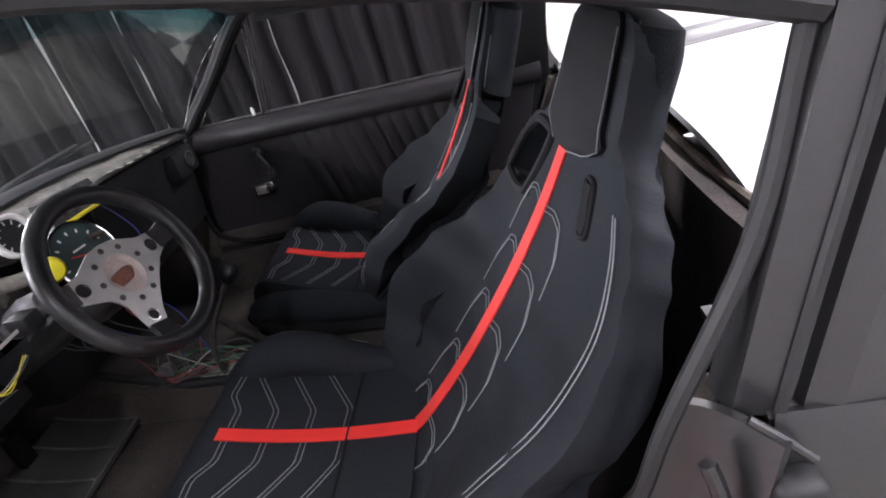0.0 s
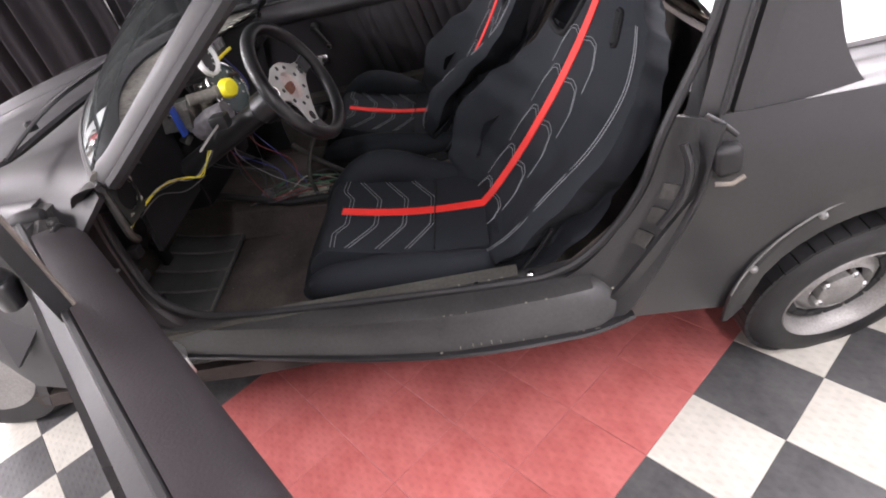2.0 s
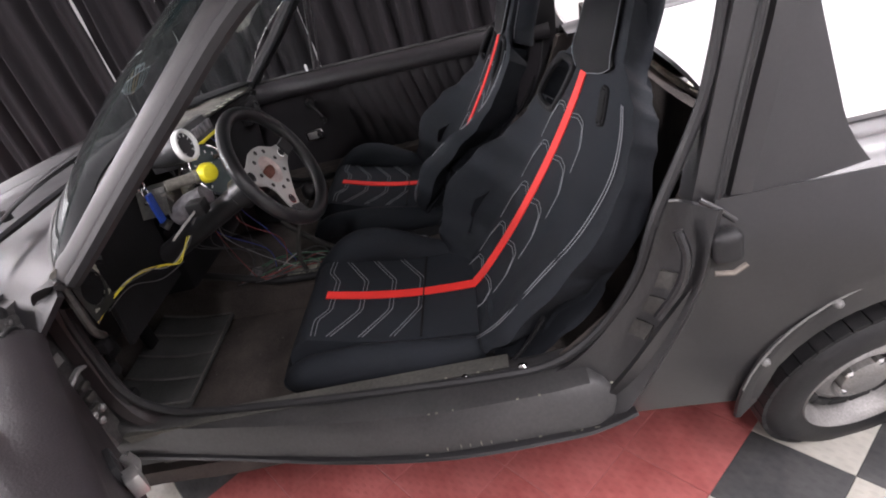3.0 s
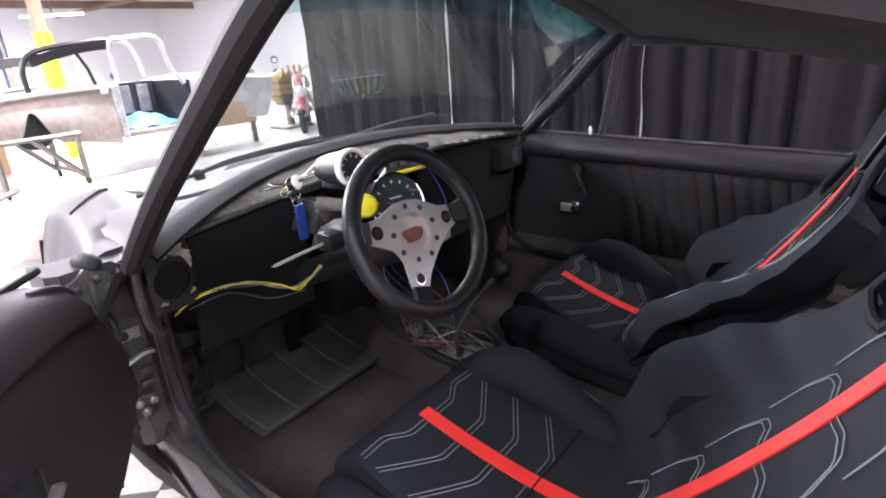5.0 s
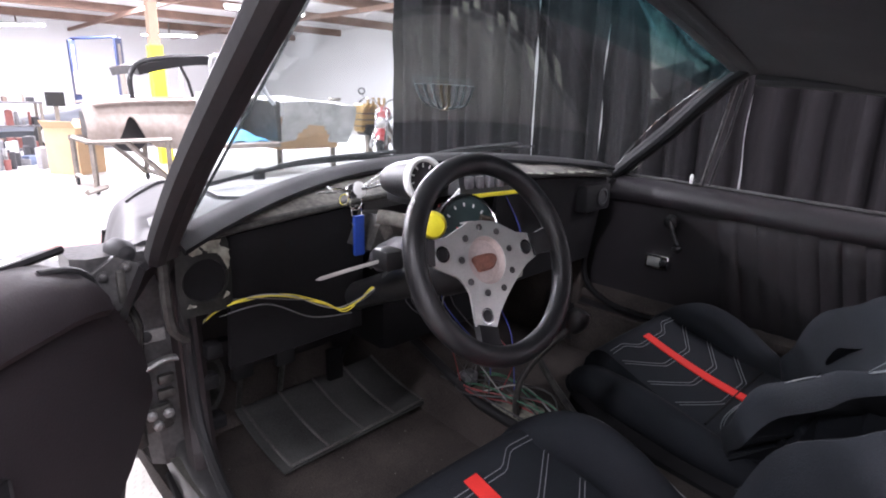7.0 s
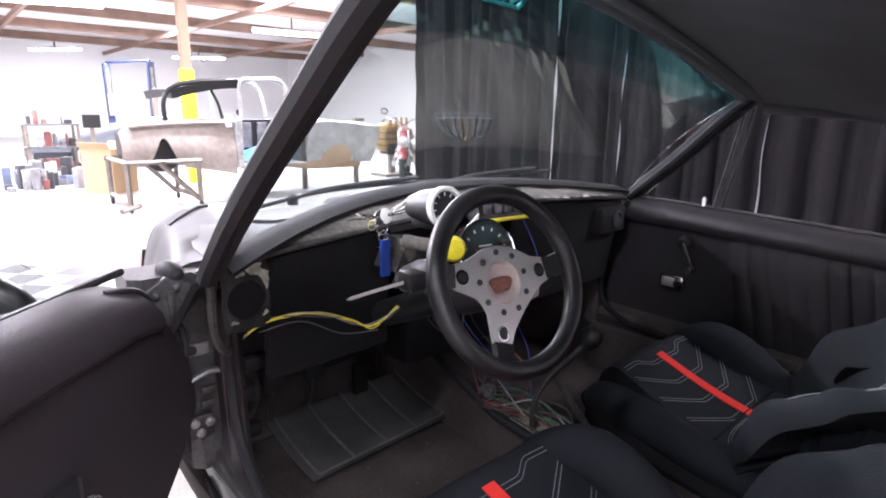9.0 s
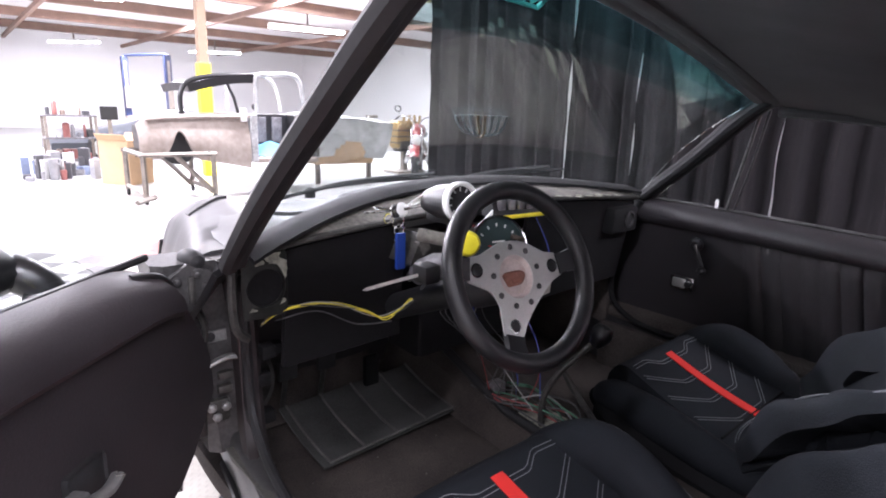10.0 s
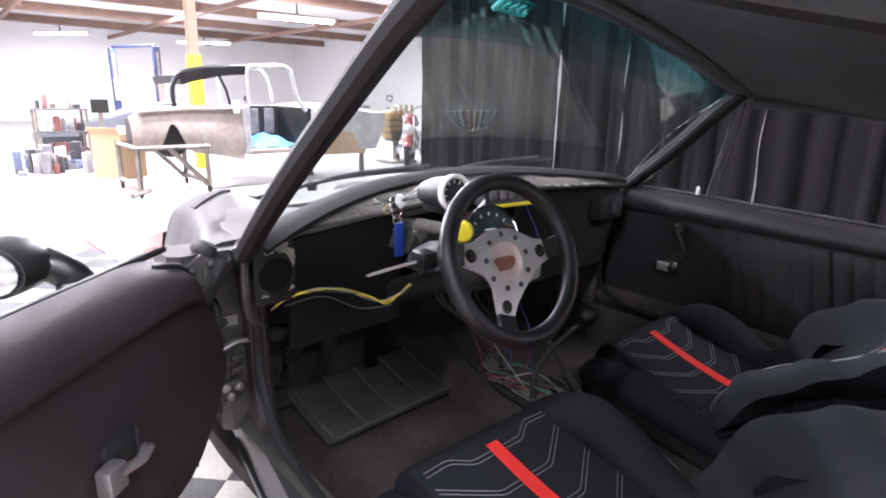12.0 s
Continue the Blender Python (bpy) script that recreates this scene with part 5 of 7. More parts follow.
part("dial_writing", bx((-0.018, -0.002, 0), (0.018, 0.002, 0.001), 0, m=Matrix.Translation(tc + up * 0.018 + TN * 0.005) @ Matrix((rg, up, TN)).transposed().to_4x4()), WHITEP, tg, "small pale line of writing", smooth=False)
part("gauge_clamp", tube([tc + rg * 0.035 + up * 0.026 + TN * 0.012, tc + rg * 0.068 + up * 0.016 + TN * 0.014], 0.006, 8), GRIME, tg, "bent metal clamp")
# add-on gauge in a pod on the dash top
pc = Vector((-0.205, -0.283, 0.953))
PN = Vector((0.97, -0.14, 0.12)).normalized()
pg = part("gauge_pod", lathe([(0.0, -0.10), (0.026, -0.098), (0.034, -0.06), (0.038, 0.0), (0.038, 0.012)], pc, PN, 28), BLACKP, db, "black pod of an add-on gauge")
part("pod_ring", lathe([(0.037, 0.006), (0.041, 0.008), (0.041, 0.02), (0.038, 0.023), (0.033, 0.021), (0.032, 0.012)], pc, PN, 32, False), WHITEP, pg, "white gauge bezel")
part("pod_dial", lathe([(0.0, 0.013), (0.0325, 0.013), (0.0325, 0.010)], pc, PN, 28), BLACKP, pg, "black gauge face")
pu = (Vector((0, 0, 1)) - PN * PN.z).normalized()
pr = pu.cross(PN)
for k in range(9):
    a = radians(lerp(225, -45, k / 8))
    part("pod_mark", bx((-0.004, -0.0012, 0), (0.004, 0.0012, 0.001), 0, m=Matrix.Translation(pc + pr * (0.026 * math.cos(a)) + pu * (0.026 * math.sin(a)) + PN * 0.0132) @ Matrix((pr * math.cos(a) + pu * math.sin(a), pu * math.cos(a) - pr * math.sin(a), PN)).transposed().to_4x4()), WHITEP, pg, "pale gauge mark", smooth=False)
part("pod_foot", bx((-0.31, -0.275, 0.898), (-0.235, -0.235, 0.925), 0.006), BLACKP, pg)
# switch box with a yellow tape edge
sb = part("switch_box", loft([[(-0.33 + dx, y, z) for dx, y, z in ((0, -0.075, 0.885), (0, 0.125, 0.875), (0, 0.12, 0.935), (0, -0.07, 0.945))], [(-0.29 + dx, y, z) for dx, y, z in ((0, -0.075, 0.885), (0, 0.125, 0.875), (-0.02, 0.12, 0.935), (-0.02, -0.07, 0.945))]]), BLACKP, db, "black row of rocker switches", smooth=False)
for k in range(5):
    y = -0.045 + k * 0.036
    part("rocker", bx((-0.301, y - 0.011, 0.900 - k * 0.0015), (-0.287, y + 0.011, 0.928 - k * 0.0015), 0.003), DARKBOX, sb, "grey rocker switch")
part("tape_edge", bx((-0.289, -0.07, 0.876), (-0.282, 0.13, 0.886), 0.003, m=Matrix.Translation((0, 0.03, 0.88)) @ Matrix.Rotation(radians(-2), 4, "X") @ Matrix.Translation((0, -0.03, -0.88))), YELLOW, sb, "strip of yellow tape", smooth=False)
part("hazard_plate", loft([[(-0.293 + e, y, z) for y, z in ((-0.13, 0.868), (-0.085, 0.868), (-0.08, 0.905))] for e in (0, 0.004)]), WHITEP, db, "white plastic triangle", smooth=False)
# ignition barrel with a yellow cap, stalks
part("switch_barrel", lathe([(0.014, -0.09), (0.014, -0.02), (0.018, -0.018), (0.018, 0.0)], (-0.205, -0.275, 0.862), (0.8, 0.55, -0.1), 18), DASHTOP, col, "dusty grey switch barrel")
part("yellow_cap", lathe([(0.022, 0.0), (0.026, 0.006), (0.026, 0.02), (0.02, 0.03), (0.006, 0.033), (0.0, 0.033)], (-0.20, -0.265, 0.862), (0.85, -0.5, 0.1), 20), YELLOW, col, "bright yellow plastic cap")
STALKM = mat("bare_stalk_metal", (0.58, 0.57, 0.54), 0.4, 0.25, 0.15, 30, 200, 0.05)
part("stalk", loft([[(x, y + e, z + f) for e, f in ((-0.0, -0.0035), (0.010, 0.0), (0.0, 0.0035), (-0.010, 0.0))] for x, y, z in ((-0.215, -0.495, 0.800), (-0.21, -0.44, 0.806), (-0.20, -0.36, 0.814))]), STALKM, col, "bare metal indicator stalk")
part("stalk_block", bx((-0.225, -0.385, 0.795), (-0.18, -0.345, 0.832), 0.006), BLACKP, col, "metal switch block on the column")
part("column_bracket", loft([[(x, y, z) for y, z in ((-0.33, 0.80), (-0.25, 0.79), (-0.23, 0.855), (-0.30, 0.865))] for x in (-0.38, -0.30)]), DARKSTEEL, col, "grimy column bracket", smooth=False)
part("column_shroud", lathe([(0.028, -0.06), (0.034, 0.0), (0.026, 0.05)], (-0.25, -0.30, 0.80), (0.9, 0, 0.35), 16), DARKBOX, col, "dark column clamp")
tag = part("card_tag", loft([[(-0.235 + e, y, z) for y, z in ((0.0, 0.668), (0.092, 0.680), (0.098, 0.742), (0.03, 0.738))] for e in (0, 0.003)]), mat("grubby_card", (0.30, 0.29, 0.255), 0.8, 0, 0.3, 20, 200, 0.1), db, "grubby card tag with dark marks", smooth=False)
for k in range(3):
    part("card_mark", bx((-0.2315, 0.034 + k * 0.019, 0.692 + k * 0.003), (-0.2305, 0.041 + k * 0.019, 0.726 + k * 0.003), 0), BLACKP, tag, "dark mark on the card", smooth=False)
part("heater_box", bx((-0.55, -0.22, 0.50), (-0.40, 0.22, 0.72), 0.02), DASHK, car, "dark heater box below the dash")
part("side_duct", lathe([(0.06, -0.02), (0.066, 0.0), (0.066, 0.012), (0.05, 0.014), (0.045, -0.015), (0.0, -0.02)], (-0.50, -0.62, 0.52), (0.75, 0.5, 0.1), 24), DARKSTEEL, car, "grimy round duct in the footwell")
part("sill_carpet", bx((-0.43, 0.655, 0.22), (0.9, 0.685, 0.41), 0.006), CARPET, car, "black carpet along the far sill")
part("kick_panel", bx((-0.96, 0.672, 0.22), (-0.42, 0.70, 0.87), 0.008), CARPET, car, "dark passenger side kick panel")
part("kick_panel", bx((-0.56, -0.675, 0.27), (-0.40, -0.655, 0.70), 0.008), BLACKP, car, "dark kick panel with dirt")
for k, (x, y, z, w) in enumerate(((-0.43, -0.64, 0.62, 0.04), (-0.44, -0.645, 0.55, 0.03), (-0.47, -0.60, 0.60, 0.03), (-0.46, -0.63, 0.45, 0.035))):
    part("fuse_block", bx((x, y, z), (x + w, y + 0.03, z + 0.03), 0.005), DASHK, car, "dirty electrical block")
for px in (-0.45, -0.33):
    pdl = part("pedal", bx((-0.70, px - 0.028, 0.40), (-0.68, px + 0.028, 0.46), 0.006), RUBBER, car, "black rubber pedal")
    part("pedal_arm", tube([(-0.695, px, 0.43), (-0.73, px, 0.30), (-0.72, px, 0.25)], 0.008, 8), DARKSTEEL, pdl)
part("accelerator", bx((-0.70, -0.20, 0.30), (-0.68, -0.15, 0.40), 0.006), DASHK, car, "hinged accelerator pedal")
# scraps of bracket and loose connectors round the column
rs = random.Random(5)
for k in range(12):
    c = Vector((-0.33 + rs.uniform(-0.04, 0.05), -0.24 + rs.uniform(-0.06, 0.08), 0.79 + rs.uniform(-0.07, 0.05)))
    sz = (rs.uniform(0.008, 0.022), rs.uniform(0.006, 0.016), rs.uniform(0.006, 0.02))
    part("loose_bracket", bx([-v for v in sz], sz, 0.003, m=Matrix.Translation(c) @ Matrix.Rotation(rs.uniform(0, 3), 4, "Z") @ Matrix.Rotation(rs.uniform(-0.8, 0.8), 4, "X")), (BARE, DASHTOP, DARKSTEEL, GRIME, DARKBOX, BLACKP)[k % 6], col, "dirty bracket on the column", smooth=False)
for piece in col.children:
    piece.location = NEAR
# gear lever
gl = part("gear_lever", tube(smooth_path([(-0.13, -0.03, 0.36), (-0.135, -0.025, 0.44), (-0.115, 0.0, 0.51), (-0.075, 0.04, 0.575), (-0.05, 0.06, 0.61)], 5), 0.008, 10), DARKSTEEL, car, "bent black gear lever")
part("gear_knob", lathe([(0.010, -0.02), (0.017, -0.012), (0.025, 0.005), (0.027, 0.02), (0.02, 0.036), (0.0, 0.041)], (-0.05, 0.062, 0.61), (0.25, 0.35, 0.9), 20), LEATHER, gl, "round black gear knob")
part("gear_gate", bx((-0.21, -0.04, 0.358), (-0.10, 0.05, 0.376), 0.008), BARE, gl, "grimy metal gear gate")
part("handbrake", tube(smooth_path([(-0.02, 0.07, 0.37), (-0.12, 0.075, 0.45), (-0.19, 0.075, 0.53)], 5), 0.009, 8), DARKSTEEL, car, "dark lever beside the gear lever")
part("tunnel_rod", tube([(-0.62, -0.05, 0.515), (-0.537, -0.05, 0.48), (-0.231, -0.05, 0.372), (0.0, -0.07, 0.372)], 0.013, 10), RUBBER, car, "black tube along the tunnel")
# rubber mat with raised bars
mt = whole("floor_mat", sheet(lambda u, v: (lerp(-0.70, -0.44, u) - 0.02 * v, lerp(-0.475, 0.0, v), 0.268 + 0.045 * (1 - u) ** 2), 14, 20, 0.005), MATRUB, "dusty black rubber footwell mat with pressed squares", "floor mat")
for k in range(5):
    part("mat_rib", tube([(lerp(-0.695, -0.445, i / 6) - 0.02 * k / 4, lerp(-0.455, -0.025, k / 4), 0.2735 + 0.045 * (1 - i / 6) ** 2) for i in range(7)], 0.004, 6), MATRIB, mt, "dusty raised rib")
part("mat_rib", tube([(-0.445 - 0.02 * i / 8, lerp(-0.455, -0.025, i / 8), 0.2735) for i in range(9)], 0.004, 6), MATRIB, mt, "dusty raised rib")


# ---- loose wiring and keys ----
def wires(name, label, runs):
    th = thing(name, runs[0][1][0], label, "wiring")
    for m, pts, r in runs:
        part("wire", tube(smooth_path(pts, 6), r, 6), m, th)
    return th


main = [(-0.40, -0.62, 0.70), (-0.36, -0.60, 0.735), (-0.345, -0.55, 0.745), (-0.335, -0.49, 0.735), (-0.33, -0.42, 0.705), (-0.315, -0.385, 0.69), (-0.29, -0.345, 0.72), (-0.26, -0.32, 0.765)]
off = lambda p, a, b, c: [(x + a * math.sin(i * 1.7), y + b, z + c * math.sin(i * 2.1 + a * 90)) for i, (x, y, z) in enumerate(p)]
wires("wiring_loom", "loose bundle of yellow and grey wires hanging below the dash", [(WIRE_Y, main, 0.0018), (WIRE_Y, off(main, 0.006, 0.002, 0.004), 0.0012), (WIRE_K, off(main, -0.008, -0.002, 0.005), 0.0013), (WIRE_W, off(main, -0.006, 0.0, -0.006), 0.0012), (WIRE_K, [(-0.38, -0.60, 0.71), (-0.36, -0.52, 0.72), (-0.34, -0.44, 0.68), (-0.31, -0.37, 0.68)], 0.0014)])
part("connector", lathe([(0.010, 0), (0.011, 0.03), (0.009, 0.04)], (-0.262, -0.325, 0.755), (0.5, 0.4, 0.75), 10), BLACKP, scene.objects["wiring_loom"], "black plug")
rnd = random.Random(7)
runs = []
for k in range(11):
    m = (WIRE_R, WIRE_K, WIRE_K, WIRE_B, WIRE_K, WIRE_W)[k % 6]
    x, y = -0.31 + rnd.uniform(-0.04, 0.05), rnd.uniform(-0.16, 0.13)
    runs.append((m, [(x, y, 0.87), (x + rnd.uniform(-0.03, 0.04), y + rnd.uniform(-0.05, 0.05), 0.75), (x + rnd.uniform(-0.05, 0.08), y + rnd.uniform(-0.06, 0.06), 0.63), (x + rnd.uniform(0, 0.1), y * 0.6 + rnd.uniform(-0.06, 0.06), 0.50), (x + rnd.uniform(0.02, 0.14), y * 0.4 + rnd.uniform(-0.05, 0.05), 0.41)], 0.0015))
wires("dash_wiring", "tangle of loose coloured wires behind the steering wheel", runs)
runs = []
for k in range(10):
    m = (WIRE_G, WIRE_K, WIRE_R, WIRE_W, WIRE_K, WIRE_K, WIRE_G)[k % 7]
    y0 = rnd.uniform(-0.05, 0.06)
    runs.append((m, [(-0.34 + rnd.uniform(-0.05, 0.04), y0, 0.385), (-0.24, y0 + rnd.uniform(-0.05, 0.05), 0.395 + rnd.uniform(0, 0.02)), (-0.12 + rnd.uniform(-0.04, 0.04), y0 * 0.7 + rnd.uniform(-0.03, 0.06), 0.385 + rnd.uniform(0, 0.04)), (0.0 + rnd.uniform(-0.05, 0.06), rnd.uniform(-0.06, 0.06), 0.372)], 0.0023))
wires("tunnel_wiring", "loose green, red and white wires lying on the tunnel", runs)
part("connector", bx((-0.27, -0.04, 0.372), (-0.22, 0.0, 0.40), 0.005), GRIME, scene.objects["tunnel_wiring"], "dirty connector block")
part("connector", bx((-0.335, -0.03, 0.374), (-0.30, 0.02, 0.41), 0.005), DARKBOX, scene.objects["tunnel_wiring"], "dark connector block")
ky = thing("key_bunch", (-0.36, -0.345, 0.895), "bunch of keys with a blue leather fob hanging from the dash", "keys")
for a, ln in ((195, 0.072), (215, 0.050), (140, 0.055), (25, 0.07), (48, 0.075), (65, 0.065)):
    c = Vector((-0.325, -0.345, 0.915))
    d = Vector((0.1, math.cos(radians(a)), abs(math.sin(radians(a))) * 0.28)).normalized()
    kb = part("key", tube([c + d * 0.012, c + d * (ln * 1.25)], 0.0042, 6, flat=0.4), CHROME, ky, "steel key")
    part("key_head", lathe([(0.013, -0.002), (0.015, 0.0), (0.013, 0.002)], c + d * 0.008, (1, 0, 0.2), 12), WHITEP if a < 100 else CHROME, kb)
for cy, cz, r in ((-0.345, 0.893, 0.014), (-0.372, 0.902, 0.010), (-0.343, 0.875, 0.012)):
    part("key_ring", tube([(-0.325, cy + r * math.cos(t), cz + r * math.sin(t)) for t in (2 * math.pi * k / 16 for k in range(16))], 0.0016, 6, True), CHROME, ky, "steel split ring")
part("fob", loft([[(-0.322 + dx, y, z) for dx, y in ((-0.004, -0.352), (0.004, -0.352), (0.004, -0.331), (-0.004, -0.331))] for z in (0.868, 0.855, 0.82, 0.79)]), BLUE, ky, "blue leather fob")
part("fob_ring", bx((-0.336, -0.354, 0.845), (-0.324, -0.329, 0.853), 0.002), CHROME, ky)

for loose in (ky, scene.objects["wiring_loom"]):
    loose.location += NEAR

# ---- bucket seats ----
THREAD_DIM = mat("grey_thread", (0.16, 0.165, 0.175), 0.7, 0, 0.2, 300, 900, 0.0)
CL = smooth_path([(0.425, 0, 0.40), (0.49, 0, 0.445), (0.59, 0, 0.55), (0.69, 0, 0.675), (0.77, 0, 0.79), (0.83, 0, 0.89), (0.875, 0, 0.985), (0.915, 0, 1.085)], 8)


def cl(s):
    k = s * (len(CL) - 1)
    i = min(len(CL) - 2, int(k))
    return CL[i].lerp(CL[i + 1], k - i)


def cn(s):
    d = cl(min(1, s + 0.03)) - cl(max(0, s - 0.03))
    d.normalize()
    return Vector((-d.z, 0, d.x))


# half width and forward reach of the wings along the backrest, from the crease to the top
HALF = [(0, 0.205), (0.08, 0.25), (0.20, 0.285), (0.34, 0.298), (0.43, 0.285), (0.50, 0.272), (0.56, 0.264), (0.62, 0.262), (0.68, 0.256), (0.715, 0.232), (0.745, 0.160), (0.78, 0.128), (0.92, 0.130), (0.965, 0.115), (0.99, 0.085), (1.0, 0.05)]
BULGE = [(0, 0.03), (0.12, 0.115), (0.26, 0.165), (0.36, 0.125), (0.44, 0.065), (0.52, 0.032), (0.60, 0.02), (0.70, 0.012), (1.0, 0.0)]
HALF_DOOR = [(0, 0.225), (0.08, 0.28), (0.20, 0.335), (0.34, 0.372), (0.45, 0.378), (0.55, 0.355), (0.64, 0.315), (0.70, 0.275), (0.75, 0.215), (0.80, 0.160), (0.92, 0.140), (0.965, 0.118), (0.99, 0.085), (1.0, 0.05)]
BN = cn(0.45)


def racing_seat(SX0, SY0, yaw, near, slide=0.0, lean=0.0, skew=0.0, wide=0.0, upright=0.0):
    """Bucket seat; wide broadens the wing by the door; yaw turns the backrest towards the door, near flattens the bolster on the door side, lean and skew swing the back and the cushion sideways."""

    def back(s, v, lift=0.0):
        """Front of the backrest; v from -1 to 1 across."""
        w, b = steps(s, HALF), steps(s, BULGE)
        if v < 0:
            w = lerp(w, steps(s, HALF_DOOR), wide)
        g = max(0, (abs(v) - 0.42) / 0.58)
        g = g * g * (3 - 2 * g)
        roll = max(0, abs(v) - 0.84) / 0.16
        b *= near if v < 0 else 1.0
        p = cl(s) + BN * (b * (g - 0.45 * roll ** 2)) + cn(s) * (0.012 * math.cos(v * 1.5) + lift)
        return Vector((SX0 + slide + p.x - upright * s - yaw * v * w, SY0 + skew * 0.44 + v * w + lean * s, p.z))

    def cush(u, v, lift=0.0):
        """Top of the seat base; u from the front edge backwards."""
        hw = 0.178 + 0.016 * u
        if u < 0.16:
            a = (1 - u / 0.16) * 1.9
            x, z = 0.035 - 0.066 * math.sin(a), 0.500 - 0.080 * (1 - math.cos(a))
        else:
            k = (u - 0.16) / 0.84
            x, z = lerp(0.035, 0.455, k), 0.500 - 0.066 * k - 0.016 * math.sin(math.pi * k)
        return Vector((SX0 + x, SY0 + skew * x + v * hw, z + lift - 0.008 * abs(v) ** 3 + 0.012 * max(0, abs(v) - 0.6)))

    seat = thing("racing_seat", (SX0 + 0.3, SY0, 0.25), "black suede bucket seat with red stripe and white chevron stitching", "seat", "pair of seats")
    part("cushion", sheet(lambda u, v: cush(u, 2 * v - 1), 30, 20, 0.09), CLOTH, seat, "black suede seat cushion")
    # thigh bolsters: a rounded lobe on each side, higher towards the tunnel
    for s in (-1, 1):
        far = s > 0
        up = 0.062 if far else -0.018
        bp = smooth_path([(SX0 - 0.035, SY0 + s * 0.190, 0.385), (SX0 + 0.02, SY0 + s * 0.206, 0.420 + up * 0.45), (SX0 + 0.11, SY0 + s * 0.216 + skew * 0.1, 0.436 + up), (SX0 + 0.20, SY0 + s * 0.220 + skew * 0.2, 0.434 + up * 0.85), (SX0 + 0.32, SY0 + s * 0.222 + skew * 0.3, 0.412 + up * 0.25), (SX0 + 0.46, SY0 + s * 0.215 + skew * 0.4, 0.395)], 6)
        rad = lambda t, r=0.050 if far else 0.046: r * math.sin(math.pi * min(1, max(0.05, 0.08 + t * 0.84))) ** 0.42
        part("side_bolster", tube(bp, rad, 18, flat=1.1), CLOTH, seat, "raised black side bolster")
        for dy in (0.0, 0.010) if far else ():
            part("bolster_stitch", tube([p + Vector((0, s * (0.028 + dy * 0.7), 0.0435 - dy * 0.6)) for p in bp[6:-6]], 0.0010, 5), THREAD_DIM, seat)
        # lower valance of the cushion under the bolster
        part("valance", loft([[(SX0 + x, SY0 + s * (y + 0.02) + skew * x, z0 + 0.055), (SX0 + x, SY0 + s * (y + 0.045) + skew * x, z0 + 0.02), (SX0 + x, SY0 + s * (y + 0.04) + skew * x, z0 - 0.03), (SX0 + x, SY0 + s * (y - 0.02) + skew * x, z0 - 0.04), (SX0 + x, SY0 + s * (y - 0.03) + skew * x, z0 + 0.05)] for x, y, z0 in ((-0.05, 0.13, 0.33), (-0.035, 0.18, 0.335), (0.05, 0.205, 0.335), (0.2, 0.215, 0.33), (0.36, 0.21, 0.33), (0.48, 0.20, 0.335))]), CLOTH2, seat, "dark lower side of the cushion")
    part("front_roll", tube([(SX0 - 0.030 - 0.012 * math.cos(v * 1.4), SY0 + v * 0.185, 0.372) for v in (-1, -0.8, -0.5, -0.2, 0.1, 0.4, 0.7, 0.9, 1)], 0.040, 14, flat=0.9), CLOTH, seat, "rounded front roll under the cushion")

    NU, NV = 72, 48

    def hole(i, j):
        s, v = (i + 0.5) / NU, 2 * (j + 0.5) / NV - 1
        # the wing by the door stays closed; a dark sheet stands for its slit
        if wide and v < 0:
            return False
        v = abs(v)
        lo, hi = 0.565 + 0.02 * max(0, (v - 0.45) / 0.35), 0.715
        return lo < s < hi and 0.33 - 0.10 * (s - 0.6) / 0.1 * 0.5 < v < 0.82 - 0.10 * max(0, (s - 0.66) / 0.05)

    part("backrest", sheet(lambda u, v: back(u, 2 * v - 1), NU, NV, lambda u, v: 0.05 + 0.13 * steps(u, [(0, 0.7), (0.3, 1.0), (0.5, 0.6), (0.62, 0.2), (0.8, 0.25), (1, 0.2)]) * abs(2 * v - 1) ** 2 * (1 - 0.5 * max(0, abs(2 * v - 1) - 0.85) / 0.15), hole), CLOTH, seat, "high black backrest with two belt openings")
    for s in (-1, 1):
        slit = wide and s < 0
        rim = smooth_path([back(0.625 + (a - 0.563) * 0.55 if slit else a, s * (0.46 + (b - 0.29) / 4.5 if slit else b), 0.002) for a, b in ((0.572, 0.42), (0.63, 0.34), (0.70, 0.29), (0.722, 0.36), (0.724, 0.62), (0.712, 0.76), (0.66, 0.83), (0.585, 0.83), (0.568, 0.72), (0.563, 0.55), (0.572, 0.42))], 4)
        part("opening_rim", tube(rim[:-1], 0.004 if slit else 0.009, 8, True), CLOTH2, seat, "padded rim of the belt opening")
        if slit:
            # matt black sheet that paints the slit's shade on the closed wing
            part("slit_shade", sheet(lambda u, v: back(lerp(0.632, 0.708, u), -lerp(0.485, 0.570, v), 0.003), 8, 3, 0.004), DASHK, seat, "black sheet for the shade of the door-side belt slit")

    def strip(f, a, b, w, n, lift=0.004):
        return sheet(lambda u, v: f(lerp(a, b, u), lerp(-w, w, v), lift), n, 2, 0.003)

    part("stripe", strip(cush, 0.20, 0.715, 0.082, 14), RED, seat, "red stripe along the cushion")
    part("stripe", strip(cush, 0.722, 1.0, 0.082, 8), RED, seat, "red stripe at the back of the cushion")
    part("stripe", sheet(lambda u, v: back(lerp(0.03, 0.735, u), lerp(-0.0165, 0.0165, v) / steps(lerp(0.03, 0.735, u), HALF), 0.004), 30, 2, 0.003), RED, seat, "red stripe up the backrest")
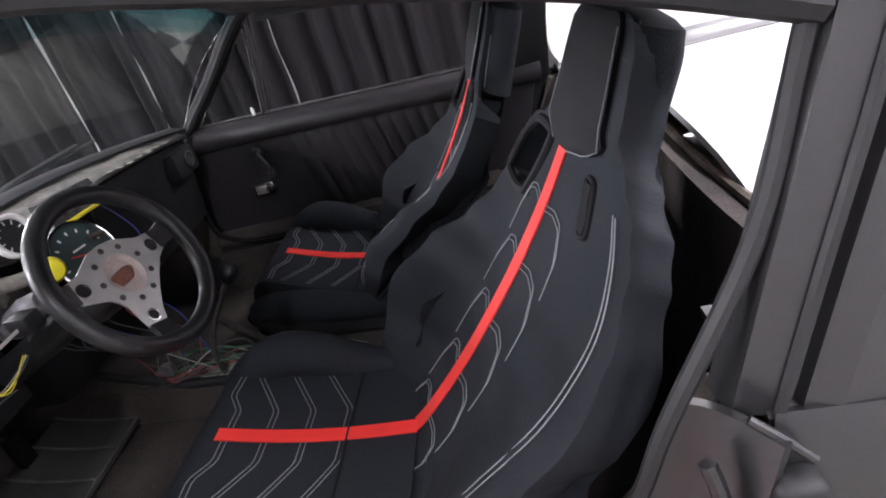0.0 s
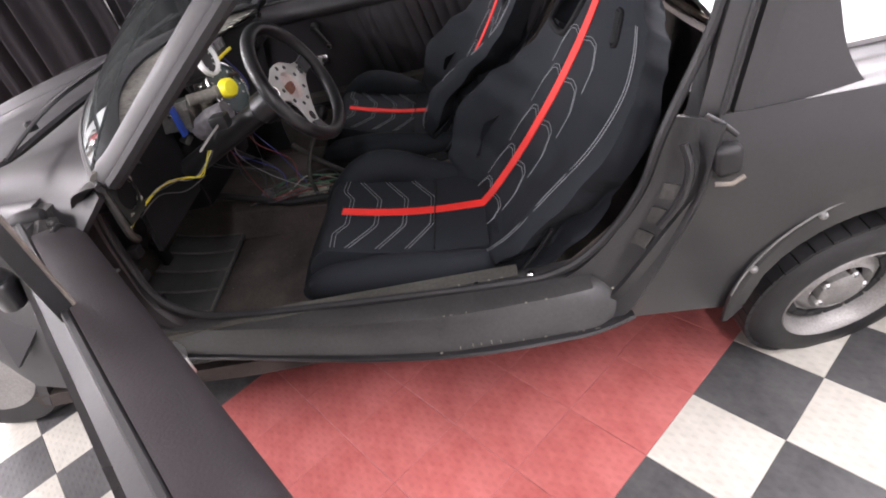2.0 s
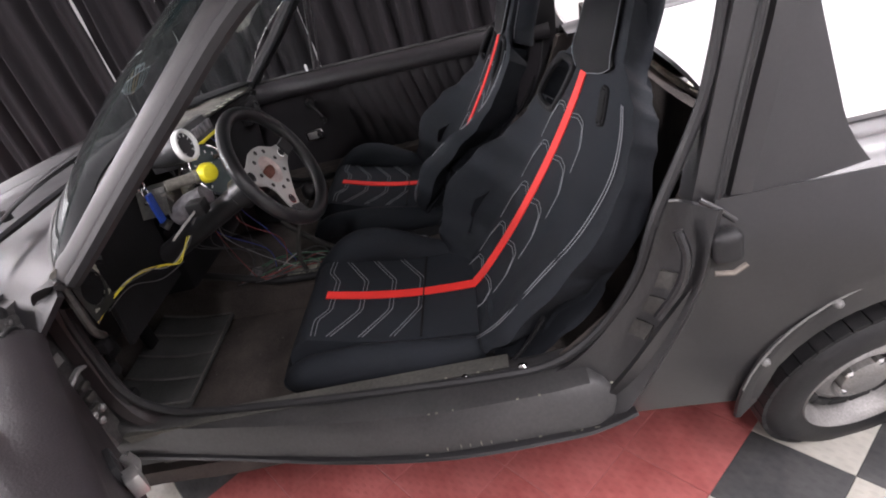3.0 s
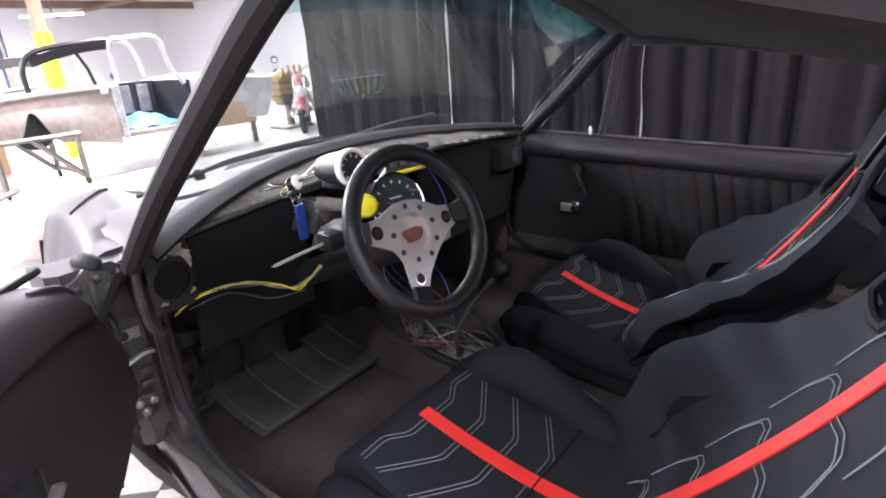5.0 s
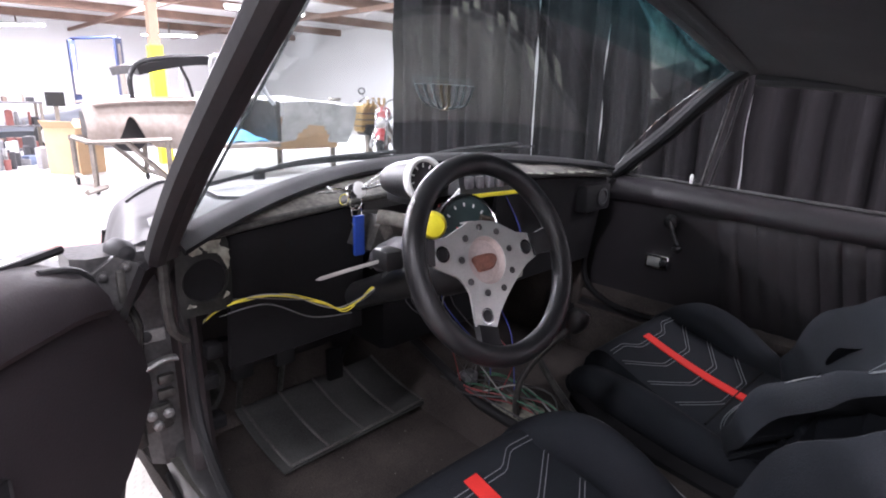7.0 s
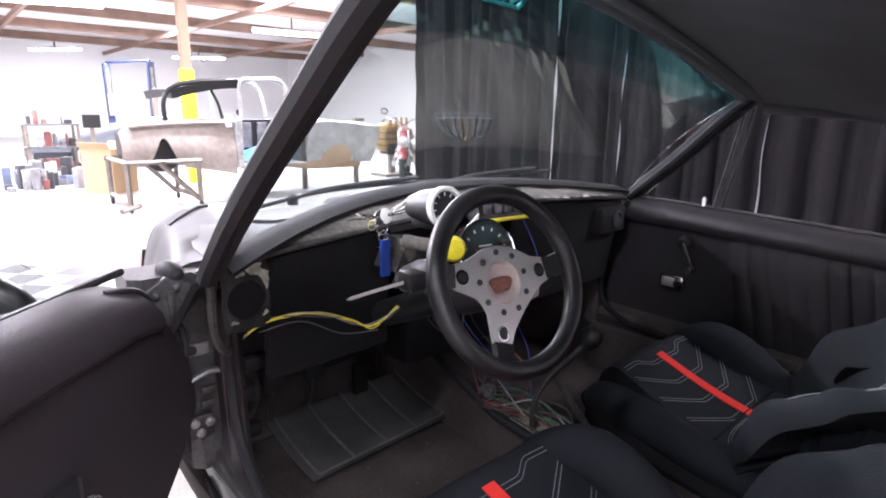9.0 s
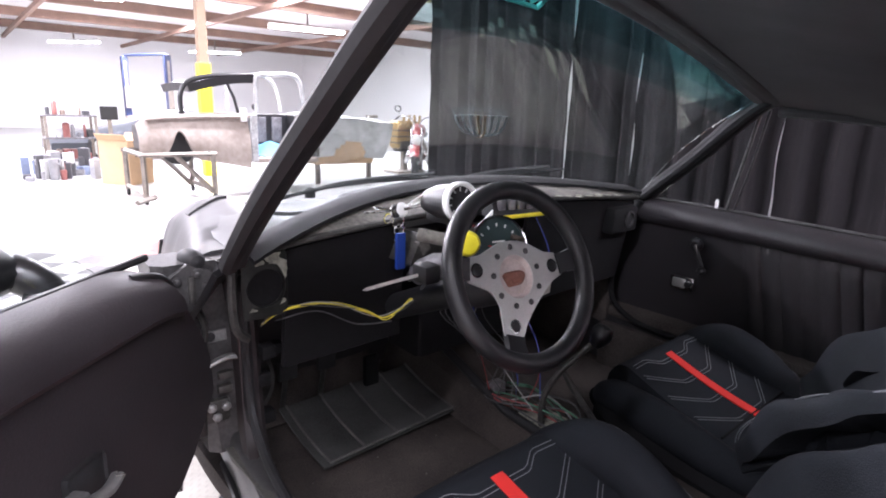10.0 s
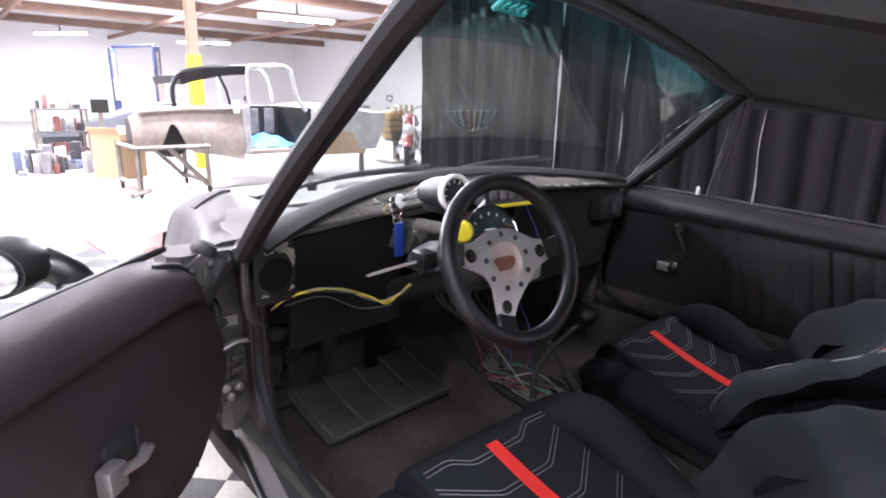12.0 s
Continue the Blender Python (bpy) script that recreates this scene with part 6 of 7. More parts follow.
    part("cushion_seam", tube([cush(0.718, lerp(-0.95, 0.95, i / 12), 0.002) for i in range(13)], 0.003, 6), CLOTH2, seat, "seam across the cushion")

    # headrest: a thick block with a smooth front pad
    def block(u, v):
        s = lerp(0.735, 1.0, u)
        a = 2 * math.pi * v
        w = steps(s, HALF) * 1.02
        ca, sa = math.cos(a), math.sin(a)
        e = lambda q: math.copysign(abs(q) ** 0.6, q)
        p = cl(s) + cn(s) * (0.045 * e(sa) - 0.038) * (1.0 if u < 0.9 else 1 - 2.5 * (u - 0.9))
        return Vector((SX0 + slide + p.x - upright * s - yaw * e(ca) * w, SY0 + skew * 0.44 + e(ca) * w + lean * s, p.z))

    part("headrest", loft([[block(i / 16, k / 28) for k in range(28)] for i in range(17)]), CLOTH, seat, "thick black headrest block")

    def pad(u, v):
        s = lerp(0.722, 0.985, u)
        hw = 0.100 * (math.sqrt(max(0.12, 1 - (1 - min(1, u / 0.18)) ** 2))) * (1 - 0.22 * max(0, (u - 0.85) / 0.15) ** 2)
        k = (2 * v - 1) * hw / steps(s, HALF)
        return back(s, k, 0.008 + 0.016 * math.sin(math.pi * v) ** 0.5 * math.sin(math.pi * min(1, max(0.02, u))) ** 0.4)

    part("headrest_pad", sheet(pad, 20, 12, 0.02), CLOTH2, seat, "smooth black headrest pad")

    def stitch(f, pts, width):
        for d in (-width, width):
            p = [f(a + d, b, 0.0032) for a, b in pts]
            q = [p[0]] + [a.lerp(b, k) for a, b in zip(p, p[1:]) for k in (0.12, 0.88)] + [p[-1]]
            part("stitching", tube(q, 0.0009, 5), THREAD, seat)

    for s in (-1, 1):
        for k in range(4):
            c = 0.235 + 0.155 * k
            stitch(cush, [(c + 0.005, s * 0.10), (c + 0.005, s * 0.36), (c - 0.05, s * 0.60), (c - 0.125 + (0.08 if k == 0 else 0), s * 0.93)], 0.010)
        for k in range(5):
            c = 0.15 + 0.112 * k
            w = 0.298 / steps(c, HALF)
            stitch(back, [(c, s * 0.07), (c + 0.010, s * 0.17 * w), (c + 0.002, s * 0.27 * w), (c - 0.045, s * 0.335 * w), (c - 0.10, s * 0.34 * w)], 0.005)
        for d in (0.0, 0.028) if s < 0 else ():
            part("edge_stitch", tube(smooth_path([back(a, s * (0.76 + d + b), 0.003) for a, b in ((0.03, 0.06), (0.10, 0.08), (0.2, 0.09), (0.32, 0.09), (0.42, 0.10), (0.50, 0.11), (0.57, 0.12), (0.64, 0.11), (0.70, 0.08))], 6), 0.0010, 5), THREAD, seat)
        part("headrest_stitch", tube([pad(a, 0.5 + s * 0.5) + Vector((-0.003, 0, 0.001)) for a in (0.0, 0.03, 0.06, 0.1, 0.16, 0.3, 0.5, 0.7, 0.9)], 0.0010, 5), THREAD, seat)
        part("block_stitch", tube([block(a, 0.25 - s * 0.185) + cn(0.85) * 0.002 for a in (0.02, 0.2, 0.4, 0.6, 0.8, 0.9)], 0.0009, 5), THREAD_DIM, seat)
    part("seat_pan", loft([[(SX0 + x, SY0 + y + skew * x, z) for x, y in ((0.0, -0.18), (0.48, -0.20), (0.58, -0.18), (0.58, 0.18), (0.48, 0.20), (0.0, 0.18))] for z in (0.275, 0.33, 0.37)]), CLOTH2, seat, "dark seat pan")
    part("back_root", loft([[(SX0 + slide + x + dx, SY0 + skew * 0.44 + y, z) for x, y in ((0.44, -0.20), (0.55, -0.23), (0.60, -0.18), (0.60, 0.18), (0.55, 0.23), (0.44, 0.20))] for z, dx in ((0.29, -0.02), (0.37, 0.0), (0.45, 0.045))]), CLOTH, seat, "lower corner of the backrest")
    for s in (-1, 1):
        part("slide_rail", bx((SX0 + 0.0, SY0 + s * 0.18 - 0.015, 0.248), (SX0 + 0.52, SY0 + s * 0.18 + 0.015, 0.276), 0.004), DARKSTEEL, seat, "steel slide rail")
        rl = part("recliner", lathe([(0.03, 0), (0.034, 0.004), (0.034, 0.014), (0.02, 0.018)], (SX0 + 0.50, SY0 + s * 0.250, 0.36), (0, s, 0), 18), BLACKP, seat, "black recliner joint")
        part("recliner_lever", tube(smooth_path([(SX0 + 0.50, SY0 + s * 0.268, 0.37), (SX0 + 0.55, SY0 + s * 0.287, 0.43), (SX0 + 0.61, SY0 + s * 0.30, 0.52)], 4), 0.008, 8, flat=0.6), BLACKP, rl, "black recliner lever")
        part("bracket", bx((SX0 + 0.44, SY0 + s * 0.278 - 0.006, 0.345), (SX0 + 0.53, SY0 + s * 0.278 + 0.008, 0.378), 0.006), BRIGHT, seat, "bright worn side bracket")
    return seat


racing_seat(0.005, -0.395, 0.12, 0.36, 0.0, 0.10, 0.0, 1.0)
racing_seat(-0.085, 0.40, 0.05, 1.0, -0.03, -0.02, -0.18, 0.0, 0.045)

# dirt lying on the carpet and chips along the sill
rd = random.Random(21)
vs, fs = [], []
for k in range(70):
    x, y = rd.uniform(-0.45, 0.85), -0.655 + rd.uniform(-0.01, 0.12) * rd.random()
    r, o, z = rd.uniform(0.0012, 0.0035), len(vs), 0.30
    if k % 3:
        x, y, z = rd.uniform(-0.68, 0.0), rd.uniform(-0.64, -0.14), 0.30
    z = 0.252
    vs += [(x + r, y, z), (x - r * 0.6, y + r * 0.9, z), (x - r * 0.5, y - r, z), (x, y, z + r)]
    fs += [(o, o + 1, o + 3), (o + 1, o + 2, o + 3), (o + 2, o, o + 3), (o, o + 2, o + 1)]
me = bpy.data.meshes.new("floor_debris")
me.from_pydata(vs, [], fs)
me.materials.append(DASHTOP)
tagged(new("floor_debris", me), "pale crumbs of dirt on the worn carpet", "debris", kind="stuff")
for k in range(26):
    x = rd.uniform(0.30, 0.72)
    y, z = ((-0.8385, 0.33), (-0.80, 0.4085), (-0.715, 0.4205))[k % 3]
    l_ = rd.uniform(0.002, 0.008)
    part("paint_chip", bx((x, y - 0.0015, z - 0.0008), (x + l_, y + 0.0015, z + 0.0016), 0), BARE, car, "pale chip in the paint", smooth=False)
for k in range(5):
    x = 0.36 + 0.022 * k + rd.uniform(0, 0.01)
    part("scratch", bx((x, -0.8405, 0.334), (x + 0.0014, -0.8375, 0.342 + 0.004 * (k % 2)), 0), BARE, car, "pale scratch on the sill edge", smooth=False)

# ---- shop floor tiles ----
TS = 0.2213
UD, VD = Vector((0.7193, 0.6947, 0)), Vector((0.6947, -0.7193, 0))
RC = Vector((-0.505, -0.633, 0))


def tile_colour(a, b):
    if (0 <= a < 5 and b >= 0) or -16 <= a <= -13:
        return TILE_R
    return TILE_K if (a + b) % 2 else TILE_W


def tile_mesh(name, material):
    h, t, e = TS / 2 - 0.0004, 0.012, 0.0012
    bm = loft([[(sx * (h - d), sy * (h - d), z) for sx, sy in ((-1, -1), (1, -1), (1, 1), (-1, 1))] for d, z in ((0, 0.0005), (0, t - e), (e, t))])
    bmesh.ops.recalc_face_normals(bm, faces=bm.faces)
    me = bpy.data.meshes.new(name)
    bm.to_mesh(me)
    bm.free()
    me.materials.append(material)
    return me


TM = {m.name: tile_mesh("tile", m) for m in (TILE_R, TILE_K, TILE_W)}
tiles = thing("tile_floor", (0.5, -1.0, 0), "interlocking red, charcoal and white plastic floor tiles", "floor tiles", kind="structure")
far = {TILE_R: ([], []), TILE_K: ([], []), TILE_W: ([], [])}
turn = Matrix((UD, VD * -1, (0, 0, 1))).transposed().to_4x4()
for a in range(-20, 20):
    for b in range(-20, 22):
        c = RC + VD * ((a + 0.5) * TS) + UD * ((b + 0.5) * TS)
        if not (-4.4 < c.x < X1 - 0.2 and -5.0 < c.y < 2.0) or (c.x < -3.0 and c.y > 1.0):
            continue
        m = tile_colour(a, b)
        if -1.2 < c.x < 2.5 and -2.1 < c.y < 0.1:
            ob = new("tile", TM[m.name])
            ob.parent = tiles
            ob.matrix_local = Matrix.Translation(c - Vector((0.5, -1.0, 0))) @ turn
        else:
            vs, fs = far[m]
            o = len(vs)
            h = TS / 2 - 0.0012
            for z in (0.0005, 0.012):
                for sx, sy in ((-1, -1), (1, -1), (1, 1), (-1, 1)):
                    vs.append(c + UD * (sx * h) + VD * (sy * h) + Vector((0, 0, z)) - Vector((0.5, -1.0, 0)))
            fs += [(o + 4, o + 5, o + 6, o + 7)] + [(o + i, o + (i + 1) % 4, o + 4 + (i + 1) % 4, o + 4 + i) for i in range(4)]
for m, (vs, fs) in far.items():
    me = bpy.data.meshes.new("outer_tiles")
    me.from_pydata(vs, [], fs)
    me.materials.append(m)
    ob = new("outer_tiles", me)
    ob.parent = tiles
    tagged(ob, kind="stuff")

# ---- the rest of the workshop ----
pst = thing("timber_post", (-8.7, 2.02, 0), "square timber roof post with a yellow painted guard", "post")
part("shaft", bx((-8.77, 1.95, 0.0), (-8.63, 2.09, CEIL - 0.37), 0.008), TIMBER, pst, smooth=False)
part("guard", bx((-8.79, 1.93, 0.0), (-8.61, 2.11, 1.72), 0.01), YPAINT, pst, "yellow painted guard", smooth=False)
lift = thing("car_lift", (-17.5, 3.4, 0), "blue two-post car lift", "car lift")
for lx, ly in ((-18.4, 3.0), (-16.6, 3.68)):
    cpost = part("column", bx((lx - 0.09, ly - 0.085, 0), (lx + 0.09, ly + 0.085, 2.35), 0.02), LIFTB, lift, smooth=False)
    part("foot_plate", bx((lx - 0.3, ly - 0.3, 0), (lx + 0.3, ly + 0.3, 0.03), 0), LIFTB, cpost, smooth=False)
    part("carriage", bx((lx + 0.088, ly - 0.07, 0.9), (lx + 0.16, ly + 0.07, 1.5), 0.01), STEELG, cpost, smooth=False)
    part("chain_guard", bx((lx + 0.088, ly - 0.03, 1.52), (lx + 0.11, ly + 0.03, 2.2), 0.004), STEELG, cpost, smooth=False)
part("crossbar", tube([(-18.4, 3.0, 2.37), (-16.6, 3.68, 2.37)], 0.03), LIFTB, lift)

shelf = thing("storage_shelf", (-10.7, 0.45, 0), "open steel shelf crowded with tools and boxes", "shelf")
for sx in (-10.95, -10.5):
    for sy in (0.10, 0.80):
        part("upright", bx((sx - 0.02, sy - 0.02, 0), (sx + 0.02, sy + 0.02, 0.86), 0), STEELG, shelf, smooth=False)
for sz in (0.12, 0.48, 0.84):
    part("shelf_board", bx((-10.98, 0.07, sz), (-10.47, 0.83, sz + 0.025), 0.003), DARKBOX, shelf, smooth=False)
CLUT = [mat("clutter_%s" % n, c, 0.6, 0, 0.3, 8, 60, 0.1) for n, c in (("red", (0.22, 0.08, 0.07)), ("white", (0.45, 0.45, 0.44)), ("blue", (0.13, 0.16, 0.24)), ("brown", (0.2, 0.15, 0.12)), ("black", (0.04, 0.04, 0.045)), ("grey", (0.22, 0.22, 0.23)), ("cream", (0.5, 0.46, 0.38)))]
rc = random.Random(11)
WORDS = ("red", "white", "blue", "brown", "black", "grey", "cream")
for sz in (0.145, 0.505, 0.865):
    y = 0.12
    while y < 0.72:
        w, h, k = rc.uniform(0.035, 0.12), rc.uniform(0.06, 0.27 if sz < 0.8 else 0.22), rc.choice((0, 1, 3, 4, 4, 5, 5, 6))
        r2 = w * 0.45
        kind = rc.random()
        x = rc.uniform(-10.75, -10.6)
        if kind < 0.45:
            whole("tin", lathe([(r2, 0.0), (r2, h * 0.9), (r2 * 0.92, h * 0.92), (r2 * 0.5, h)], (x, y + w / 2, sz), (0, 0, 1), 12), CLUT[k], "small %s tin standing on the steel shelf" % WORDS[k], "tin")
        else:
            whole("parts_box", bx((x - 0.09, y, sz), (x + 0.09, y + w * 0.95, sz + h * 0.8), 0.006), CLUT[k], "%s box of parts on the steel shelf" % WORDS[k], "box", smooth=False)
        y += w + rc.uniform(0.005, 0.03)
mon = thing("monitor", (-10.4, 1.22, 0), "dark flat screen on a grey stand beside the shelf", "monitor")
part("screen", bx((-10.42, 0.86, 0.80), (-10.38, 1.12, 1.02), 0.008), BLACKP, mon, smooth=False)
part("stand", bx((-10.44, 0.96, 0.0), (-10.40, 1.02, 0.80), 0), STEELG, mon, smooth=False)
for k in range(40):
    x, y = rc.uniform(-9.9, -8.9), rc.uniform(-0.35, 0.55)
    w, h, c = rc.uniform(0.05, 0.15), rc.uniform(0.06, 0.40), rc.choice((0, 1, 2, 4, 4, 4, 5, 5))
    if k % 3 == 0:
        whole("bucket", lathe([(w * 0.42, 0.0), (w * 0.5, h * 0.8), (w * 0.54, h * 0.82), (w * 0.46, h * 0.8)], (x, y, 0.0), (0, 0, 1), 12), CLUT[c], "%s bucket among the workshop clutter" % WORDS[c], "bucket")
    else:
        whole("crate", bx((x - w / 2, y - w / 2, 0.0), (x + w / 2, y + w / 2, h), 0.01, m=Matrix.Translation((x, y, 0)) @ Matrix.Rotation(rc.uniform(-0.6, 0.6), 4, "Z") @ Matrix.Translation((-x, -y, 0))), CLUT[c], "%s crate standing in the workshop clutter" % WORDS[c], "crate", smooth=False)

box = thing("cardboard_box", (-8.25, 0.75, 0), "tall open brown cardboard box", "box")
M = Matrix.Translation((-8.25, 0.75, 0)) @ Matrix.Rotation(radians(35), 4, "Z")
part("carton", bx((-0.24, -0.22, 0), (0.24, 0.22, 0.60), 0.006, m=M), CARD, box, smooth=False)
for s in (-1, 1):
    part("flap", bx((-0.24, s * 0.22 - 0.004, 0.60), (0.24, s * 0.22 + 0.004, 0.70), 0, m=M @ Matrix.Translation((0, s * 0.22, 0.6)) @ Matrix.Rotation(radians(-35 * s), 4, "X") @ Matrix.Translation((0, -s * 0.22, -0.6))), CARD, box, smooth=False)
part("printed_line", bx((0.2405, -0.1, 0.38), (0.242, 0.1, 0.40), 0, m=M), GRIME, box, "faint printed bar", smooth=False)

cart = thing("body_cart", (-6.3, 0.9, 0), "worn steel trolley on castors carrying a car body", "trolley")
fr = lambda a, b, r=0.030: tube([a, b], r, 4)
for x in (-6.25, -7.1):
    for y in (0.50, 1.26):
        part("leg", fr((x, y, 0.08), (x, y, 0.54)), STEELG, cart)
        part("castor", lathe([(0.04, -0.015), (0.045, 0), (0.04, 0.015)], (x, y, 0.045), (0, 1, 0), 14), RUBBER, cart)
    part("rail", fr((x, 0.46, 0.55), (x, 1.30, 0.55), 0.026), STEELG, cart)
    part("brace", fr((x, 0.84, 0.54), (x, 1.24, 0.10)), STEELG, cart)
for y in (0.50, 1.26):
    part("rail", fr((-6.25, y, 0.55), (-7.1, y, 0.55)), STEELG, cart)
    part("rail", fr((-6.25, y, 0.12), (-7.1, y, 0.12)), STEELG, cart)
part("fork", fr((-6.0, 0.35, 0.07), (-6.25, 0.6, 0.08)), STEELG, cart)

cv = thing("convertible_body", (-6.9, 1.7, 0.55), "stripped convertible car body in blotchy primer on a trolley", "car body")
def wing_side(u, v):
    low = lerp(0.50, 0.34, u ** 2)
    r = 0.16 * max(0, 1 - u / 0.09) ** 2
    return (-6.40 - 0.10 * (1 - math.sin(math.pi * min(1, 0.25 + v * 0.75))) - 0.6 * r, lerp(0.53, 1.79, u), lerp(low + r * 0.5, 0.99 - 0.05 * (1 - u) ** 4 - r * 0.4, v))


part("tail_side", sheet(wing_side, 150, 90, 0.03, lambda i, j: j < 58 * math.exp(-((i - 50) / 14) ** 2) and 26 < i < 77), RUSTP, cv, "blotchy rear wing with a wheel cut-out")
part("wheel_hub", lathe([(0.0, -0.06), (0.16, -0.06), (0.19, -0.03), (0.19, 0.03), (0.15, 0.05), (0.0, 0.04)], (-6.55, 0.95, 0.60), (1, 0, 0), 24), RUBBER, cv, "black tyre in the wheel cut-out")
part("tail_top", sheet(lambda u, v: (lerp(-6.43, -7.4, v), lerp(0.60, 1.85, u), 0.985 + 0.03 * math.sin(math.pi * v) - 0.05 * (1 - u) ** 3), 10, 10, 0.02), RUSTP, cv, "primer rear deck")
# black fill that puts shade behind the wheel cut-out
part("inner_well", bx((-7.2, 0.62, 0.56), (-6.62, 1.5, 0.85), 0.02), BLACKP, cv, "wheel well blackened for its shade")
part("door_post", bx((-6.50, 1.80, 0.42), (-6.42, 1.90, 1.02), 0.02), SILVERP, cv, smooth=False)
part("tub_floor", bx((-7.9, 1.86, 0.40), (-6.45, 2.75, 0.46), 0.01), RUSTP, cv, smooth=False)
# tub walls are coloured black to paint in the shade inside
part("tub_wall", bx((-7.45, 1.9, 0.46), (-7.40, 2.9, 1.0), 0.01), BLACKP, cv, "tub wall blackened for the shade inside", smooth=False)
part("tub_front", bx((-7.9, 2.74, 0.46), (-6.5, 2.8, 1.0), 0.02), BLACKP, cv, smooth=False)
for k in range(3):
    part("tub_rib", bx((-7.40, 2.02 + k * 0.24, 0.6), (-7.37, 2.18 + k * 0.24, 0.96), 0.012), DARKBOX, cv, smooth=False)
part("tarp", sheet(lambda u, v: (lerp(-7.35, -6.6, u), lerp(1.92, 2.7, v), 0.47 + 0.16 * math.sin(math.pi * u) * math.sin(math.pi * v) + 0.02 * math.sin(u * 13 + v * 17)), 10, 10, 0.01), TARP, cv, "blue sheet lying in the tub")
for bx_ in (-6.55,):
    part("roof_bow", tube(smooth_path([(bx_, 1.03, 1.0), (bx_, 1.03, 1.22), (bx_, 1.13, 1.37), (bx_, 1.40, 1.45), (bx_, 1.92, 1.48)], 6), 0.028, 8), BLACKP, cv, "black roof bow")
part("roof_shell", sheet(lambda u, v: (lerp(-6.52, -7.6, v), lerp(1.10, 1.92, u), 1.345 + 0.145 * math.sin(math.pi * 0.5 * u) + 0.02 * math.sin(math.pi * v)), 14, 8, 0.10), BLACKP, cv, "black hood panel")
part("roof_stay", tube([(-6.55, 1.55, 1.44), (-6.55, 1.66, 1.2), (-6.55, 1.70, 1.02)], 0.018), BLACKP, cv)
part("screen_frame", tube(smooth_path([(-6.5, 1.92, 1.02), (-6.5, 1.93, 1.45), (-6.5, 2.10, 1.50), (-6.5, 2.48, 1.49), (-6.5, 2.58, 1.15), (-6.5, 2.72, 0.95)], 5), 0.03), SILVERP, cv, "pale windscreen frame")
part("screen_frame", tube(smooth_path([(-7.6, 1.95, 1.05), (-7.6, 2.02, 1.48), (-7.6, 2.6, 1.49), (-7.6, 2.75, 1.05)], 5), 0.025), SILVERP, cv, "pale windscreen frame")
part("mirror", lathe([(0.03, 0), (0.045, 0.02), (0.03, 0.04)], (-6.7, 1.95, 1.10), (0, 1, 0), 12), BLACKP, cv)
part("cloth_rag", bx((-6.44, 1.68, 0.92), (-6.40, 1.76, 1.08), 0.015), WHITEP, cv)

sv = thing("grey_car_front", (-7.0, 3.4, 0), "mottled grey primed car front on low stands", "car body")
part("wing", sheet(lambda u, v: (-6.55 - 0.25 * (1 - math.sin(math.pi * (0.5 * v))) , lerp(2.88, 4.05, u), lerp(0.42, 0.97, v) + 0.03 * math.sin(u * 5)), 20, 10, 0.02, lambda i, j: (i - 9) ** 2 / 20 + j ** 2 / 16 < 1), SILVERP, sv, "mottled grey front wing with wheel arch")
part("bonnet", sheet(lambda u, v: (lerp(-6.8, -8.2, v), lerp(2.88, 4.1, u), 0.97 + 0.05 * math.sin(math.pi * v) + 0.03 * math.sin(u * 5)), 12, 8, 0.02), SILVERP, sv, "mottled grey bonnet")
part("inner_panel", bx((-7.4, 3.0, 0.3), (-7.0, 4.0, 0.75), 0.02), CARD, sv, "brown inner wing", smooth=False)
for y in (3.05, 3.95):
    part("stand", bx((-7.1, y - 0.03, 0), (-7.04, y + 0.03, 0.32), 0), STEELG, sv, smooth=False)
part("hinge_bits", bx((-7.0, 3.85, 1.0), (-6.9, 4.02, 1.05), 0.01), STEELG, sv, smooth=False)

gc = thing("slate_sports_car", (-12.5, 1.2, 0), "slate grey fastback car parked across the workshop", "car")
prof = [(0.25, 0.38), (0.65, 0.46), (1.25, 0.60), (1.75, 0.76), (2.25, 0.92), (2.95, 0.98), (3.55, 0.90), (4.15, 0.72), (4.55, 0.66)]
part("body", loft([[(-11.6, y, 0.18), (-11.5, y, 0.35), (-11.6, y, z * 0.72), (-11.85, y, z), (-12.8, y, z), (-13.05, y, z * 0.72), (-13.1, y, 0.18)] for y, z in prof]), SLATE, gc, "slate grey body")
part("side_window", slab([(1.85, 0.72), (2.3, 0.86), (2.85, 0.89), (3.15, 0.74)], "x", -11.60, -11.56), BLACKP, gc, "dark side window", smooth=False)
for y in (1.05, 3.75):
    wv = part("wheel", lathe([(0.2, -0.08), (0.26, -0.06), (0.26, 0.08), (0.2, 0.1)], (-11.58, y, 0.262), (1, 0, 0), 20), RUBBER, gc)
    part("rim", lathe([(0.17, 0.101), (0.1, 0.08), (0.0, 0.09)], (-11.58, y, 0.262), (1, 0, 0), 16), ALU, wv)

# motorcycle seen from its front wheel, running back behind the drape
mc = thing("motorcycle", (-6.95, 4.80, 0), "red and chrome motorcycle parked against the drape", "motorcycle")


def bike(a, b, z):
    """Place on the motorcycle: a back from the front axle, b to its side, height z."""
    return Vector((-6.95 - 0.75 * a + 0.66 * b, 4.80 + 0.66 * a + 0.75 * b, z))


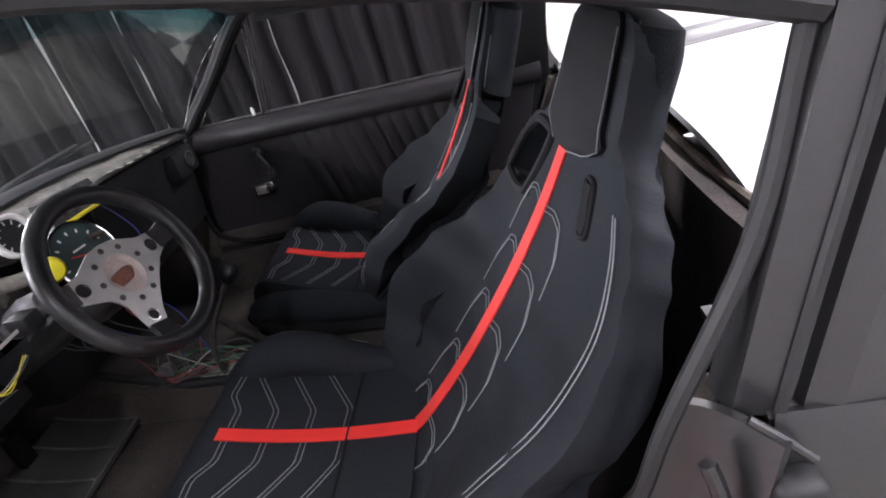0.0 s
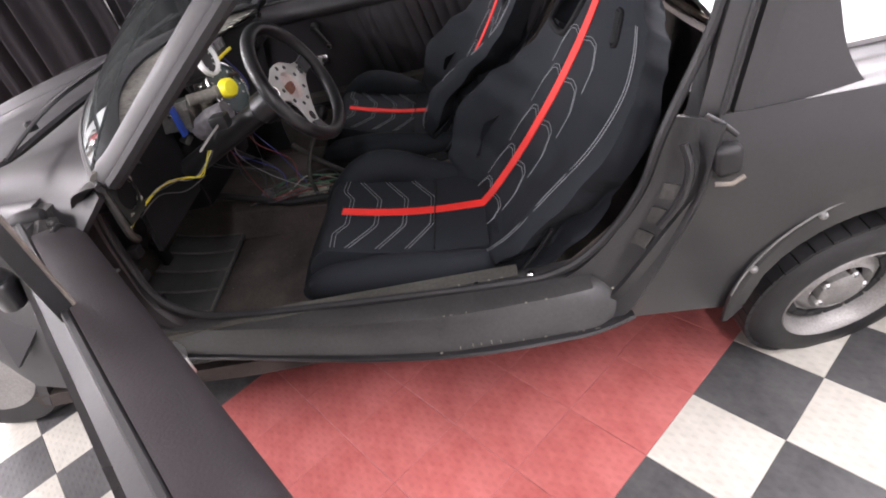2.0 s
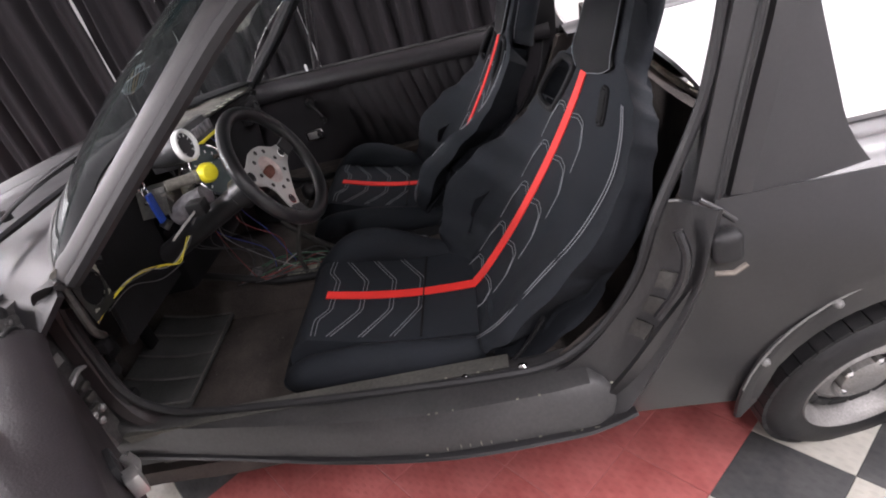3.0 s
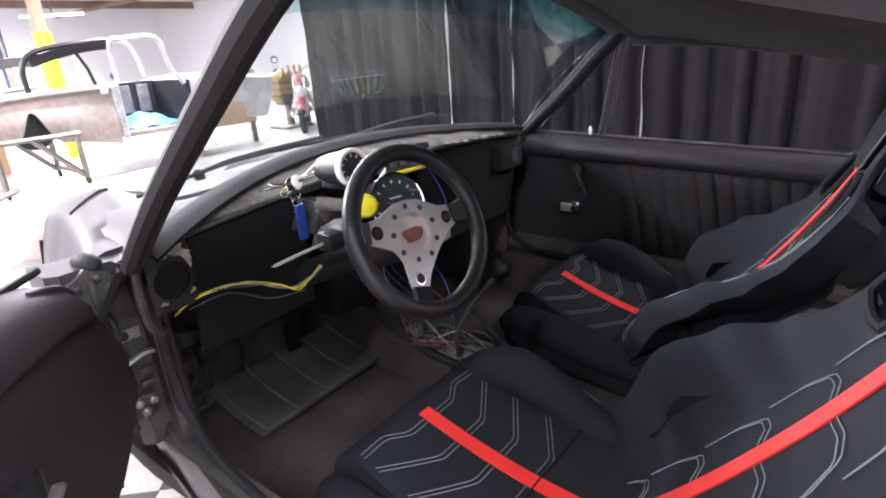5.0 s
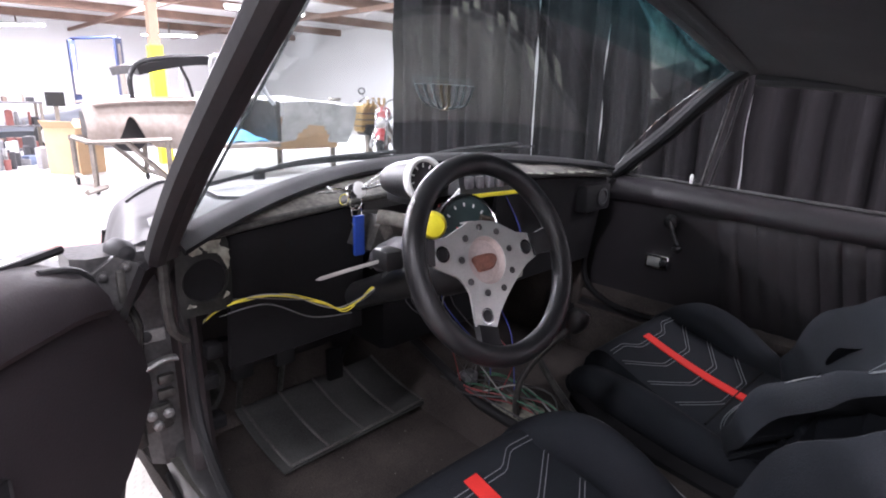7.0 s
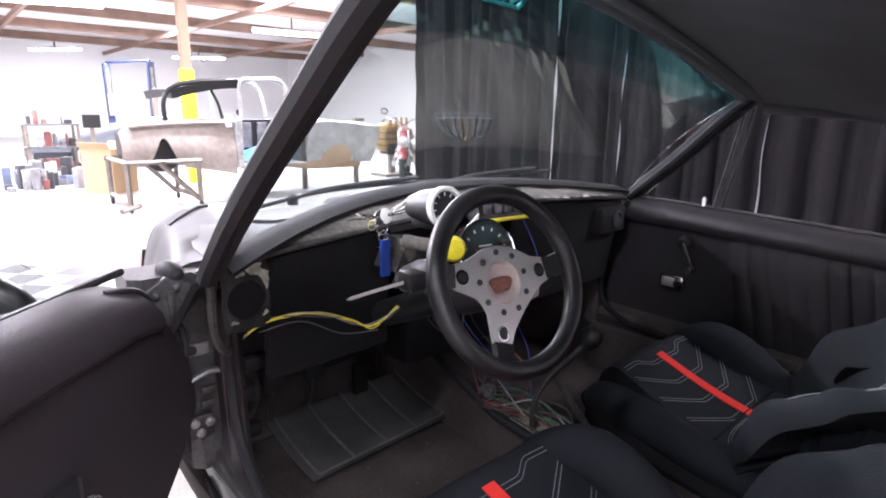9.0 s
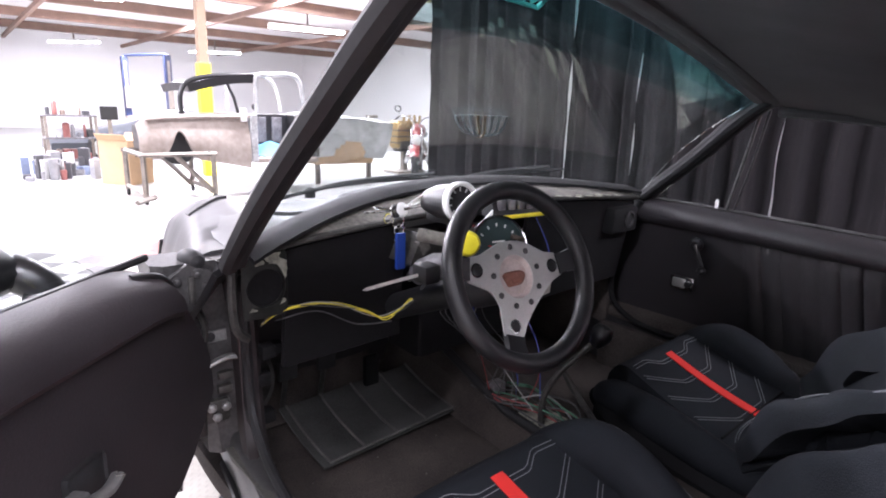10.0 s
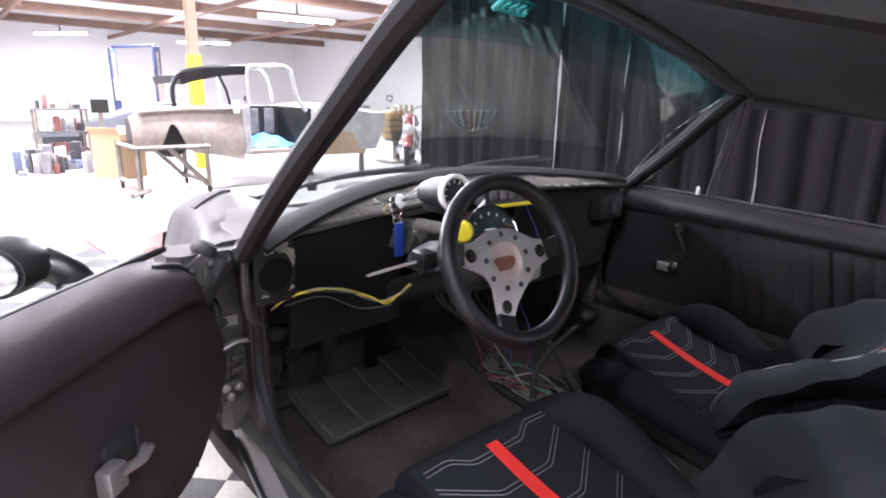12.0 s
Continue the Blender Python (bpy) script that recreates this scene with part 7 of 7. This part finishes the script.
for a0, nm in ((0.0, "front"), (1.35, "rear")):
    ty = part(nm + "_tyre", tube([bike(a0 + 0.235 * math.cos(t), 0, 0.287 + 0.235 * math.sin(t)) for t in (2 * math.pi * k / 28 for k in range(28))], 0.052, 10, True), RUBBER, mc, "black motorcycle tyre")
    part("rim", tube([bike(a0 + 0.185 * math.cos(t), 0, 0.287 + 0.185 * math.sin(t)) for t in (2 * math.pi * k / 24 for k in range(24))], 0.014, 8, True), CHROME, ty, "chrome wheel rim")
    part("hub", tube([bike(a0, -0.05, 0.287), bike(a0, 0.05, 0.287)], 0.03, 10), ALU, ty)
    for k in range(10):
        t = 2 * math.pi * k / 10
        part("spoke", tube([bike(a0, 0.02 * (-1) ** k, 0.287), bike(a0 + 0.18 * math.cos(t), 0, 0.287 + 0.18 * math.sin(t))], 0.003, 4), CHROME, ty)
    part("mudguard", sheet(lambda u, v, a0=a0: bike(a0 + 0.305 * math.cos(lerp(-0.2, 2.7, u)), lerp(-0.075, 0.075, v), 0.287 + (0.305 - 0.25 * (2 * v - 1) ** 2 * 0.12) * math.sin(lerp(-0.2, 2.7, u))), 16, 6, 0.006), REDP, mc, "red mudguard")
for b in (-1, 1):
    part("fork_leg", tube([bike(0, 0.085 * b, 0.287), bike(0.14, 0.085 * b, 0.55), bike(0.30, 0.085 * b, 0.86)], 0.022, 10), CHROME, mc, "chrome fork leg")
    part("handlebar", tube(smooth_path([bike(0.28, 0.03 * b, 0.86), bike(0.27, 0.10 * b, 1.0), bike(0.36, 0.27 * b, 1.05), bike(0.48, 0.36 * b, 1.0)], 5), 0.013, 8), CHROME, mc, "chrome handlebar")
    part("grip", tube([bike(0.44, 0.335 * b, 1.018), bike(0.53, 0.39 * b, 0.98)], 0.018, 8), RUBBER, mc, "black grip")
    ml = part("mirror", tube([bike(0.33 + 0.0, 0.33 * b + 0.05 * math.cos(t), 1.16 + 0.045 * math.sin(t)) for t in (2 * math.pi * k / 16 for k in range(16))], 0.012, 6, True), BLACKP, mc, "round black mirror")
    part("mirror_stem", tube([bike(0.36, 0.28 * b, 1.05), bike(0.33, 0.33 * b, 1.12)], 0.006, 6), CHROME, ml)
hl = part("headlight", lathe([(0.03, -0.10), (0.085, -0.05), (0.10, 0.0), (0.098, 0.012)], bike(0.10, 0, 0.66), (0.75, -0.66, 0.05), 22), CHROME, mc, "round chrome headlight")
part("lens", lathe([(0.0, 0.022), (0.06, 0.018), (0.09, 0.010)], bike(0.10, 0, 0.66), (0.75, -0.66, 0.05), 22), ALU, hl, "pale headlight lens")
part("fork_cover", loft([[bike(0.20 + dz * 0.45, 0.11 * k * math.cos(t), 0.60 + dz) + Vector((0.03 * math.sin(t), -0.03 * math.sin(t), 0)) for t in (2 * math.pi * i / 12 for i in range(12))] for dz, k in ((-0.08, 0.8), (0.0, 1.0), (0.14, 0.9), (0.2, 0.5))]), REDP, mc, "red fork cover")
part("tank", loft([[bike(a, 0.13 * r * math.cos(t), 0.80 + 0.11 * r * math.sin(t)) for t in (2 * math.pi * i / 14 for i in range(14))] for a, r in ((0.42, 0.4), (0.50, 0.9), (0.66, 1.1), (0.84, 0.8), (0.92, 0.4))]), REDP, mc, "red fuel tank")
part("engine", loft([[bike(a, b * k, z) for b, z in ((-0.15, 0.30), (0.15, 0.30), (0.17, 0.48), (0.09, 0.66), (-0.09, 0.66), (-0.17, 0.48))] for a, k in ((0.42, 0.8), (0.48, 1.0), (0.82, 1.0), (0.9, 0.8))]), STEELG, mc, "grimy engine", smooth=False)
for b in (-1, 1):
    part("exhaust", tube(smooth_path([bike(0.45, 0.10 * b, 0.5), bike(0.36, 0.17 * b, 0.36), bike(0.6, 0.20 * b, 0.22), bike(1.5, 0.22 * b, 0.25)], 5), 0.028, 8), CHROME, mc, "chrome exhaust pipe")
part("saddle", loft([[bike(a, w * b, z + c) for b, c in ((-1, 0.0), (-0.7, 0.06), (0.7, 0.06), (1, 0.0), (0.7, -0.04), (-0.7, -0.04))] for a, w, z in ((0.92, 0.08, 0.74), (1.1, 0.14, 0.70), (1.3, 0.14, 0.72), (1.4, 0.10, 0.74))]), LEATHER, mc, "black saddle")
eng = thing("engine_on_stand", (-7.9, 4.55, 0), "brass and rust coloured engine on a steel stand", "engine")
part("block", bx((-8.1, 4.25, 0.45), (-7.8, 4.75, 0.95), 0.06, 3), BRASS, eng)
for k in range(4):
    part("pipe", tube(smooth_path([(-7.8, 4.3 + k * 0.12, 0.85), (-7.7, 4.3 + k * 0.12, 0.95), (-7.72, 4.32 + k * 0.12, 1.05)], 4), 0.025), BRASS, eng)
part("stand_post", bx((-8.0, 4.45, 0), (-7.9, 4.55, 0.46), 0), STEELG, eng, smooth=False)
part("stand_foot", bx((-8.2, 4.2, 0), (-7.7, 4.8, 0.05), 0.01), STEELG, eng, smooth=False)
for k in range(3):
    part("cooling_fin", bx((-8.12, 4.23, 0.55 + k * 0.11), (-7.78, 4.77, 0.575 + k * 0.11), 0.008), GRIME, eng, "dirty cooling fin")
part("sump", bx((-8.05, 4.30, 0.40), (-7.78, 4.72, 0.60), 0.03), BLACKP, eng, "black sump")
eng.location.y += 0.80
